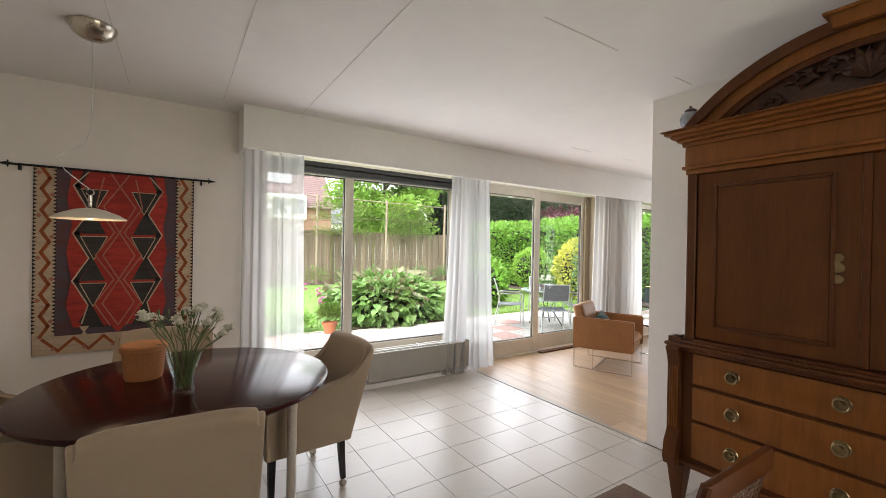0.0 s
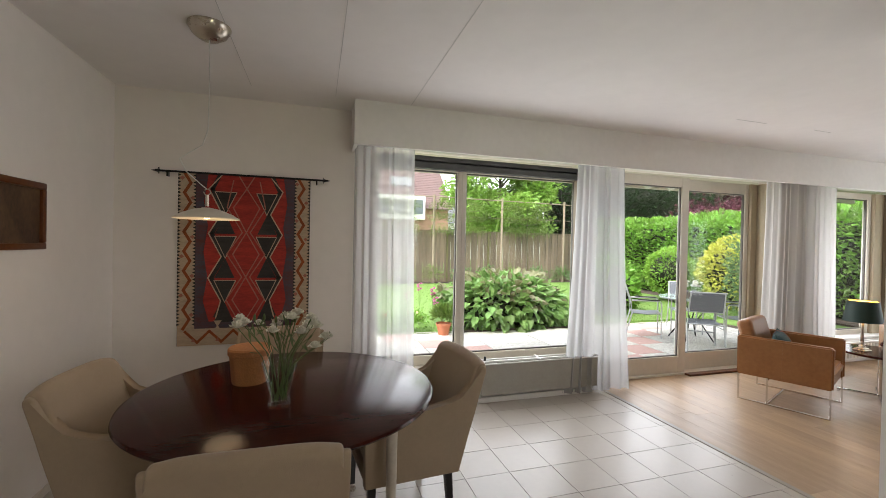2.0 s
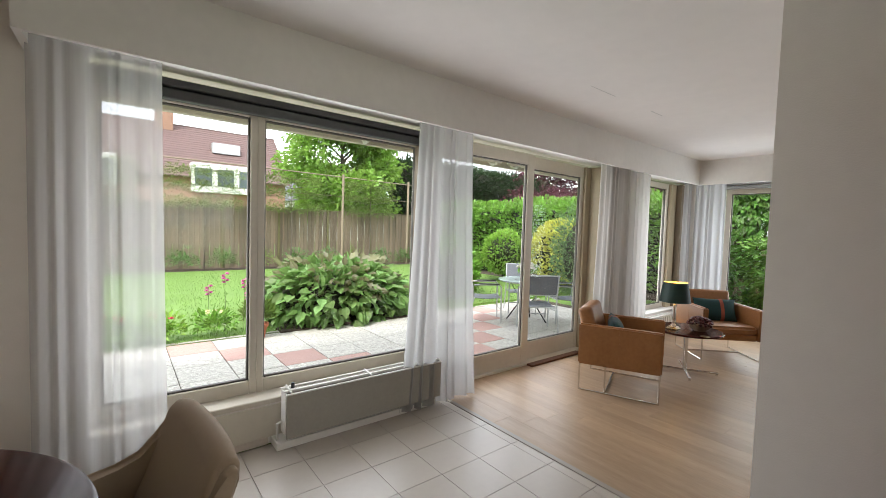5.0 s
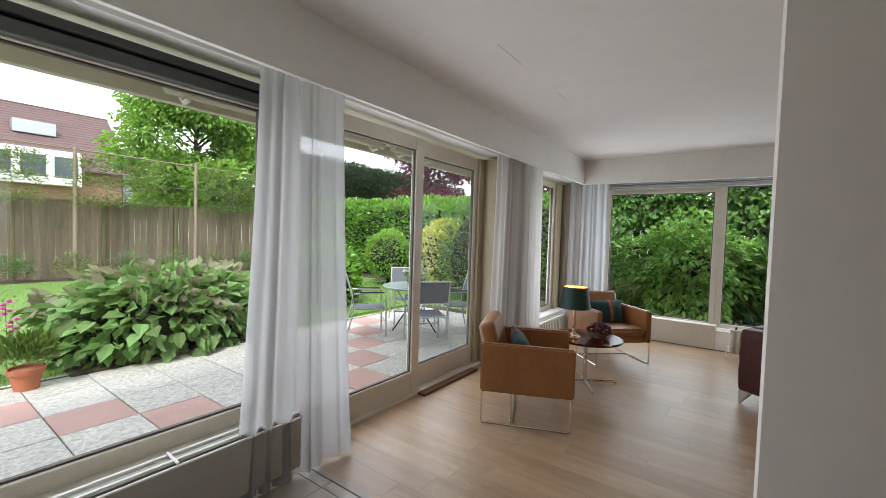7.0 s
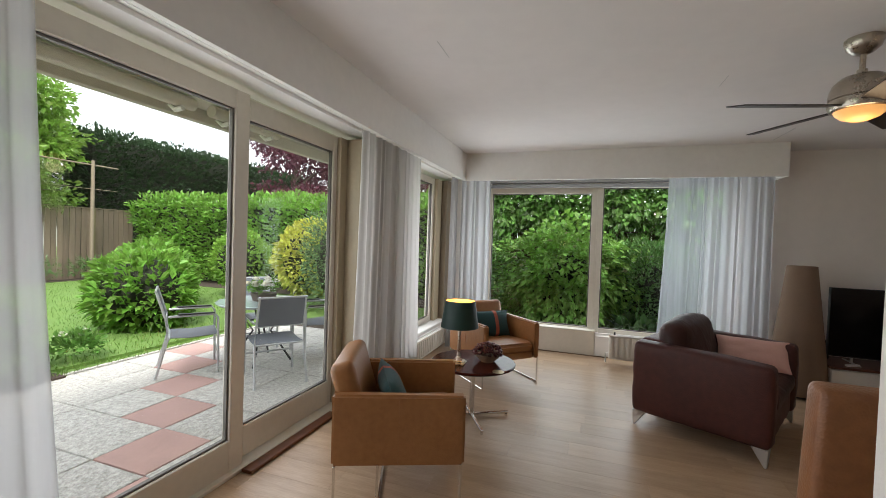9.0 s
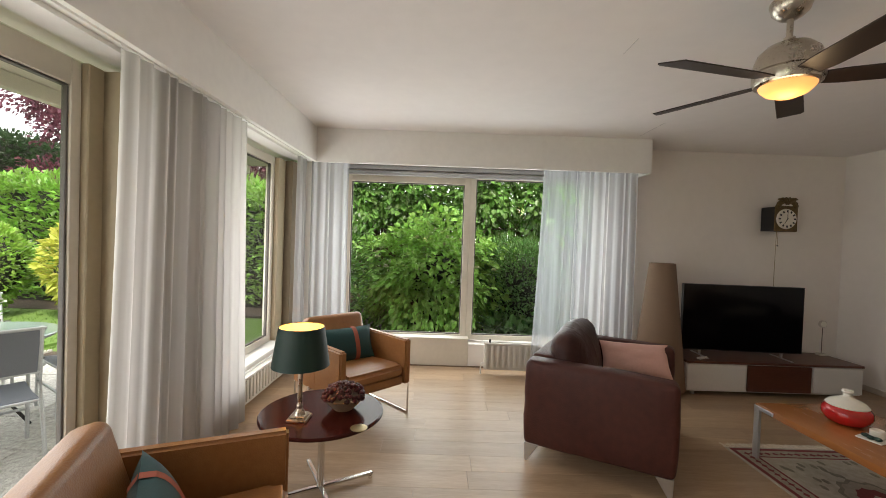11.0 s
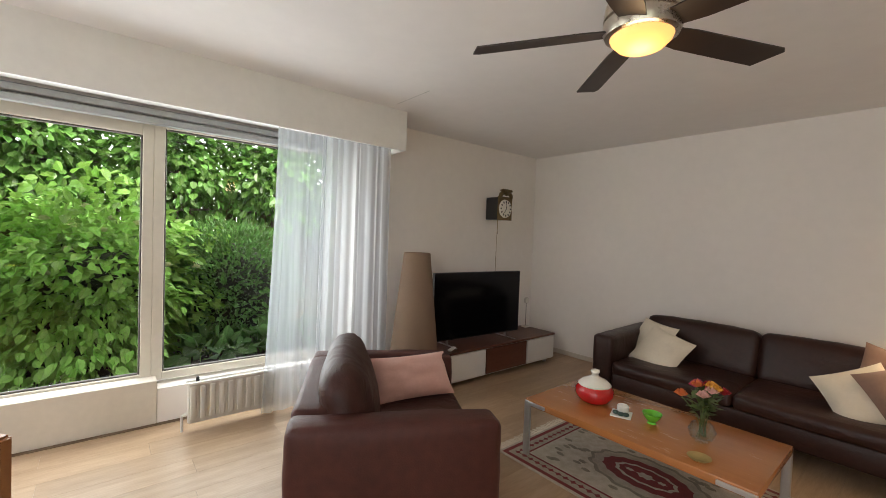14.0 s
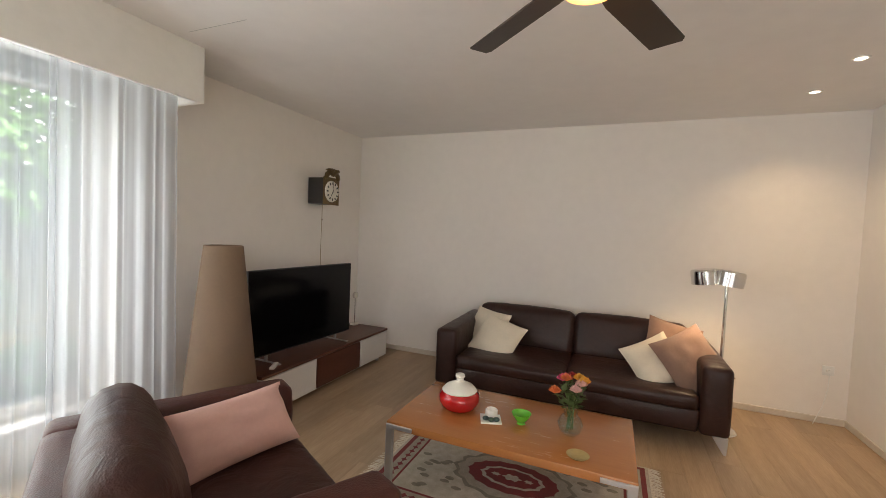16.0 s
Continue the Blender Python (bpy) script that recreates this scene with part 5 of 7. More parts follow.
def sofa(label, w, d, seats, m, leather, arm_w, slope, leg_m, seat=0.435, back=0.81, inner=None, puff=0.022, arm_h=0.63):
    """Leather sofa looking to -y; arms slope down to the front."""
    s = thing("leather_sofa", label, "sofa", m, group="leather sofas")
    hw, hd = w / 2, d / 2
    inner = inner or leather
    bh = (back - seat + 0.055) / 2
    for k in (-1, 1):
        bm = bm_new()
        soft(bm, min(k * hw, k * (hw - arm_w)), -hd, 0.12, max(k * hw, k * (hw - arm_w)), hd, arm_h, 0.035, 0.010, seed=k)
        for v in bm.verts:
            if v.co.z > 0.4:
                v.co.z -= slope * (hd - v.co.y) / d
        part("armrest", bm, leather, s)
    bm = bm_new()
    soft(bm, -hw + arm_w, -hd + 0.02, 0.12, hw - arm_w, hd - 0.1, seat - 0.105, 0.025, 0.004)
    part("base", bm, leather, s)
    bm = bm_new()
    soft(bm, -hw + arm_w, hd - 0.20, 0.12, hw - arm_w, hd, back - 0.15, 0.03, 0.006)
    part("back_frame", bm, leather, s)
    sw = (w - 2 * arm_w) / seats
    for q in range(seats):
        x0 = -hw + arm_w + q * sw
        bm = bm_new()
        soft(bm, x0 + 0.004, -hd + 0.0, seat - 0.12, x0 + sw - 0.004, hd - 0.20, seat, 0.035, 0.014, seed=q + 5)
        part("seat_cushion", bm, inner, s)
        bm = bm_new()
        soft(bm, x0 + 0.006, -0.10, -bh, x0 + sw - 0.006, 0.10, bh, min(0.075, 0.03 + puff), puff, pose(0, hd - 0.25, back - bh, -14), seed=q + 9)
        part("back_cushion", bm, inner, s)
    for x in (-hw + 0.06, hw - 0.06):
        for y in (-hd + 0.06, hd - 0.06):
            bm = bm_new()
            sx, sy = math.copysign(1, x), math.copysign(1, y)
            for v in box(bm, x - 0.05, y - 0.05, 0, x + 0.05, y + 0.05, 0.125):
                if v.co.z < 0.05:
                    v.co.x, v.co.y = x + sx * 0.036 + (v.co.x - x) * 0.16, y + sy * 0.036 + (v.co.y - y) * 0.16
            bmesh.ops.bevel(bm, geom=list(bm.edges), offset=0.003, segments=1, affect="EDGES")
            part("leg", bm, leg_m, s, "polished metal blade leg")
    return s


S1 = turn_at(7.665, 2.585, 0, -28.2)
S2 = turn_at(6.685, -0.26, 0, 180)
sofa("red-brown leather two-seat sofa with a loose back cushion", 1.16, 0.91, 1, S1, M_OXBLOOD, 0.165, 0.01, M_ALU, seat=0.45, back=0.84, inner=M_OXSOFT, puff=0.045, arm_h=0.685)
sofa("long dark brown leather sofa with two seat cushions", 2.24, 1.0, 2, S2, M_BROWN, 0.19, 0.02, M_ALU, 0.395, 0.755)


def leaning(at, across, up):
    """A pose from a centre, the way along the lower edge and the way up a leaning cushion."""
    x = Vector(across).normalized()
    y = (Vector(up) - Vector(up).dot(x) * x).normalized()
    m = Matrix((x, y, x.cross(y))).transposed().to_4x4()
    m.translation = at
    return m


def scatter(label, w, d, h, m, mt, seed):
    c = thing("cushion", label, "cushion", m, group="scatter cushions")
    bm = bm_new()
    cushion(bm, w, d, h, n=16, wrinkle=0.014, seed=seed)
    part("cover", bm, mt, c)


scatter("oblong pink cotton cushion on the two-seat sofa", 0.52, 0.29, 0.13, leaning((7.865, 2.277, 0.575), (-0.215, -0.976, 0), (0.154, -0.05, 0.205)), M_PINK, 1)
scatter("square ivory cotton cushion leaning on the sofa arm", 0.42, 0.42, 0.14, S2 @ pose(-0.80, 0.02, 0.53, 62, 4, -24), M_IVORY, 2)
scatter("square ivory cotton cushion lying before another", 0.44, 0.42, 0.14, S2 @ pose(-0.66, -0.12, 0.495, 52, 14, -16), M_IVORY, 3)
scatter("square ivory cotton cushion leaning on the fawn one", 0.40, 0.40, 0.14, S2 @ pose(0.655, -0.22, 0.515, 52, -24, 24), M_IVORY, 4)
scatter("large fawn velvet cushion in the sofa corner", 0.47, 0.47, 0.15, S2 @ pose(0.90, -0.20, 0.56, 56, -20, 36), M_FAWN, 5)
scatter("rust velvet cushion behind the fawn one", 0.44, 0.44, 0.12, S2 @ pose(0.80, 0.10, 0.58, 66, 14, 8), M_FAWN, 6)

# ---- coffee table, rug and what stands there ----
ct = thing("coffee_table", "oblong cherry wood coffee table with flat metal legs", "coffee table", turn_at(6.87, 1.22))
bm = bm_new()
rbox(bm, -0.65, -0.35, 0.345, 0.65, 0.35, 0.39, 0.005, 2)
part("tabletop", bm, M_CHERRY, ct)
for sx in (-1, 1):
    for sy in (-1, 1):
        bm = bm_new()
        x, y = sx * 0.628, sy * 0.346
        rbox(bm, x - 0.022, y - 0.012, 0, x + 0.022, y + 0.012, 0.378, 0.003, 1)
        rbox(bm, min(x, x - sx * 0.14), y - 0.0115, 0.352, max(x, x - sx * 0.14), y + 0.0125, 0.377, 0.003, 1)
        part("leg", bm, M_ALU, ct, "flat grey metal leg")

rug = thing("rug", "oriental wool rug in beige and red with a medallion and fringe", "rug", turn_at(6.87, 1.17))
RX, RY = 0.77, 0.52
R_BEIGE = mat("beige_pile", (0.42, 0.37, 0.29), 0.95, second=(0.27, 0.23, 0.175), scale=14, bump=0.4, bump_scale=240)
R_RED = mat("red_pile", (0.24, 0.035, 0.035), 0.95, second=(0.14, 0.028, 0.028), scale=18, bump=0.4, bump_scale=240)
R_PALE = mat("pale_pile", (0.54, 0.49, 0.40), 0.95, second=(0.36, 0.31, 0.24), scale=22, bump=0.4, bump_scale=240)
R_DARK = mat("olive_pile", (0.22, 0.195, 0.145), 0.95, var=0.3, scale=20, bump=0.4, bump_scale=240)


def rug_layer(name, outlines, m, z):
    bm = bm_new()
    for o in outlines:
        prism(bm, o, "z", z, z + 0.0012)
    return tagged(part(name, bm, m, rug, smooth=False), kind="stuff" if len(outlines) > 1 else "")


def oval(cx, cy, a, b, n=40, wav=0.0, lobes=12):
    return [(cx + a * (1 + wav * math.cos(lobes * q * 6.2832 / n)) * math.cos(q * 6.2832 / n), cy + b * (1 + wav * math.cos(lobes * q * 6.2832 / n)) * math.sin(q * 6.2832 / n)) for q in range(n)]


def rect(a, b):
    return [(-a, -b), (a, -b), (a, b), (-a, b)]


bm = bm_new()
rbox(bm, -RX, -RY, 0.001, RX, RY, 0.0075, 0.002, 1)
part("pile", bm, R_PALE, rug)
rug_layer("outer_border", [rect(RX - 0.02, RY - 0.02)], R_RED, 0.0066)
rug_layer("border_field", [rect(RX - 0.05, RY - 0.05)], R_BEIGE, 0.0072)
rnd = random.Random(4)
motifs = []
for q in range(26):
    for s in (-1, 1):
        motifs.append(oval(-RX + 0.10 + q * (2 * RX - 0.2) / 25, s * (RY - 0.095), 0.022, 0.016, 8, 0.3, 4))
for q in range(15):
    for s in (-1, 1):
        motifs.append(oval(s * (RX - 0.095), -RY + 0.14 + q * (2 * RY - 0.28) / 14, 0.016, 0.022, 8, 0.3, 4))
rug_layer("border_pattern", motifs, R_RED, 0.0078)
rug_layer("inner_line", [rect(RX - 0.135, RY - 0.135)], R_RED, 0.0080)
rug_layer("field", [rect(RX - 0.15, RY - 0.15)], R_PALE, 0.0086)
sprigs = []
for q in range(60):
    x, y = rnd.uniform(-0.58, 0.58), rnd.uniform(-0.34, 0.34)
    if (x / 0.36) ** 2 + (y / 0.25) ** 2 > 1.05:
        a = rnd.uniform(0, 3.14)
        sprigs.append([(x + 0.032 * math.cos(a + w), y + 0.018 * math.sin(a + w)) for w in (0, 0.9, 2.2, 3.14, 4.0, 5.3)])
rug_layer("sprig_pattern", sprigs, R_DARK, 0.0092)
rug_layer("wreath", [oval(0, 0, 0.36, 0.235, 48, 0.05, 14)], R_DARK, 0.0092)
rug_layer("wreath_inner", [oval(0, 0, 0.335, 0.21, 48, 0.04, 14)], R_BEIGE, 0.0098)
rug_layer("medallion", [oval(0, 0, 0.27, 0.155, 48, 0.03, 16)], R_RED, 0.0104)
rug_layer("medallion_ring", [oval(0, 0, 0.19, 0.10, 36, 0.05, 12)], R_PALE, 0.0110)
rug_layer("medallion_core", [oval(0, 0, 0.165, 0.082, 36, 0.05, 12)], R_RED, 0.0116)
rug_layer("rosette", [oval(0.0, 0, 0.05, 0.03, 16, 0.25, 6)] + [oval(s * 0.10, 0, 0.025, 0.015, 12, 0.25, 6) for s in (-1, 1)], R_PALE, 0.0122)
bm = bm_new()
for s in (-1, 1):
    for q in range(150):
        y = -RY + q * 2 * RY / 149
        a = y + rnd.uniform(-0.012, 0.012)
        tube(bm, [(s * RX, y, 0.004), (s * (RX + 0.03), (y + a) / 2, 0.005), (s * (RX + rnd.uniform(0.05, 0.075)), a, 0.003)], 0.0016, 4)
tagged(part("fringe", bm, M_IVORY, rug), kind="stuff")

TZ = 0.39
j = thing("lidded_pot", "round red ceramic pot with a white lid", "pot", turn_at(7.21, 1.225, TZ))
j.scale = (1.2, 1.2, 1.2)
bm = bm_new()
lathe(bm, [(0.0, 0.0), (0.06, 0.0), (0.088, 0.018), (0.105, 0.05), (0.102, 0.078), (0.086, 0.098), (0.0, 0.098)], 40)
part("body", bm, M_RED, j)
bm = bm_new()
lathe(bm, [(0.088, 0.096), (0.090, 0.101), (0.070, 0.122), (0.035, 0.138), (0.020, 0.146), (0.018, 0.158), (0.026, 0.170), (0.022, 0.180), (0.0, 0.182)], 36)
part("lid", bm, M_WHITEGLAZE, j)
tr = thing("candle_tile", "white tile with a small white tea light cup and pebbles", "tile", turn_at(6.99, 1.28, TZ, 20))
bm = bm_new()
rbox(bm, -0.06, -0.06, 0, 0.06, 0.06, 0.008, 0.002, 1)
part("plate", bm, M_WHITEGLAZE, tr)
bm = bm_new()
lathe(bm, [(0.0, 0.008), (0.028, 0.008), (0.036, 0.02), (0.036, 0.05), (0.030, 0.056), (0.025, 0.05), (0.02, 0.03), (0.0, 0.03)], 24, (-0.005, -0.025, 0))
part("cup", bm, M_WHITEGLAZE, tr)
for x, y in ((0.03, 0.02), (-0.03, 0.03), (0.0, 0.035)):
    bm = bm_new()
    bmesh.ops.create_icosphere(bm, subdivisions=2, radius=0.017, matrix=Matrix.Translation((x, y, 0.018)) @ Matrix.Diagonal((1.2, 1, 0.75, 1)))
    part("pebble", bm, mat("dark_green_stone", (0.03, 0.06, 0.05), 0.2) if x == 0.03 else bpy.data.materials["dark_green_stone"], tr)
gb = thing("green_bowl", "small bright green glass bowl on a foot", "bowl", turn_at(6.82, 1.24, TZ))
bm = bm_new()
lathe(bm, [(0.0, 0.0), (0.026, 0.0), (0.020, 0.010), (0.034, 0.022), (0.052, 0.05), (0.056, 0.062), (0.052, 0.061), (0.044, 0.045), (0.025, 0.026), (0.0, 0.02)], 28)
part("glass", bm, M_GREENGLASS, gb)
rv = thing("rose_vase", "round glass vase with mixed roses", "vase", turn_at(6.55, 1.245, TZ))
rv.scale = (1.15, 1.15, 1.15)
bm = bm_new()
lathe(bm, [(0.0, 0.003), (0.028, 0.001), (0.052, 0.025), (0.060, 0.055), (0.046, 0.085), (0.030, 0.10), (0.034, 0.118), (0.032, 0.118), (0.027, 0.10), (0.042, 0.083), (0.056, 0.055), (0.048, 0.027), (0.0, 0.01)], 28)
part("glass", bm, M_WATERGLASS, rv)
rnd = random.Random(21)
bm = bm_new()
heads = []
for q in range(11):
    a, reach = q * 2.4, 0.03 + 0.028 * (q % 4)
    tip = Vector((math.cos(a) * reach, math.sin(a) * reach, 0.285 - reach * 0.5 + rnd.uniform(-.01, .015)))
    tube(bm, [(rnd.uniform(-.02, .02), rnd.uniform(-.02, .02), 0.02), (tip.x * 0.25, tip.y * 0.25, 0.13), tip], 0.0022, 5)
    heads.append(tip)
    for w in range(8):
        p0 = Vector((tip.x * 0.5, tip.y * 0.5, rnd.uniform(0.13, 0.24)))
        d = Vector((rnd.uniform(-1, 1), rnd.uniform(-1, 1), rnd.uniform(-.2, .6))).normalized() * 0.05
        n2 = d.cross(Vector((0, 0, 1))).normalized() * 0.014
        bm.faces.new([bm.verts.new(x) for x in (p0, p0 + d * .5 + n2, p0 + d, p0 + d * .5 - n2)])
tagged(part("foliage", bm, M_STEM, rv), kind="stuff")
ROSES = [mat("rose_" + n, c3, 0.6, var=0.15, scale=30) for n, c3 in (("pink", (0.70, 0.10, 0.22)), ("red", (0.38, 0.02, 0.03)), ("yellow", (0.80, 0.42, 0.06)), ("blush", (0.74, 0.45, 0.40)), ("orange", (0.72, 0.20, 0.06)))]
for q, tip in enumerate(heads):
    bm = bm_new()
    for ring, (r0, h) in enumerate(((0.030, 0.020), (0.024, 0.028), (0.015, 0.033))):
        for w in range(6 - ring):
            a = w * 6.283 / (6 - ring) + ring
            d = Vector((math.cos(a), math.sin(a), 0))
            sd = Vector((-d.y, d.x, 0))
            p0 = tip
            bm.faces.new([bm.verts.new(x) for x in (p0 - Vector((0, 0, 0.006)), p0 + d * r0 * .8 + sd * r0 * .7 + Vector((0, 0, h * .5)), p0 + d * r0 * .75 + Vector((0, 0, h)), p0 + d * r0 * .8 - sd * r0 * .7 + Vector((0, 0, h * .5)))])
    part("rose", bm, ROSES[(q * 3) % 5], rv)
ad = thing("glass_dish", "shallow round glass dish on the coffee table", "dish", turn_at(6.49, 1.46, TZ))
bm = bm_new()
lathe(bm, [(0.0, 0.0), (0.045, 0.0), (0.056, 0.010), (0.053, 0.010), (0.043, 0.004), (0.0, 0.004)], 30)
part("dish", bm, mat("amber_glass", (0.42, 0.30, 0.12), 0.12, coat=0.3), ad)

# ---- television wall ----
tc = thing("tv_cabinet", "low white television cabinet with a red-brown top", "tv cabinet", pose(0, 0, 0))
TX0, TX1, TY0, TY1 = 8.705, 9.20, -0.45, 1.34
bm = bm_new()
rbox(bm, TX0 + 0.02, TY0 + 0.004, 0.04, TX1, TY1 - 0.004, 0.325, 0.003, 1)
part("body", bm, M_WHITELAC, tc)
bm = bm_new()
rbox(bm, TX0 - 0.005, TY0 - 0.004, 0.327, TX1 + 0.004, TY1 + 0.004, 0.350, 0.003, 1)
part("top_panel", bm, M_WALNUT, tc)
for y0, y1, m in ((TY0 + 0.006, 0.055, M_WHITELAC), (0.075, 0.72, M_WALNUT), (0.74, TY1 - 0.006, M_WHITELAC)):
    bm = bm_new()
    rbox(bm, TX0, y0, 0.055, TX0 + 0.019, y1, 0.318, 0.003, 1)
    part("flap_door", bm, m, tc, "white lacquered flap" if m is M_WHITELAC else "red-brown wooden flap")
for y in (TY0 + 0.1, TY1 - 0.1):
    for x in (TX0 + 0.06, TX1 - 0.06):
        bm = bm_new()
        cyl(bm, (x, y, 0), (x, y, 0.04), 0.02, n=12)
        part("foot", bm, M_ALU, tc)
tv = thing("television", "large black flat-screen television on two metal feet", "television", pose(8.92, 0.647, 0.0, 0, 0, -3))
bm = bm_new()
rbox(bm, -0.005, -0.62, 0.405, 0.035, 0.62, 1.105, 0.006, 2)
part("housing", bm, M_PLASTIC, tv)
bm = bm_new()
rbox(bm, -0.009, -0.612, 0.418, -0.004, 0.612, 1.098, 0.001, 1)
part("screen", bm, M_TVBLACK, tv, "black switched-off screen")
for y in (-0.42, 0.42):
    bm = bm_new()
    rbox(bm, -0.15, y - 0.012, 0.350, 0.16, y + 0.012, 0.358, 0.002, 1)
    rbox(bm, 0.0, y - 0.010, 0.358, 0.02, y + 0.010, 0.42, 0.002, 1)
    part("foot", bm, M_ALU, tv)
rc = thing("remote_control", "white remote control on the cabinet", "remote", pose(8.80, 1.13, 0.350, 0, 0, 30))
bm = bm_new()
rbox(bm, -0.02, -0.07, 0, 0.02, 0.07, 0.018, 0.006, 2)
part("case", bm, M_WHITELAC, rc)
sp = thing("loudspeaker", "small black loudspeaker behind the television", "loudspeaker", pose(9.10, 1.27, 0.350))
bm = bm_new()
rbox(bm, -0.07, -0.06, 0, 0.07, 0.06, 0.19, 0.008, 2)
part("case", bm, M_PLASTIC, sp)
cl = thing("cone_lamp", "tall taupe cone floor lamp with a slanting shade", "floor lamp", pose(8.87, 1.545, 0))
bm = bm_new()
lathe(bm, [(0.26, 0.03), (0.262, 0.033), (0.124, 1.312), (0.120, 1.314), (0.117, 1.31), (0.255, 0.034)], 56)
part("shade", bm, M_TAUPESHADE, cl)
bm = bm_new()
lathe(bm, [(0.0, 0.0), (0.20, 0.0), (0.20, 0.03), (0.0, 0.03)], 40)
part("base", bm, M_PLASTIC, cl)
wc = thing("wall_clock", "antique wall clock with gilt crest and white dial", "wall clock", pose(9.15, 0.04, 0))
bm = bm_new()
rbox(bm, 0.012, -0.12, 1.705, 0.21, 0.12, 1.975, 0.004, 1)
part("case", bm, M_PLASTIC, wc, "black clock case")
bm = bm_new()
box(bm, 0.21, -0.05, 1.72, 0.228, 0.05, 1.90)
part("wall_bracket", bm, M_DARKOAK, wc)
bm = bm_new()
rbox(bm, 0.0, -0.127, 1.70, 0.012, 0.127, 1.985, 0.003, 1)
plate = part("front_plate", bm, mat("old_gilt", (0.16, 0.11, 0.05), 0.5, 0.8, var=0.35, scale=40, bump=0.5, bump_scale=90), wc)
GILT = bpy.data.materials["old_gilt"]
bm = bm_new()
for q in range(9):
    a = math.pi * q / 8
    bmesh.ops.create_icosphere(bm, subdivisions=2, radius=0.03, matrix=Matrix.Translation((-0.004, 0.095 * math.cos(a), 1.985 + 0.055 * math.sin(a))) @ Matrix.Diagonal((0.6, 1, 1, 1)))
for q in range(6):
    tube(bm, [(-0.01, 0, 2.01), (-0.02, (q - 2.5) * 0.03, 2.06), (-0.008, (q - 2.5) * 0.045, 2.085 - abs(q - 2.5) * 0.012)], [0.02, 0.018, 0.006], 6)
part("crest", bm, GILT, wc, "cast gilt crest")
bm = bm_new()
cyl(bm, (0.0, 0, 1.84), (-0.012, 0, 1.84), 0.112, 0.104, 40)
dial = part("dial", bm, M_WHITEGLAZE, wc, "white enamel dial")
for q in range(12):
    a = q * math.pi / 6
    bm = bm_new()
    rbox(bm, -0.016, -0.008, 0.072, -0.0125, 0.008, 0.096, 0.0005, 1, pose(0, 0, 1.84, math.degrees(a)))
    part("numeral", bm, M_PLASTIC, dial)
for a, ln, w in ((0, 0.085, 0.005), (-150, 0.06, 0.007)):
    bm = bm_new()
    rbox(bm, -0.020, -w / 2, -0.015, -0.017, w / 2, ln, 0.0005, 1, pose(0, 0, 1.84, a))
    part("clock_hand", bm, M_PLASTIC, dial)
bm = bm_new()
tube(bm, [(0.10, 0.02, 1.705), (0.105, 0.02, 1.2), (0.10, 0.02, 0.75)], 0.003, 5)
tube(bm, [(0.14, -0.03, 1.705), (0.14, -0.03, 1.55)], 0.002, 5)
part("weight_cord", bm, M_BRASS, wc)
bm = bm_new()
lathe(bm, [(0.0, 0), (0.008, 0.004), (0.008, 0.012), (0.0, 0.016)], 10, (0.14, -0.03, 1.535))
part("key_weight", bm, M_PLASTIC, wc)
tcg = thing("desk_clock", "small chrome clock on a slim stand", "clock", pose(9.10, -0.38, 0.350))
bm = bm_new()
rbox(bm, -0.035, -0.04, 0, 0.035, 0.04, 0.022, 0.004, 1)
part("base", bm, M_WHITEGLAZE, tcg)
bm = bm_new()
cyl(bm, (0, 0, 0.022), (0, 0, 0.31), 0.004, n=8)
part("stem", bm, M_CHROME, tcg)
bm = bm_new()
cyl(bm, (0.01, 0, 0.345), (-0.012, 0, 0.345), 0.04, 0.04, 28)
dc = part("case", bm, M_CHROME, tcg)
bm = bm_new()
cyl(bm, (-0.012, 0, 0.345), (-0.0145, 0, 0.345), 0.032, 0.032, 24)
part("dial", bm, M_WHITEGLAZE, dc)

# ---- reading lamp, spots, socket, fan ----
fl = thing("floor_lamp", "chrome reading floor lamp with two drum heads, lit", "floor lamp", pose(5.555, -0.22, 0))
bm = bm_new()
lathe(bm, [(0.0, 0.0), (0.13, 0.0), (0.135, 0.008), (0.125, 0.018), (0.02, 0.026), (0.0, 0.026)], 40)
part("base", bm, M_CHROME, fl)
bm = bm_new()
cyl(bm, (0, 0, 0.02), (0, 0, 1.16), 0.012, n=14)
part("pole", bm, M_CHROME, fl)
for x, y, tilt in ((0.125, -0.02, 8), (-0.035, 0.02, -8)):
    bm = bm_new()
    lathe(bm, [(0.094, -0.055), (0.098, -0.055), (0.098, 0.05), (0.088, 0.062), (0.03, 0.064), (0.0, 0.064), (0.0, 0.058), (0.085, 0.055), (0.094, 0.045)], 40, caps=False)
    bmesh.ops.transform(bm, matrix=pose(x + 0.02, y, 1.205, 0, tilt, 0), verts=bm.verts)
    hd = part("lamp_head", bm, M_CHROME, fl, "chrome drum lamp head")
    bm = bm_new()
    lathe(bm, [(0.0, -0.030), (0.080, -0.030), (0.080, -0.026), (0.0, -0.026)], 32)
    bmesh.ops.transform(bm, matrix=pose(x + 0.02, y, 1.205, 0, tilt, 0), verts=bm.verts)
    part("diffuser", bm, glow_mat("lit_diffuser", (1.0, 0.85, 0.6), 3.0) if x > 0 else bpy.data.materials["lit_diffuser"], hd)
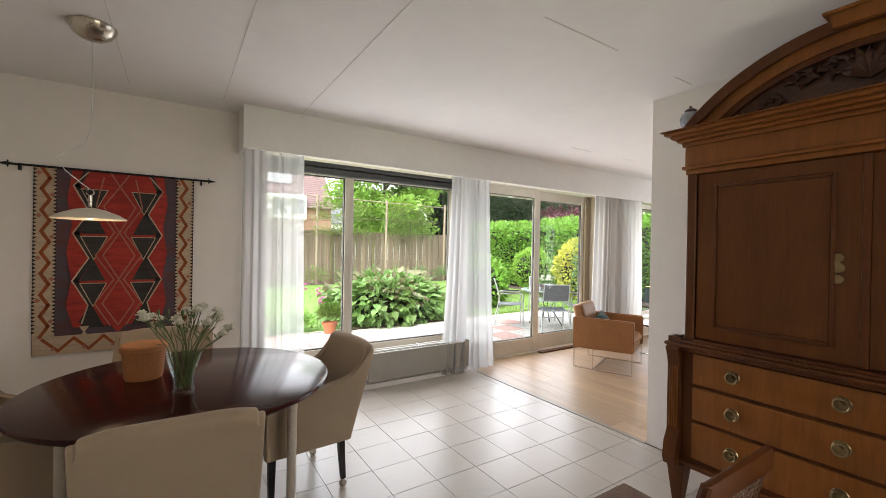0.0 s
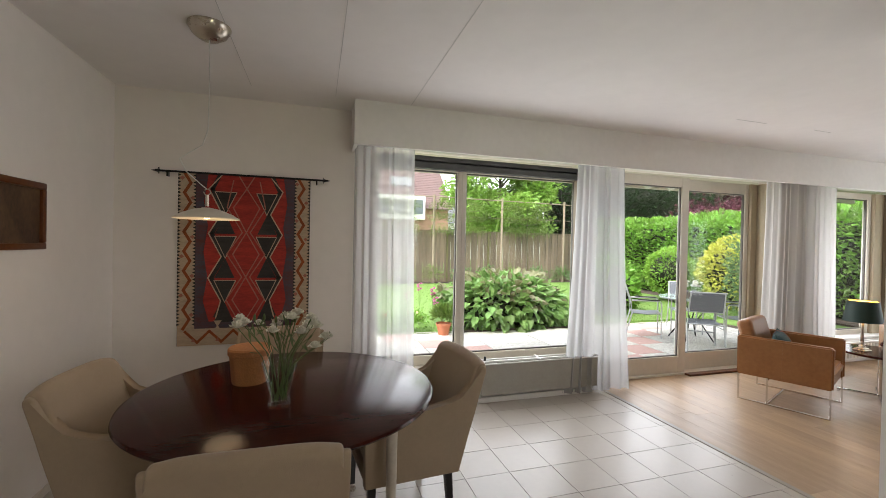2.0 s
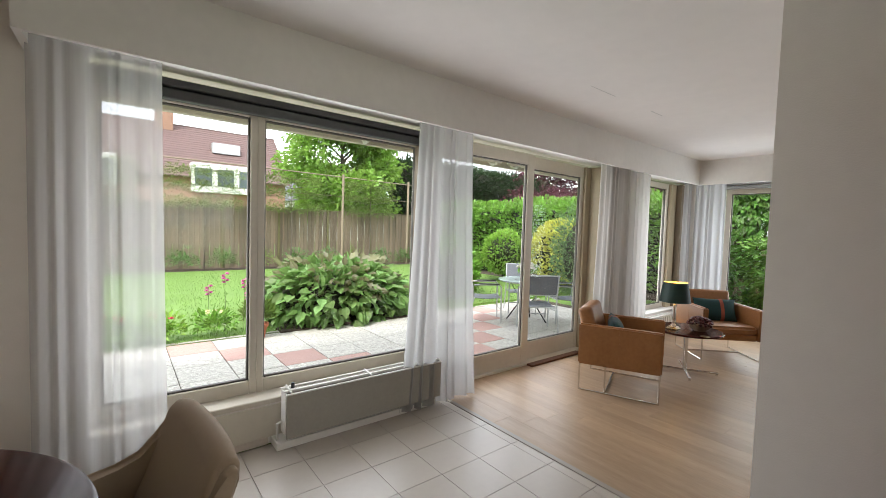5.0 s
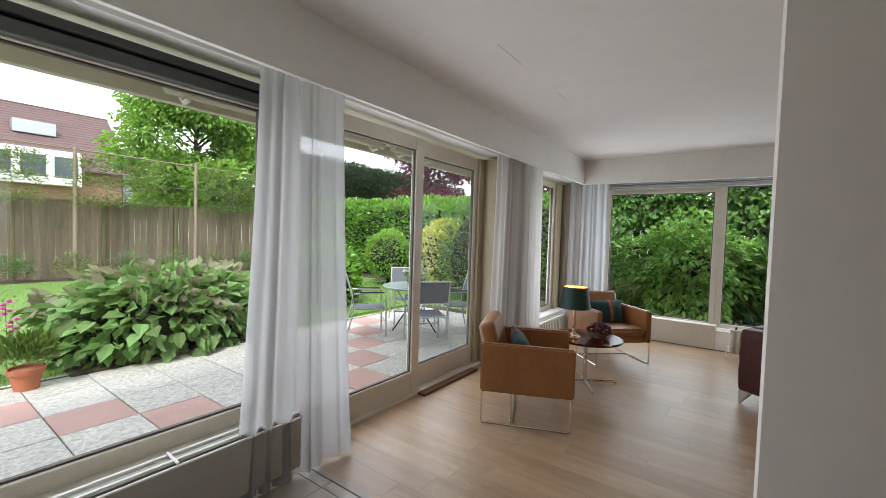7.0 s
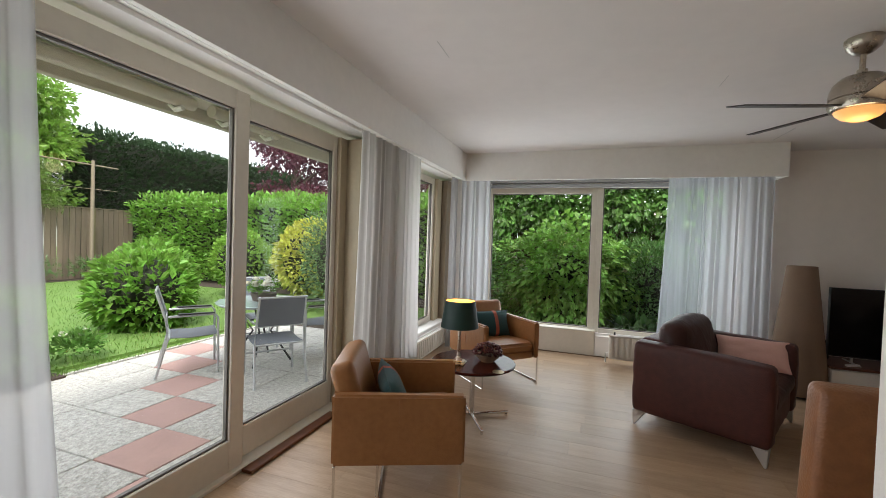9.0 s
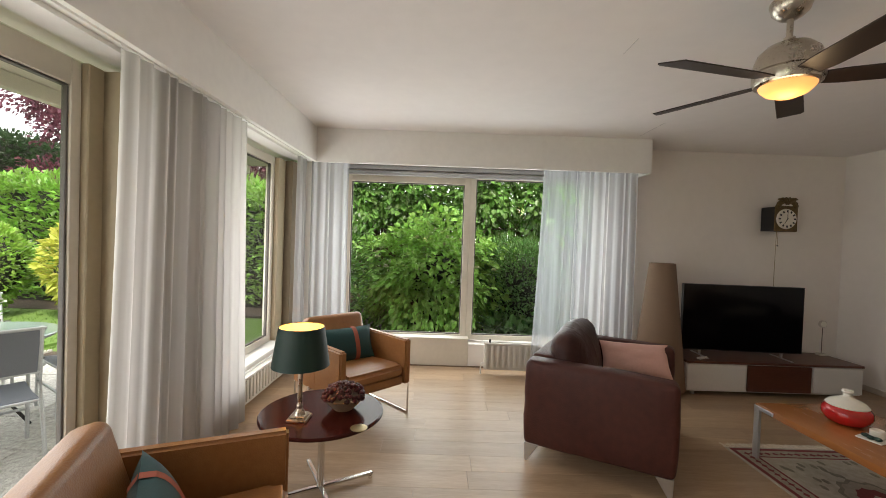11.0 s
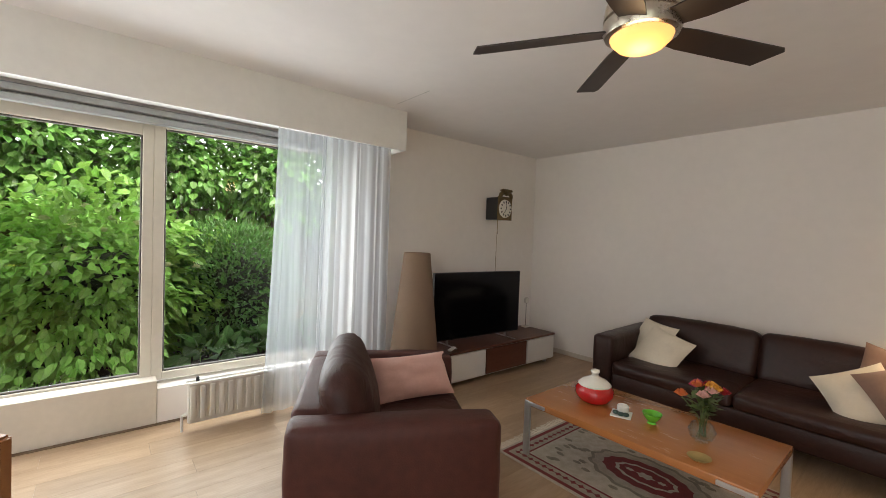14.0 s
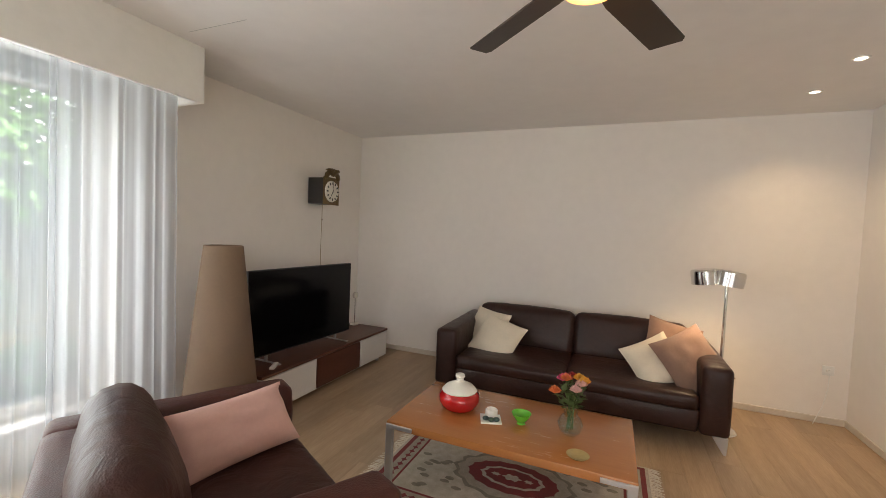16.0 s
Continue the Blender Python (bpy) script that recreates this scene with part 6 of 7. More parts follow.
for y in (-0.22, 0.38):
    d = thing("ceiling_spot", "small round recessed ceiling spot, lit", "spotlight", pose(5.11, y, CEIL), group="ceiling spots")
    bm = bm_new()
    lathe(bm, [(0.028, 0.0), (0.045, 0.0), (0.045, -0.004), (0.040, -0.007), (0.030, -0.005)], 32)
    part("ring", bm, M_TRIMW, d)
    bm = bm_new()
    lathe(bm, [(0.0, -0.002), (0.028, -0.002), (0.028, -0.0005), (0.0, -0.0005)], 24)
    part("lens", bm, M_SPOTGLOW, d)
so = thing("wall_socket", "white wall socket with a cable", "socket", pose(4.67, SOUTH, 0.45))
bm = bm_new()
rbox(bm, -0.04, 0.0, -0.04, 0.04, 0.012, 0.04, 0.004, 2)
part("plate", bm, M_WHITELAC, so)
bm = bm_new()
cyl(bm, (0, 0.012, 0), (0, 0.04, 0), 0.018, n=16)
part("plug", bm, M_WHITELAC, so)
bm = bm_new()
tube(bm, [(0, 0.035, -0.01), (0.005, 0.04, -0.15), (0.03, 0.04, -0.3), (0.07, 0.05, -0.40), (0.10, 0.08, -0.445)], 0.0035, 6)
part("cable", bm, M_CABLE, so)
sw = thing("light_switch", "white light switch on the partition wall", "switch", pose(4.525, -0.15, 0.42))
bm = bm_new()
rbox(bm, 0.0, -0.04, -0.04, 0.012, 0.04, 0.04, 0.004, 2)
part("plate", bm, M_WHITELAC, sw)

fan = thing("ceiling_fan", "ceiling fan with five dark blades and a lit amber glass", "ceiling fan", pose(6.485, 2.315, 0))
bm = bm_new()
lathe(bm, [(0.0, 2.60), (0.078, 2.60), (0.080, 2.585), (0.070, 2.55), (0.045, 2.525), (0.022, 2.515), (0.0, 2.515)][::-1], 36)
part("canopy", bm, M_NICKEL, fan)
bm = bm_new()
cyl(bm, (0, 0, 2.42), (0, 0, 2.53), 0.013, n=14)
cyl(bm, (0, 0, 2.415), (0, 0, 2.435), 0.022, n=14)
part("rod", bm, M_NICKEL, fan)
bm = bm_new()
lathe(bm, [(0.0, 2.41), (0.04, 2.41), (0.085, 2.395), (0.115, 2.365), (0.128, 2.33), (0.132, 2.295), (0.132, 2.285), (0.124, 2.281), (0.124, 2.276), (0.133, 2.272), (0.133, 2.245), (0.125, 2.225), (0.110, 2.22), (0.0, 2.22)], 48)
part("motor", bm, M_NICKEL, fan, "brushed nickel motor housing")
bm = bm_new()
lathe(bm, [(0.0, 2.165), (0.04, 2.168), (0.08, 2.185), (0.102, 2.207), (0.108, 2.221), (0.0, 2.222)], 40)
part("glass", bm, M_FANGLASS, fan, "glowing amber glass bowl")
for q in range(5):
    bm = bm_new()
    prism(bm, [(0.10, -0.045), (0.20, -0.055), (0.625, -0.060), (0.645, -0.045), (0.60, 0.060), (0.20, 0.055), (0.10, 0.04)], "z", -0.003, 0.003)
    bmesh.ops.transform(bm, matrix=pose(0, 0, 2.245, 0, 0, 30.5 + 72 * q) @ pose(0, 0, 0, -12), verts=bm.verts)
    part("blade", bm, M_BLADE, fan, "dark wooden blade")


# ---- garden materials ----
GZ = -0.06
M_LAWN = mat("lawn", (0.150, 0.255, 0.050), 0.9, second=(0.105, 0.190, 0.036), scale=1.6, bump=0.5, bump_scale=60)
M_SOIL = mat("soil", (0.060, 0.042, 0.030), 0.95, var=0.35, scale=8, bump=0.6, bump_scale=30)
M_GRAVELSLAB = mat("exposed_pebble_slab", (0.74, 0.72, 0.67), 0.85, second=(0.30, 0.28, 0.25), scale=30, bump=0.8, bump_scale=55, kind="cells", each=0.06)
M_REDSLAB = mat("red_concrete_slab", (0.47, 0.30, 0.265), 0.85, var=0.10, scale=5, bump=0.15, bump_scale=90, each=0.06)
M_FENCE = mat("weathered_fence_board", (0.215, 0.160, 0.110), 0.85, second=(0.130, 0.100, 0.072), scale=3, stretch=(4, 4, 0.5), bump=0.2, bump_scale=40, each=0.16)
M_FENCEDARK = mat("green_black_board", (0.130, 0.112, 0.050), 0.85, var=0.25, scale=3, stretch=(4, 4, 0.5), each=0.15)
M_POLE = mat("pale_round_pole", (0.24, 0.19, 0.135), 0.8, var=0.15, scale=5, stretch=(3, 3, 0.4))
# Near-black for solid plant cores: the shade between leaves, put in as colour.
M_CORE_SHADE = mat("leaf_gap_shade", (0.018, 0.020, 0.010), 0.95, var=0.5, scale=9, bump=0.8, bump_scale=30)
M_BARK = mat("grey_bark", (0.13, 0.105, 0.080), 0.9, var=0.3, scale=8, bump=0.5, bump_scale=25)
M_ROOF = mat("brown_roof_tile", (0.120, 0.075, 0.070), 0.8, var=0.2, scale=2, each=0.14)
M_ROOFGREY = mat("grey_roof", (0.13, 0.135, 0.14), 0.8, var=0.12, scale=0.8)
M_BRICK = mat("house_brick", (0.30, 0.17, 0.12), 0.9, var=0.2, scale=3)
M_EAVE = mat("cream_eave_board", (0.56, 0.52, 0.42), 0.6, var=0.05, scale=2)
M_FARGLASS = mat("far_window", (0.10, 0.12, 0.13), 0.1, var=0.1)
M_TEXTILENE = mat("grey_mesh_cloth", (0.13, 0.14, 0.16), 0.7, var=0.1, bump=0.2, bump_scale=300)
M_GALU = mat("garden_aluminium", (0.50, 0.51, 0.52), 0.4, 0.7, var=0.06)
M_GLASSTOP = mat("frosted_glass_top", (0.42, 0.52, 0.50), 0.15, var=0.04, coat=0.3)
M_POT = mat("terracotta", (0.42, 0.145, 0.070), 0.8, var=0.12, scale=6)
L_BUSH = leaf_mat("knotweed_leaf", (0.165, 0.275, 0.085), 0.5)
L_BUSHTIP = leaf_mat("bronze_leaf", (0.190, 0.185, 0.10), 0.5)
L_HEDGE = leaf_mat("laurel_leaf", (0.155, 0.295, 0.045), 0.4, 0.6)
L_BALL = leaf_mat("clipped_leaf", (0.21, 0.36, 0.055), 0.45, 0.35)
L_YELLOW = leaf_mat("variegated_leaf", (0.44, 0.45, 0.085), 0.45, 0.35)
L_DARK = leaf_mat("conifer_leaf", (0.026, 0.055, 0.018), 0.6, 0.4)
L_PURPLE = leaf_mat("purple_leaf", (0.120, 0.036, 0.058), 0.5, 0.5)
L_TREE = leaf_mat("chestnut_leaf", (0.20, 0.33, 0.055), 0.45, 0.4)
L_LIME = leaf_mat("lime_leaf", (0.120, 0.240, 0.050), 0.4, 0.6)
L_HYDR = leaf_mat("hydrangea_leaf", (0.225, 0.395, 0.085), 0.42, 0.45)
L_GLOSS = leaf_mat("dark_shrub_leaf", (0.105, 0.21, 0.060), 0.3, 0.45)
L_HOSTA = leaf_mat("hosta_leaf", (0.120, 0.230, 0.080), 0.4, 0.3)
L_GRASSY = leaf_mat("grassy_leaf", (0.120, 0.190, 0.035), 0.5, 0.35)
L_THIN = leaf_mat("espalier_leaf", (0.150, 0.200, 0.055), 0.5, 0.4)


def leaves(name, spots, size, m, parent, seed, wide=0.55, fold=0.18, droop=0.35, up=0.5, six=False):
    """Many small folded leaves, one at each spot, as one mesh. spots: points with the way outwards."""
    rnd = np.random.default_rng(seed)
    spots = np.asarray(spots, float)
    n = len(spots)
    out = spots[:, 3:6] + rnd.normal(0, 0.45, (n, 3))
    out[:, 2] += up - droop
    out /= np.linalg.norm(out, axis=1)[:, None] + 1e-9
    side = np.cross(out, rnd.normal(0, 0.5, (n, 3)) + np.array([0, 0, 1.0]))
    side /= np.linalg.norm(side, axis=1)[:, None] + 1e-9
    nor = np.cross(side, out)
    s = (size * rnd.uniform(0.65, 1.25, n))[:, None]
    p = spots[:, :3]
    if six:
        shape = ((0, 0, 0), (0.22, wide * 0.74, 0.09), (0.60, wide * 0.84, 0.08), (1.0, 0, -0.12), (0.60, -wide * 0.84, 0.08), (0.22, -wide * 0.74, 0.09), (0.45, 0, -0.04))
        tris = ((0, 6, 1), (1, 6, 2), (2, 6, 3), (3, 6, 4), (4, 6, 5), (5, 6, 0))
    else:
        shape = ((0, 0, 0), (0.5, wide, fold), (1.0, 0, 0), (0.5, -wide, fold))
        tris = ((0, 2, 1), (0, 3, 2))
    k = len(shape)
    v = np.stack([p + s * (a * out + b / 2 * side + c * nor) for a, b, c in shape], 1).reshape(-1, 3)
    f = np.array(tris)
    faces = (f[None] + (np.arange(n) * k)[:, None, None]).reshape(-1, 3)
    me = bpy.data.meshes.new(name)
    me.from_pydata(v.tolist(), [], faces.tolist())
    me.materials.append(m)
    ob = new(name, me)
    ob.parent = parent
    ob["kind"] = "stuff"
    return ob


def ball_spots(c, r, n, seed, squash=1.0, depth=0.25, lumps=0.12, low=-0.7):
    """Spots near the surface of a lumpy crown."""
    rnd = np.random.default_rng(seed)
    d = rnd.normal(0, 1, (n * 2, 3))
    d /= np.linalg.norm(d, axis=1)[:, None]
    d = d[d[:, 2] > low][:n]
    ph = rnd.uniform(0, 6, 6)
    lump = 1 + lumps * (np.sin(5 * d[:, 0] + ph[0]) * np.sin(4 * d[:, 1] + ph[1]) + np.sin(7 * d[:, 2] + ph[2]) * np.sin(6 * d[:, 0] + ph[3]))
    rr = np.atleast_1d(r) if np.ndim(r) else np.array([r, r, r * squash])
    k = (1 - depth * rnd.random(len(d)) ** 1.5) * lump
    return np.hstack([np.asarray(c) + d * rr * k[:, None], d])


def slab_spots(x0, y0, z0, x1, y1, z1, n, seed, faces, rough=0.10):
    """Spots on chosen faces of a clipped hedge. faces: letters of -x, +x, -y, +y, +z as w e s n t."""
    rnd = np.random.default_rng(seed)
    area = {"w": (y1 - y0) * (z1 - z0), "e": (y1 - y0) * (z1 - z0), "s": (x1 - x0) * (z1 - z0), "n": (x1 - x0) * (z1 - z0), "t": (x1 - x0) * (y1 - y0)}
    tot = sum(area[q] for q in faces)
    out = []
    for q in faces:
        k = int(n * area[q] / tot)
        u, v = rnd.random(k), rnd.random(k)
        w = rough * (rnd.random(k) - 0.35) * 2 + rough * 0.8 * np.sin(u * 21 + seed) * np.sin(v * 9 + seed)
        if q in "we":
            s = -1 if q == "w" else 1
            a = np.stack([(x0 if s < 0 else x1) + s * w, y0 + u * (y1 - y0), z0 + v * (z1 - z0), np.full(k, s), np.zeros(k), np.full(k, 0.2)], 1)
        elif q in "sn":
            s = -1 if q == "s" else 1
            a = np.stack([x0 + u * (x1 - x0), (y0 if s < 0 else y1) + s * w, z0 + v * (z1 - z0), np.zeros(k), np.full(k, s), np.full(k, 0.2)], 1)
        else:
            a = np.stack([x0 + u * (x1 - x0), y0 + v * (y1 - y0), z1 + w, np.zeros(k), np.zeros(k), np.ones(k)], 1)
        out.append(a)
    return np.vstack(out)


# ---- ground ----
bm = bm_new()
box(bm, -300, -300, -0.60, 300, 5.8, -0.30)
box(bm, -300, 5.8, -0.60, 300, 300, GZ - 0.03)
structure("ground", bm, M_LAWN, "green lawn and ground round the house", "ground")
bm = bm_new()
box(bm, -12, 8.62, GZ - 0.03, 6.4, 17.2, GZ + 0.005)
box(bm, 6.4, 8.9, GZ - 0.03, 12.2, 17.2, GZ + 0.0052)
structure("lawn", bm, M_LAWN, "short mown green lawn", "lawn")
bm = bm_new()
box(bm, -12, 17.2, GZ - 0.03, 13.4, 18.3, GZ + 0.01)
box(bm, 12.2, 5.9, GZ - 0.03, 14.0, 17.2, GZ + 0.011)
box(bm, 9.9, -3, GZ - 0.5, 14, 5.9, GZ + 0.012)
box(bm, 3.9, 8.55, GZ - 0.03, 6.35, 10.2, GZ + 0.02)
structure("flower_bed", bm, M_SOIL, "dark soil of the planting beds", "soil")
rnd = np.random.default_rng(5)
gx = rnd.uniform(-2, 12, 22000)
gy = 8.62 + 8.5 * rnd.random(22000) ** 1.5
blades = np.stack([gx, gy, np.full(22000, GZ + 0.004), rnd.normal(0, .3, 22000), rnd.normal(0, .3, 22000), np.ones(22000)], 1)
leaves("grass", blades, 0.045, leaf_mat("grass_blade", (0.150, 0.255, 0.050), 0.6, 0.35), None, 7, wide=0.16, up=0.9, droop=0)["label"] = "mown grass blades"
bpy.data.objects["grass"]["category"] = "grass"

# terrace slabs are laid at the end of the file
bm = bm_new()
box(bm, -4, 5.82, GZ - 0.05, 9.7, 8.62, GZ - 0.012)
TERRACE = structure("terrace", bm, M_SOIL, "terrace of pebbled concrete slabs with red ones between", "terrace")
bm = bm_new()
box(bm, -4, 8.62, GZ - 0.05, 9.7, 8.67, GZ + 0.012)
structure("kerb", bm, M_GRAVELSLAB, "low concrete edging between terrace and lawn", "kerb")

# ---- eave with awning ----
bm = bm_new()
rbox(bm, -0.5, 5.82, 2.42, 10.4, 6.62, 2.46, 0.004, 1)
structure("eave_soffit", bm, M_EAVE, "cream wooden soffit under the eave", "soffit")
bm = bm_new()
rbox(bm, -0.5, 6.56, 2.315, 10.4, 6.62, 2.42, 0.006, 1)
structure("eave_fascia", bm, M_EAVE, "cream wooden fascia board of the eave", "fascia")
bm = bm_new()
rbox(bm, -0.6, 5.82, 2.46, 10.5, 6.75, 2.80, 0.01, 1)
rbox(bm, 9.72, -1.1, 2.46, 9.86, 5.82, 2.80, 0.01, 1)
structure("roof_edge", bm, M_EAVE, "cream roof edge above the windows", "roof edge")
for x0, x1 in ((3.9, 5.9), (6.05, 6.75)):
    aw = thing("awning", "rolled cream awning tube on white brackets under the eave", "awning", pose(0, 0, 0), group="awnings")
    bm = bm_new()
    cyl(bm, (x0, 6.36, 2.36), (x1, 6.36, 2.36), 0.045, n=20)
    part("roller", bm, M_EAVE, aw)
    for x in (x0 + 0.12, x1 - 0.12):
        bm = bm_new()
        tube(bm, [(x, 6.36, 2.43), (x, 6.42, 2.40), (x, 6.43, 2.33), (x, 6.38, 2.29), (x, 6.31, 2.30)], 0.018, 8)
        part("bracket", bm, M_TRIMW, aw)

# ---- fences ----
def fence(name, label, x0, y0, x1, y1, z0, z1, board, m, cap=True):
    """A close-boarded fence: every board a part, over rails."""
    f = thing(name, label, "fence", pose(x0, y0, 0, 0, 0, math.degrees(math.atan2(y1 - y0, x1 - x0))), kind="structure")
    ln = math.hypot(x1 - x0, y1 - y0)
    me = bpy.data.meshes.new("board")
    b = bm_new()
    rbox(b, -board * 0.47, -0.011, z0, board * 0.47, 0.011, z1, 0.004, 1)
    b.to_mesh(me)
    b.free()
    me.materials.append(m)
    n = int(ln / board)
    r = random.Random(n)
    for q in range(n):
        ob = new("board", me)
        ob.parent = f
        ob.location = ((q + 0.5) * board, 0.014 * (q % 2) + r.uniform(-.003, .003), r.uniform(-.006, .006))
    b = bm_new()
    for z in (z0 + 0.3, z1 - 0.3):
        box(b, 0, 0.03, z, ln, 0.07, z + 0.07)
    if cap:
        box(b, 0, -0.03, z1 + 0.008, ln, 0.045, z1 + 0.035)
    part("rail", b, m, f)
    for q in range(int(ln / 1.8) + 1):
        b = bm_new()
        box(b, q * 1.8 - 0.035, -0.05, z0 - 0.1, q * 1.8 + 0.035, -0.013, z1 + 0.02)
        part("post", b, M_FENCEDARK, f, "darker fence post")
    return f


fence("fence_garden", "weathered brown close-boarded garden fence", -6, 18.2, 13.2, 17.7, GZ, 2.02, 0.145, M_FENCE)
fence("fence_side", "dark green-brown boarded fence behind the shrubs", 12.4, -2.5, 12.4, 6.4, GZ, 1.95, 0.15, M_FENCEDARK)

# poles with wire and thin espaliers before the fence
for x in (0.0, 2.95, 5.9, 8.84, 11.8):
    p = thing("support_pole", "pale round wooden pole before the fence", "pole", pose(x, 17.45, GZ), group="espalier poles")
    bm = bm_new()
    cyl(bm, (0, 0, 0), (0, 0, 3.5), 0.055, 0.045, 12)
    part("pole", bm, M_POLE, p)
bm = bm_new()
tube(bm, [(-1, 17.45, 3.36), (5.9, 17.45, 3.36), (12.5, 17.45, 3.30)], 0.022, 6)
tube(bm, [(-1, 17.45, 2.6), (5.9, 17.45, 2.6), (12.5, 17.45, 2.6)], 0.008, 5)
structure("support_rail", bm, M_POLE, "thin rails between the poles", "rail")
for k, x in enumerate((1.5, 4.2, 6.9, 10.0)):
    e = thing("espalier", "thin young tree trained above the fence", "tree", pose(x, 17.45, GZ), group="espaliers")
    bm = bm_new()
    tube(bm, [(0, 0, 0), (0.03, 0, 1.4), (0, 0, 3.2)], [0.03, 0.025, 0.01], 7)
    for z in (2.0, 2.4, 2.8, 3.1):
        for s in (-1, 1):
            tube(bm, [(0, 0, z), (s * 0.5, 0.02, z + 0.1), (s * 1.1, 0.0, z + 0.12)], [0.012, 0.008, 0.003], 5)
    part("trunk", bm, M_BARK, e)
    sp = np.vstack([ball_spots((r2 * 0.55, 0, z), (0.5, 0.18, 0.25), 300, 31 * k + q, depth=0.9) for q, (r2, z) in enumerate((a, b) for a in (-1.3, 0, 1.3) for b in (2.1, 2.6, 3.05))])
    leaves("crown", sp, 0.075, L_THIN, e, 60 + k)
for k in range(12):
    b = thing("border_plant", "low leafy border plant before the fence", "plant", pose(-1 + k * 1.15, 17.35, GZ), group="border plants")
    leaves("foliage", ball_spots((0, 0, 0.28), (0.5, 0.25, 0.42), 260, 300 + k, depth=0.8, low=-0.4), 0.09, L_GLOSS if k % 3 else L_THIN, b, 320 + k)

# ---- hedges and clipped bushes ----
h = thing("laurel_hedge", "tall clipped green laurel hedge", "hedge", pose(0, 0, 0))
# A solid box stands in for the dark depth behind the hedge leaves.
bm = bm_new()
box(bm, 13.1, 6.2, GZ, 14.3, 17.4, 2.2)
part("inner_twigs", bm, M_CORE_SHADE, h)
sp = slab_spots(13.05, 6.1, 0.0, 14.3, 17.4, 2.30, 15000, 3, "wt", 0.17)
leaves("foliage", sp, 0.155, L_HEDGE, h, 4, wide=0.55)
h = thing("conifer_hedge", "high dark conifer hedge behind the garden", "hedge", pose(0, 0, 0))
bm = bm_new()
box(bm, 13.4, 20.2, GZ, 26, 21.8, 4.7)
part("inner_twigs", bm, M_CORE_SHADE, h)
leaves("foliage", slab_spots(13.2, 20, 1.5, 26, 22, 4.8, 11000, 5, "swt", 0.16), 0.20, L_DARK, h, 6, wide=0.4)


def clipped(label, c, r, n, m, size, seed, squash=1.0):
    b = thing("clipped_bush", label, "bush", pose(c[0], c[1], GZ))
    bm = bm_new()
    # Solid dark ball: painted shade that shows through the leaf gaps.
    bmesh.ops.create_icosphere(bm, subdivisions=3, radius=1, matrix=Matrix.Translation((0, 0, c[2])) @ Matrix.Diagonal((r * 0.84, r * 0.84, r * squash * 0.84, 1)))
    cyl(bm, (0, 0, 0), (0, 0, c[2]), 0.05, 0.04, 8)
    part("inner_twigs", bm, M_CORE_SHADE, b)
    leaves("foliage", ball_spots((0, 0, c[2]), r, n, seed, squash, 0.16, 0.05, -0.95), size, m, b, seed + 1)


clipped("round clipped light green bush on the lawn edge", (11.4, 11.4, 0.86), 0.62, 2600, L_BALL, 0.10, 41, 1.1)
clipped("large rounded yellow-green variegated bush", (12.0, 9.7, 0.95), 0.92, 3000, L_YELLOW, 0.14, 43, 1.0)
clipped("loose green shrub at the terrace edge", (8.2, 10.1, 0.55), 0.68, 1700, L_HEDGE, 0.15, 45, 0.9)
clipped("loose green shrub beside the lawn", (9.4, 11.6, 0.6), 0.7, 1500, L_HEDGE, 0.15, 47, 0.95)

# the big-leaved bush before the window
b = thing("leafy_bush", "wide bush with large green and bronze leaves", "bush", pose(5.05, 9.35, GZ))
rnd = random.Random(12)
bm = bm_new()
for k in range(40):
    a = rnd.uniform(0, 6.28)
    tube(bm, [(0.2 * math.cos(a), 0.2 * math.sin(a), 0), (0.6 * math.cos(a) * rnd.random(), 0.5 * math.sin(a) * rnd.random(), 0.4), (1.0 * math.cos(a) * rnd.random(), 0.75 * math.sin(a), rnd.uniform(0.5, 0.95))], [0.010, 0.008, 0.004], 5)
part("stems", bm, M_STEM, b)
bm = bm_new()
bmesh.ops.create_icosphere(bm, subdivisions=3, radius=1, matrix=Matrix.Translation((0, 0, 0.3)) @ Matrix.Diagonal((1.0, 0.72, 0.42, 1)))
part("inner_twigs", bm, M_CORE_SHADE, b)
leaves("foliage", ball_spots((0, 0, 0.30), (1.28, 0.95, 0.62), 1700, 51, depth=0.35, lumps=0.10, low=-0.55), 0.205, L_BUSH, b, 52, wide=0.72, droop=0.75, up=0.35, six=True)
leaves("bronze_foliage", ball_spots((0, 0, 0.36), (1.2, 0.88, 0.64), 300, 53, depth=0.15, lumps=0.10, low=0.1), 0.17, L_BUSHTIP, b, 54, wide=0.7, droop=0.6, up=0.4, six=True)

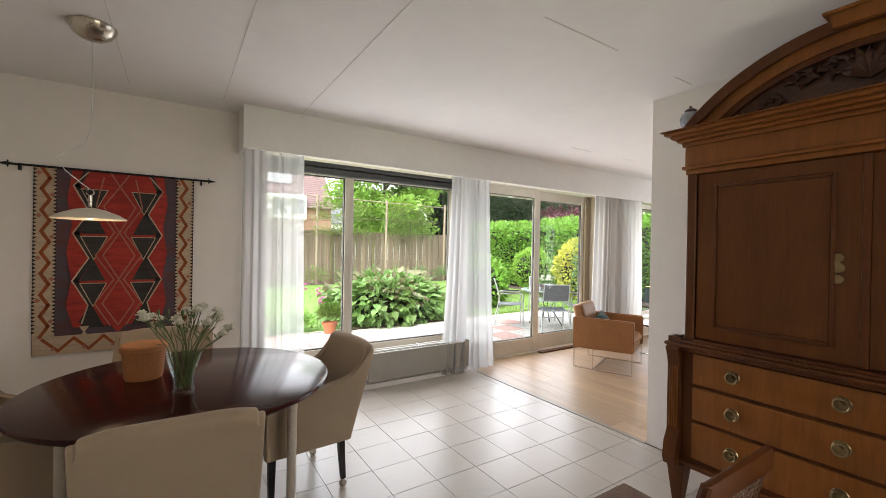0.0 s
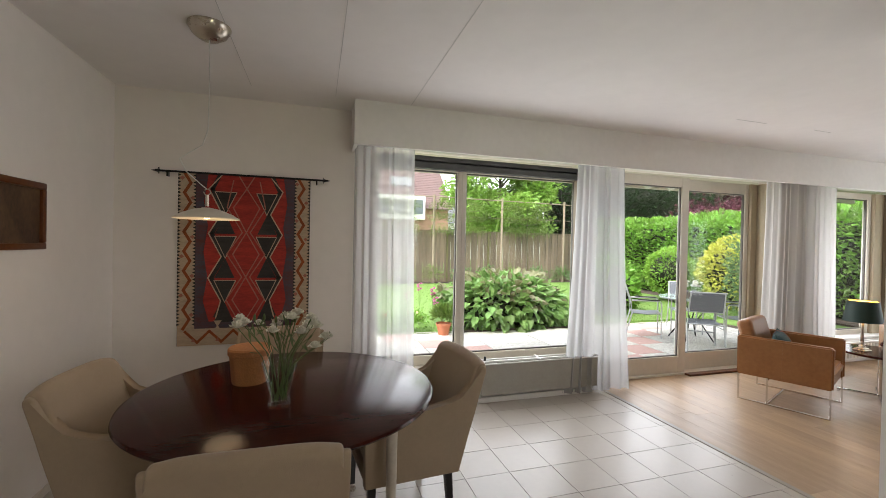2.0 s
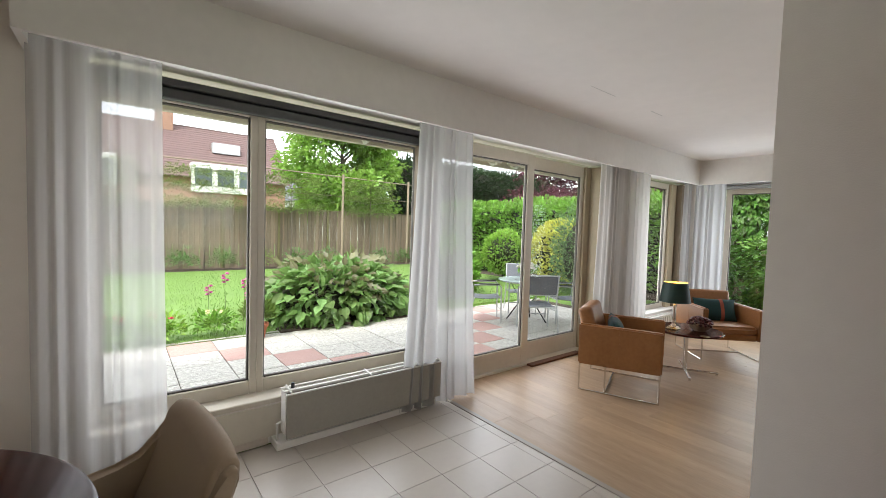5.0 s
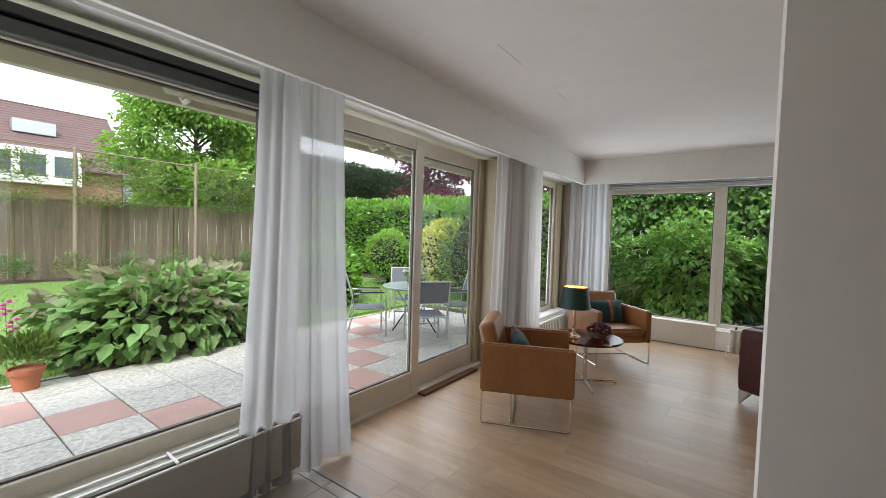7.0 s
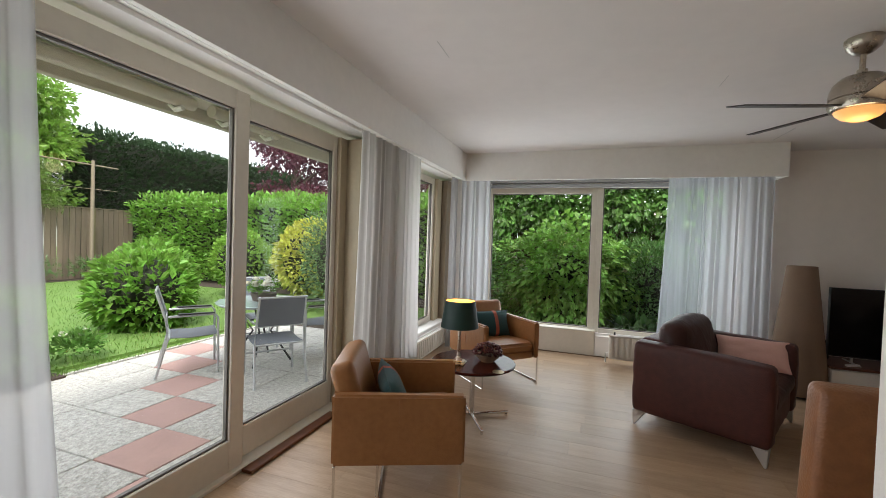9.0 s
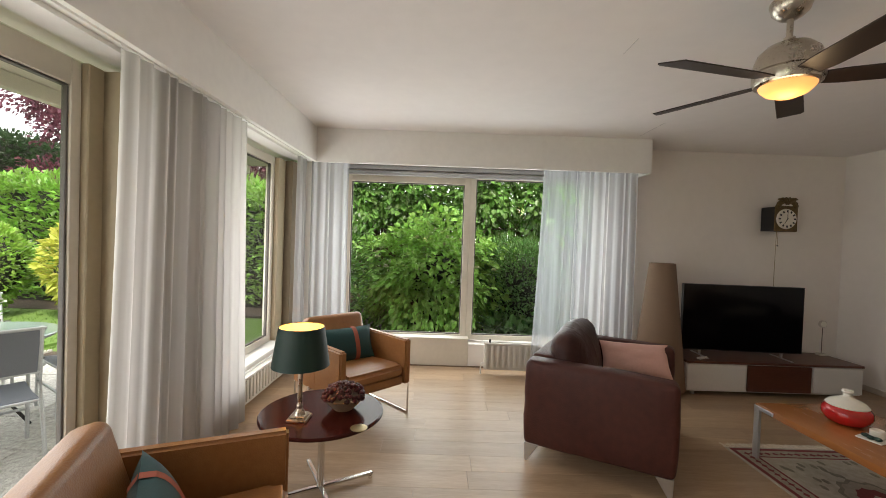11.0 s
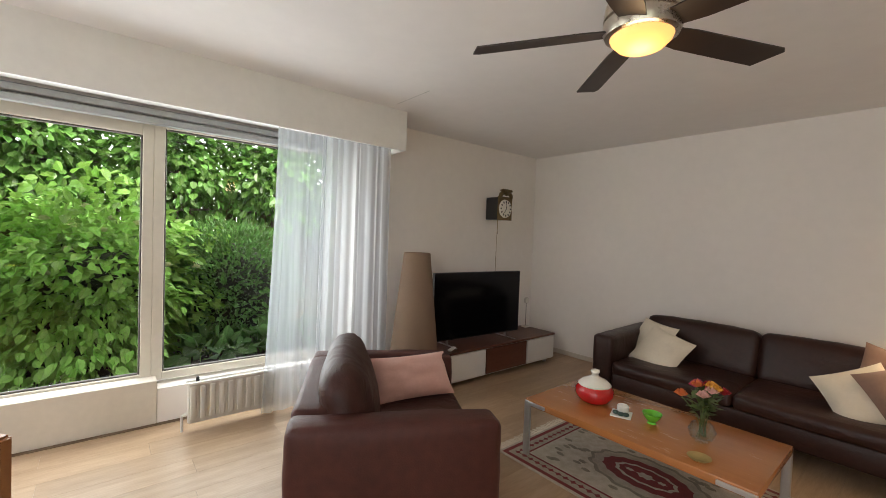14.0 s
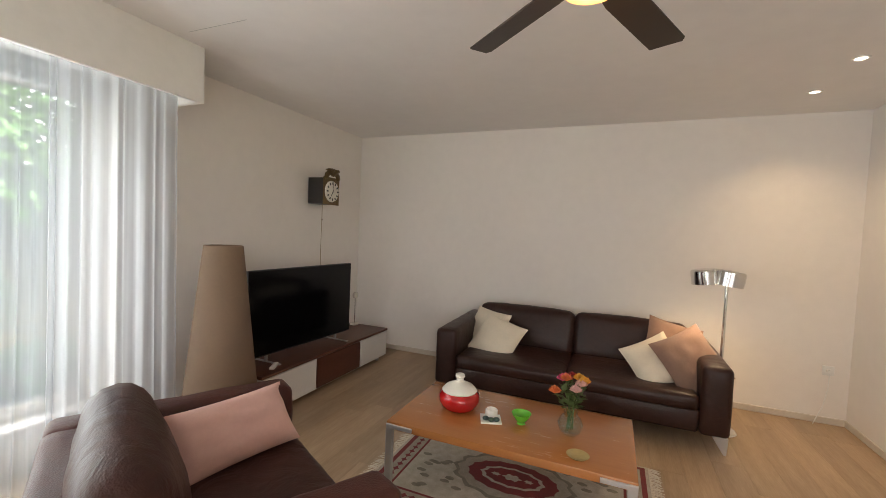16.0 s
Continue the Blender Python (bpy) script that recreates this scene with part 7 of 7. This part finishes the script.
# pot and flowers on the terrace edge
p = thing("flower_pot", "terracotta pot with feathery green plant", "plant pot", pose(3.58, 8.48, GZ))
bm = bm_new()
lathe(bm, [(0.0, 0.0), (0.085, 0.0), (0.115, 0.15), (0.13, 0.152), (0.134, 0.195), (0.120, 0.195), (0.115, 0.17), (0.0, 0.17)], 32)
part("pot", bm, M_POT, p)
leaves("foliage", ball_spots((0, 0, 0.30), (0.20, 0.20, 0.17), 700, 61, depth=0.9, low=-0.3), 0.10, L_GRASSY, p, 62, wide=0.14, up=0.9, droop=0)
for k, (x, y, hgt) in enumerate(((3.28, 9.05, 0.80), (3.52, 9.0, 0.72), (3.56, 8.95, 0.55), (3.1, 9.2, 0.62))):
    f = thing("tall_flower", "tall thin stem with pink blossoms", "flower", pose(x, y, GZ), group="pink flowers")
    bm = bm_new()
    tube(bm, [(0, 0, 0), (0.01, 0, hgt * 0.5), (0, 0, hgt)], 0.004, 5)
    part("stem", bm, M_STEM, f)
    bm = bm_new()
    for q in range(5):
        flower_head(bm, (0.03 * math.cos(q * 2), 0.03 * math.sin(q * 2), hgt - 0.03 * q), 0.035, 7, q + k)
    part("blossom", bm, mat("pink_petal", (0.62, 0.16, 0.42), 0.7) if k == 0 else bpy.data.materials["pink_petal"], f)
for k, (x, y, m, col) in enumerate(((3.12, 8.85, L_HEDGE, (0.75, 0.70, 0.45)), (2.55, 8.85, L_BALL, (0.60, 0.08, 0.12)), (2.1, 8.9, L_HEDGE, (0.6, 0.1, 0.14)), (6.75, 9.1, L_LIME, (0.6, 0.6, 0.5)))):
    f = thing("bed_plant", "low leafy flowering plant at the terrace edge", "plant", pose(x, y, GZ), group="bed plants")
    leaves("foliage", ball_spots((0, 0, 0.14), (0.26, 0.22, 0.2), 330, 70 + k, depth=0.8, low=-0.3), 0.08, m, f, 80 + k)
    bm = bm_new()
    rr = random.Random(k)
    for q in range(5):
        flower_head(bm, (rr.uniform(-.15, .15), rr.uniform(-.12, .12), rr.uniform(.26, .36)), 0.035, 7, q)
    part("blossom", bm, mat("petal_%d" % k, col, 0.7), f)


# ---- garden table and chairs ----
GTX, GTY = 7.62, 7.28
g = thing("garden_table", "round glass garden table on thin metal legs", "garden table", pose(GTX, GTY, GZ))
bm = bm_new()
lathe(bm, [(0.0, 0.705), (0.49, 0.705), (0.50, 0.711), (0.49, 0.718), (0.0, 0.718)], 56)
part("tabletop", bm, M_GLASSTOP, g)
bm = bm_new()
tube(bm, [(0.47 * math.cos(q * 6.2832 / 32), 0.47 * math.sin(q * 6.2832 / 32), 0.695) for q in range(33)], 0.011, 6)
part("rim", bm, M_GALU, g)
for q in range(4):
    bm = bm_new()
    a = q * 1.5708 + 0.5
    tube(bm, [(0.34 * math.cos(a), 0.34 * math.sin(a), 0.0), (0.10 * math.cos(a), 0.10 * math.sin(a), 0.36), (0.33 * math.cos(a), 0.33 * math.sin(a), 0.70)], 0.012, 8)
    part("leg", bm, M_BLACKLEG, g)


def garden_chair():
    """Stacking chair of bent metal tube with mesh cloth; it looks to -y."""
    c = thing("garden_chair", "grey metal garden chair with mesh cloth seat and back", "garden chair", group="garden chairs")
    for s in (-1, 1):
        bm = bm_new()
        tube(bm, [(s * 0.25, -0.24, 0.0), (s * 0.25, -0.23, 0.60), (s * 0.25, -0.20, 0.64), (s * 0.25, 0.22, 0.63)], 0.012, 8)
        part("front_leg", bm, M_GALU, c)
        bm = bm_new()
        tube(bm, [(s * 0.25, 0.32, 0.0), (s * 0.24, 0.22, 0.40), (s * 0.23, 0.24, 0.60), (s * 0.22, 0.33, 0.90)], 0.012, 8)
        part("back_leg", bm, M_GALU, c)
        bm = bm_new()
        rbox(bm, s * 0.25 - 0.02, -0.20, 0.645, s * 0.25 + 0.02, 0.14, 0.66, 0.005, 1)
        part("armrest", bm, M_BLACKLEG, c)
    bm = bm_new()
    prism(bm, [(-0.23, 0.415), (0.0, 0.395), (0.20, 0.405), (0.20, 0.412), (0.0, 0.402), (-0.23, 0.422)], "x", -0.235, 0.235)
    part("seat", bm, M_TEXTILENE, c)
    bm = bm_new()
    prism(bm, [(0.245, 0.60), (0.325, 0.89), (0.332, 0.888), (0.252, 0.598)], "x", -0.215, 0.215)
    part("backrest", bm, M_TEXTILENE, c)
    bm = bm_new()
    for y, z in ((-0.23, 0.41), (0.21, 0.40), (0.243, 0.595), (0.33, 0.89), (-0.235, 0.22)):
        tube(bm, [(-0.24, y, z), (0.24, y, z)], 0.010, 8)
    part("crossbars", bm, M_GALU, c)
    return c


gc = garden_chair()
gc.matrix_basis = pose(7.06, 7.72, GZ, 0, 0, 52 + 0)
copy_thing(gc, pose(7.22, 6.74, GZ, 0, 0, 144))
copy_thing(gc, pose(8.18, 6.92, GZ, 0, 0, -122))
copy_thing(gc, pose(8.10, 7.85, GZ, 0, 0, -38))
fp = thing("table_flowers", "grey bowl with white flowers on the garden table", "plant pot", pose(GTX + 0.02, GTY, GZ + 0.718))
bm = bm_new()
lathe(bm, [(0.0, 0.0), (0.12, 0.0), (0.15, 0.09), (0.14, 0.09), (0.0, 0.07)], 28)
part("pot", bm, mat("dark_wicker", (0.15, 0.115, 0.09), 0.8, var=0.35, scale=40, bump=0.5, bump_scale=150), fp)
leaves("foliage", ball_spots((0, 0, 0.12), (0.17, 0.17, 0.10), 240, 91, depth=0.8, low=-0.2), 0.06, L_HEDGE, fp, 92)
rr = random.Random(7)
for q in range(14):
    bm = bm_new()
    flower_head(bm, (rr.uniform(-.15, .15), rr.uniform(-.15, .15), rr.uniform(.17, .25)), 0.05, 7, q)
    part("blossom", bm, M_PETALW, fp)

# ---- trees and houses beyond ----
def tree(label, x, y, hgt, c, r, n, m, size, seed, lobes=9):
    """A tapered trunk with limbs; the crown is many leaf clusters with gaps."""
    t = thing("garden_tree", label, "tree", pose(x, y, GZ))
    rnd = random.Random(seed)
    bm = bm_new()
    tube(bm, [(0, 0, 0), (0.05, 0, hgt * 0.4), (0, 0.05, hgt * 0.8), (0, 0, hgt)], [0.16, 0.12, 0.07, 0.02], 9)
    spots = []
    for k in range(lobes):
        a = k * 2.4 + rnd.uniform(-.3, .3)
        z = c + r * rnd.uniform(-0.75, 0.8)
        w = r * math.sqrt(max(0.1, 1 - ((z - c) / r) ** 2)) * rnd.uniform(0.45, 0.85)
        e = (w * math.cos(a), w * math.sin(a), z)
        tube(bm, [(0, 0, max(0.8, z - 0.9)), (e[0] * 0.5, e[1] * 0.5, z - 0.2), e], [0.05, 0.035, 0.012], 6)
        spots.append(ball_spots(e, r * rnd.uniform(0.30, 0.46), n // lobes, seed * 50 + k, 0.7, 0.7, 0.2, -0.9))
    part("trunk", bm, M_BARK, t)
    leaves("crown", np.vstack(spots), size, m, t, seed + 7, wide=0.6, droop=0.6, up=0.3)


tree("fresh green chestnut tree behind the fence", 10.2, 20.6, 6.0, 4.2, 2.7, 27000, L_TREE, 0.20, 3, 34)
tree("dark purple-leaved tree behind the hedge", 18.2, 15.4, 5.2, 3.8, 2.2, 11000, L_PURPLE, 0.17, 5, 16)
tree("purple-leaved tree beyond the terrace", 23.5, 12.5, 5.0, 3.9, 2.3, 6000, L_PURPLE, 0.22, 8, 14)

H1 = thing("brick_house", "brick house with brown tiled roof and white dormer windows", "house", pose(0, 0, 0))
bm = bm_new()
prism(bm, [(36, -0.3), (44.5, -0.3), (44.5, 4.8), (40.2, 8.6), (36, 4.8)], "x", -9, 12.4)
part("wall", bm, M_BRICK, H1)
bm = bm_new()
for k in range(22):
    y0, z0 = 35.6 + k * 0.21, 4.50 + k * 0.19
    prism(bm, [(y0, z0), (y0 + 0.235, z0 + 0.20), (y0 + 0.235, z0 + 0.26), (y0, z0 + 0.08)], "x", -9.3, 12.7)
prism(bm, [(40.2, 8.70), (44.9, 4.4), (44.9, 4.5), (40.2, 8.82)], "x", -9.3, 12.7)
roof = part("roof", bm, M_ROOF, H1, "brown tiled roof")
bm = bm_new()
rbox(bm, 4.2, 39.6, 8.2, 5.3, 40.6, 9.9, 0.02, 1)
part("chimney", bm, M_BRICK, roof)
bm = bm_new()
rbox(bm, 7.6, 37.75, 6.66, 9.5, 38.5, 7.42, 0.02, 1)
part("skylight", bm, M_GALU, roof, "pale skylight")
for x0, x1 in ((6.0, 10.2), (-3.0, 2.0)):
    bm = bm_new()
    rbox(bm, x0, 35.5, 3.55, x1, 37.2, 5.55, 0.03, 1)
    d = part("dormer", bm, M_TRIMW, H1, "white dormer")
    nwin = 3
    for q in range(nwin):
        bm = bm_new()
        w = (x1 - x0) / nwin
        rbox(bm, x0 + q * w + 0.18, 35.47, 4.0, x0 + (q + 1) * w - 0.18, 35.51, 5.2, 0.01, 1)
        part("window", bm, M_FARGLASS, d)
for x in (-6, -2.5, 1, 4.5, 8):
    bm = bm_new()
    rbox(bm, x, 35.96, 1.0, x + 1.6, 36.02, 2.4, 0.01, 1)
    part("window", bm, M_FARGLASS, H1)
H2 = thing("grey_house", "far white house with a grey roof", "house", pose(0, 0, 0))
bm = bm_new()
box(bm, 13.2, 44, -0.3, 27, 52, 3.9)
part("wall", bm, M_TRIMW, H2)
bm = bm_new()
prism(bm, [(43.6, 3.8), (48, 6.6), (52.4, 3.8)], "x", 12.9, 27.3)
part("roof", bm, M_ROOFGREY, H2)
for x in (14.5, 17.5, 20.5, 23.5):
    bm = bm_new()
    rbox(bm, x, 43.9, 1.8, x + 1.6, 43.98, 3.2, 0.01, 1)
    part("window", bm, M_FARGLASS, H2)
H3 = thing("far_house", "distant house roof beyond the hedge", "house", pose(0, 0, 0))
bm = bm_new()
prism(bm, [(34, -0.3), (42, -0.3), (42, 5.0), (38, 7.8), (34, 5.0)], "x", 30, 44)
part("roof", bm, M_ROOFGREY, H3)

# ---- shrubs outside the east window ----
e = thing("hydrangea_bush", "large hydrangea bush with pale green leaves", "bush", pose(11.15, 3.95, GZ))
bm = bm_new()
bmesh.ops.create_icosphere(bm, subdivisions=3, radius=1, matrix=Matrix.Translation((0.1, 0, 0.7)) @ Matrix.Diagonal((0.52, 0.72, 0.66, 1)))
part("inner_twigs", bm, M_CORE_SHADE, e)
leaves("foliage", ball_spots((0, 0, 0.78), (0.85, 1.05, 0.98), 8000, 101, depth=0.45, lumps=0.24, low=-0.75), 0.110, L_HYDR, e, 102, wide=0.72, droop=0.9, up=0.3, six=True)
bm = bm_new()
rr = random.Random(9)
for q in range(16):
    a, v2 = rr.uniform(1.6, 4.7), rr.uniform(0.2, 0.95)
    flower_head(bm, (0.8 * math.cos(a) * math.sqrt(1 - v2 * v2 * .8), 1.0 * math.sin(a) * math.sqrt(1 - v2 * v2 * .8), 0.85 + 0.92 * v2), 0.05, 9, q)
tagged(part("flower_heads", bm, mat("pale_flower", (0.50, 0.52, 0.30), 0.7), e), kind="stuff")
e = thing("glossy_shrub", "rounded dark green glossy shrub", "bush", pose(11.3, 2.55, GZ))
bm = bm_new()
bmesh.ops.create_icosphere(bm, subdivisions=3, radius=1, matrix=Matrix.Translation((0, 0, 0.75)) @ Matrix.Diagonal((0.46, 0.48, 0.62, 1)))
part("inner_twigs", bm, M_CORE_SHADE, e)
leaves("foliage", ball_spots((0, 0, 0.82), (0.66, 0.70, 0.78), 5200, 103, depth=0.3, lumps=0.10, low=-0.9), 0.095, L_GLOSS, e, 104, wide=0.42)
e = thing("side_shrub", "airy green shrub at the house corner", "bush", pose(11.2, 5.7, GZ))
leaves("foliage", ball_spots((0, 0, 1.0), (0.75, 0.85, 1.25), 2300, 105, depth=0.7, lumps=0.15, low=-0.9), 0.12, L_LIME, e, 106, wide=0.5)
e = thing("climber_screen", "tall grey-green feathery shrub beyond the side window", "bush", pose(10.9, 8.2, GZ))
bm = bm_new()
bmesh.ops.create_icosphere(bm, subdivisions=3, radius=1, matrix=Matrix.Translation((0.1, 0, 1.0)) @ Matrix.Diagonal((0.5, 0.7, 0.95, 1)))
part("inner_twigs", bm, M_CORE_SHADE, e)
leaves("foliage", ball_spots((0, 0, 1.05), (0.75, 0.95, 1.25), 4200, 107, depth=0.4, lumps=0.1, low=-0.95), 0.085, leaf_mat("grey_leaf", (0.12, 0.20, 0.085), 0.5, 0.4), e, 108, wide=0.4)
for k, y in enumerate((0.6, 1.9, 3.1, 4.4, 5.6)):
    e = thing("pleached_lime", "trained lime tree with a flat leafy crown", "tree", pose(11.9, y, GZ), group="pleached limes")
    bm = bm_new()
    tube(bm, [(0, 0, 0), (0.02, 0.02, 1.2), (0, 0, 2.9)], [0.06, 0.05, 0.02], 10)
    for z in (1.75, 2.2, 2.6):
        tube(bm, [(0, -0.7, z + 0.05), (0, 0, z), (0, 0.7, z + 0.05)], [0.008, 0.02, 0.008], 6)
    part("trunk", bm, M_BARK, e)
    leaves("crown", ball_spots((-0.02, 0, 2.35), (0.36, 0.78, 0.90), 2300, 120 + k, depth=0.75, lumps=0.22, low=-0.90), 0.125, L_LIME, e, 140 + k, wide=0.82, droop=0.9, up=0.2, six=True)
for k, y in enumerate((1.3, 1.9, 2.4, 2.9)):
    e = thing("hosta", "low plant with broad pale leaves", "plant", pose(10.75, y, GZ), group="hostas")
    leaves("foliage", ball_spots((0, 0, 0.18), (0.30, 0.30, 0.24), 60, 160 + k, depth=0.7, low=-0.2), 0.21, L_HOSTA, e, 170 + k, wide=0.8, droop=0.5, six=True)


# ---- floor pieces ----
def slab(name, w, d, h, r, m):
    b = bm_new()
    v = box(b, -w / 2, -d / 2, -h, w / 2, d / 2, 0)
    es = [e for e in b.edges if all(x.co.z > -h / 2 for x in e.verts)]
    bmesh.ops.bevel(b, geom=es, offset=r, segments=1, affect="EDGES")
    me = bpy.data.meshes.new(name)
    b.to_mesh(me)
    b.free()
    me.materials.append(m)
    return me


def pave(name, parent, xs, ys, gap, h, r, m, seed=0, jitter=0.0):
    """Lay one piece in every cell between the lines xs and ys; alike sizes share a mesh."""
    made, rnd = {}, random.Random(seed)
    for x0, x1 in zip(xs, xs[1:]):
        for y0, y1 in zip(ys, ys[1:]):
            k = (round(x1 - x0, 3), round(y1 - y0, 3))
            if min(k) < 0.03:
                continue
            if k not in made:
                made[k] = slab(name, k[0] - gap, k[1] - gap, h, r, m)
            ob = new(name, made[k])
            ob.parent = parent
            ob.location = ((x0 + x1) / 2, (y0 + y1) / 2, rnd.uniform(-jitter, jitter))


PITCH = 0.3056
tx = [WEST] + [3.642 + PITCH * k for k in range(-11, 3)] + [4.325]
ty = [SOUTH] + [4.249 + PITCH * k for k in range(-16, 5)] + [NORTH]
pave("tile", FLOOR_TILED, tx, ty, 0.003, 0.008, 0.001, M_TILE, 1, 0.0004)
made_planks, rnd = {}, random.Random(5)
PW = 0.19
for i in range(int((EAST - 4.365) / PW) + 1):
    x0 = 4.365 + PW * i
    x1 = min(x0 + PW, EAST)
    y = SOUTH - rnd.uniform(0.1, 1.2)
    while y < 5.6:
        y0, y1 = max(y, SOUTH), min(y + 1.29, 5.6)
        k = (round(x1 - x0, 3), round(y1 - y0, 3))
        if k[1] > 0.05 and k[0] > 0.02:
            if k not in made_planks:
                made_planks[k] = slab("plank", k[0] - 0.0008, k[1] - 0.0008, 0.008, 0.0004, M_PLANK)
            ob = new("plank", made_planks[k])
            ob.parent = FLOOR_WOOD
            ob.location = ((x0 + x1) / 2, (y0 + y1) / 2, 0)
        y += 1.29
SP = 0.485
for i in range(-14, 14):
    for jj in range(-2, 5):
        red = (i + jj == 2 and i <= 3) or (i - jj == 6 and i >= 4) or (i + jj == -6)
        x0, y0 = 3.05 + i * SP, 6.67 + jj * SP
        if x0 + SP > 9.7 or x0 < -4 or y0 < 5.82 - SP / 2 or y0 + SP > 8.64:
            continue
        key = "slab_red" if red else "slab_pebble"
        if key not in bpy.data.meshes:
            slab(key, SP - 0.008, SP - 0.008, 0.05, 0.004, M_REDSLAB if red else M_GRAVELSLAB)
        ob = new("paving_slab", bpy.data.meshes[key])
        ob.parent = TERRACE
        ob.location = (x0 + SP / 2, y0 + SP / 2, GZ + 0.002 * math.sin(i * 3.1 + jj))
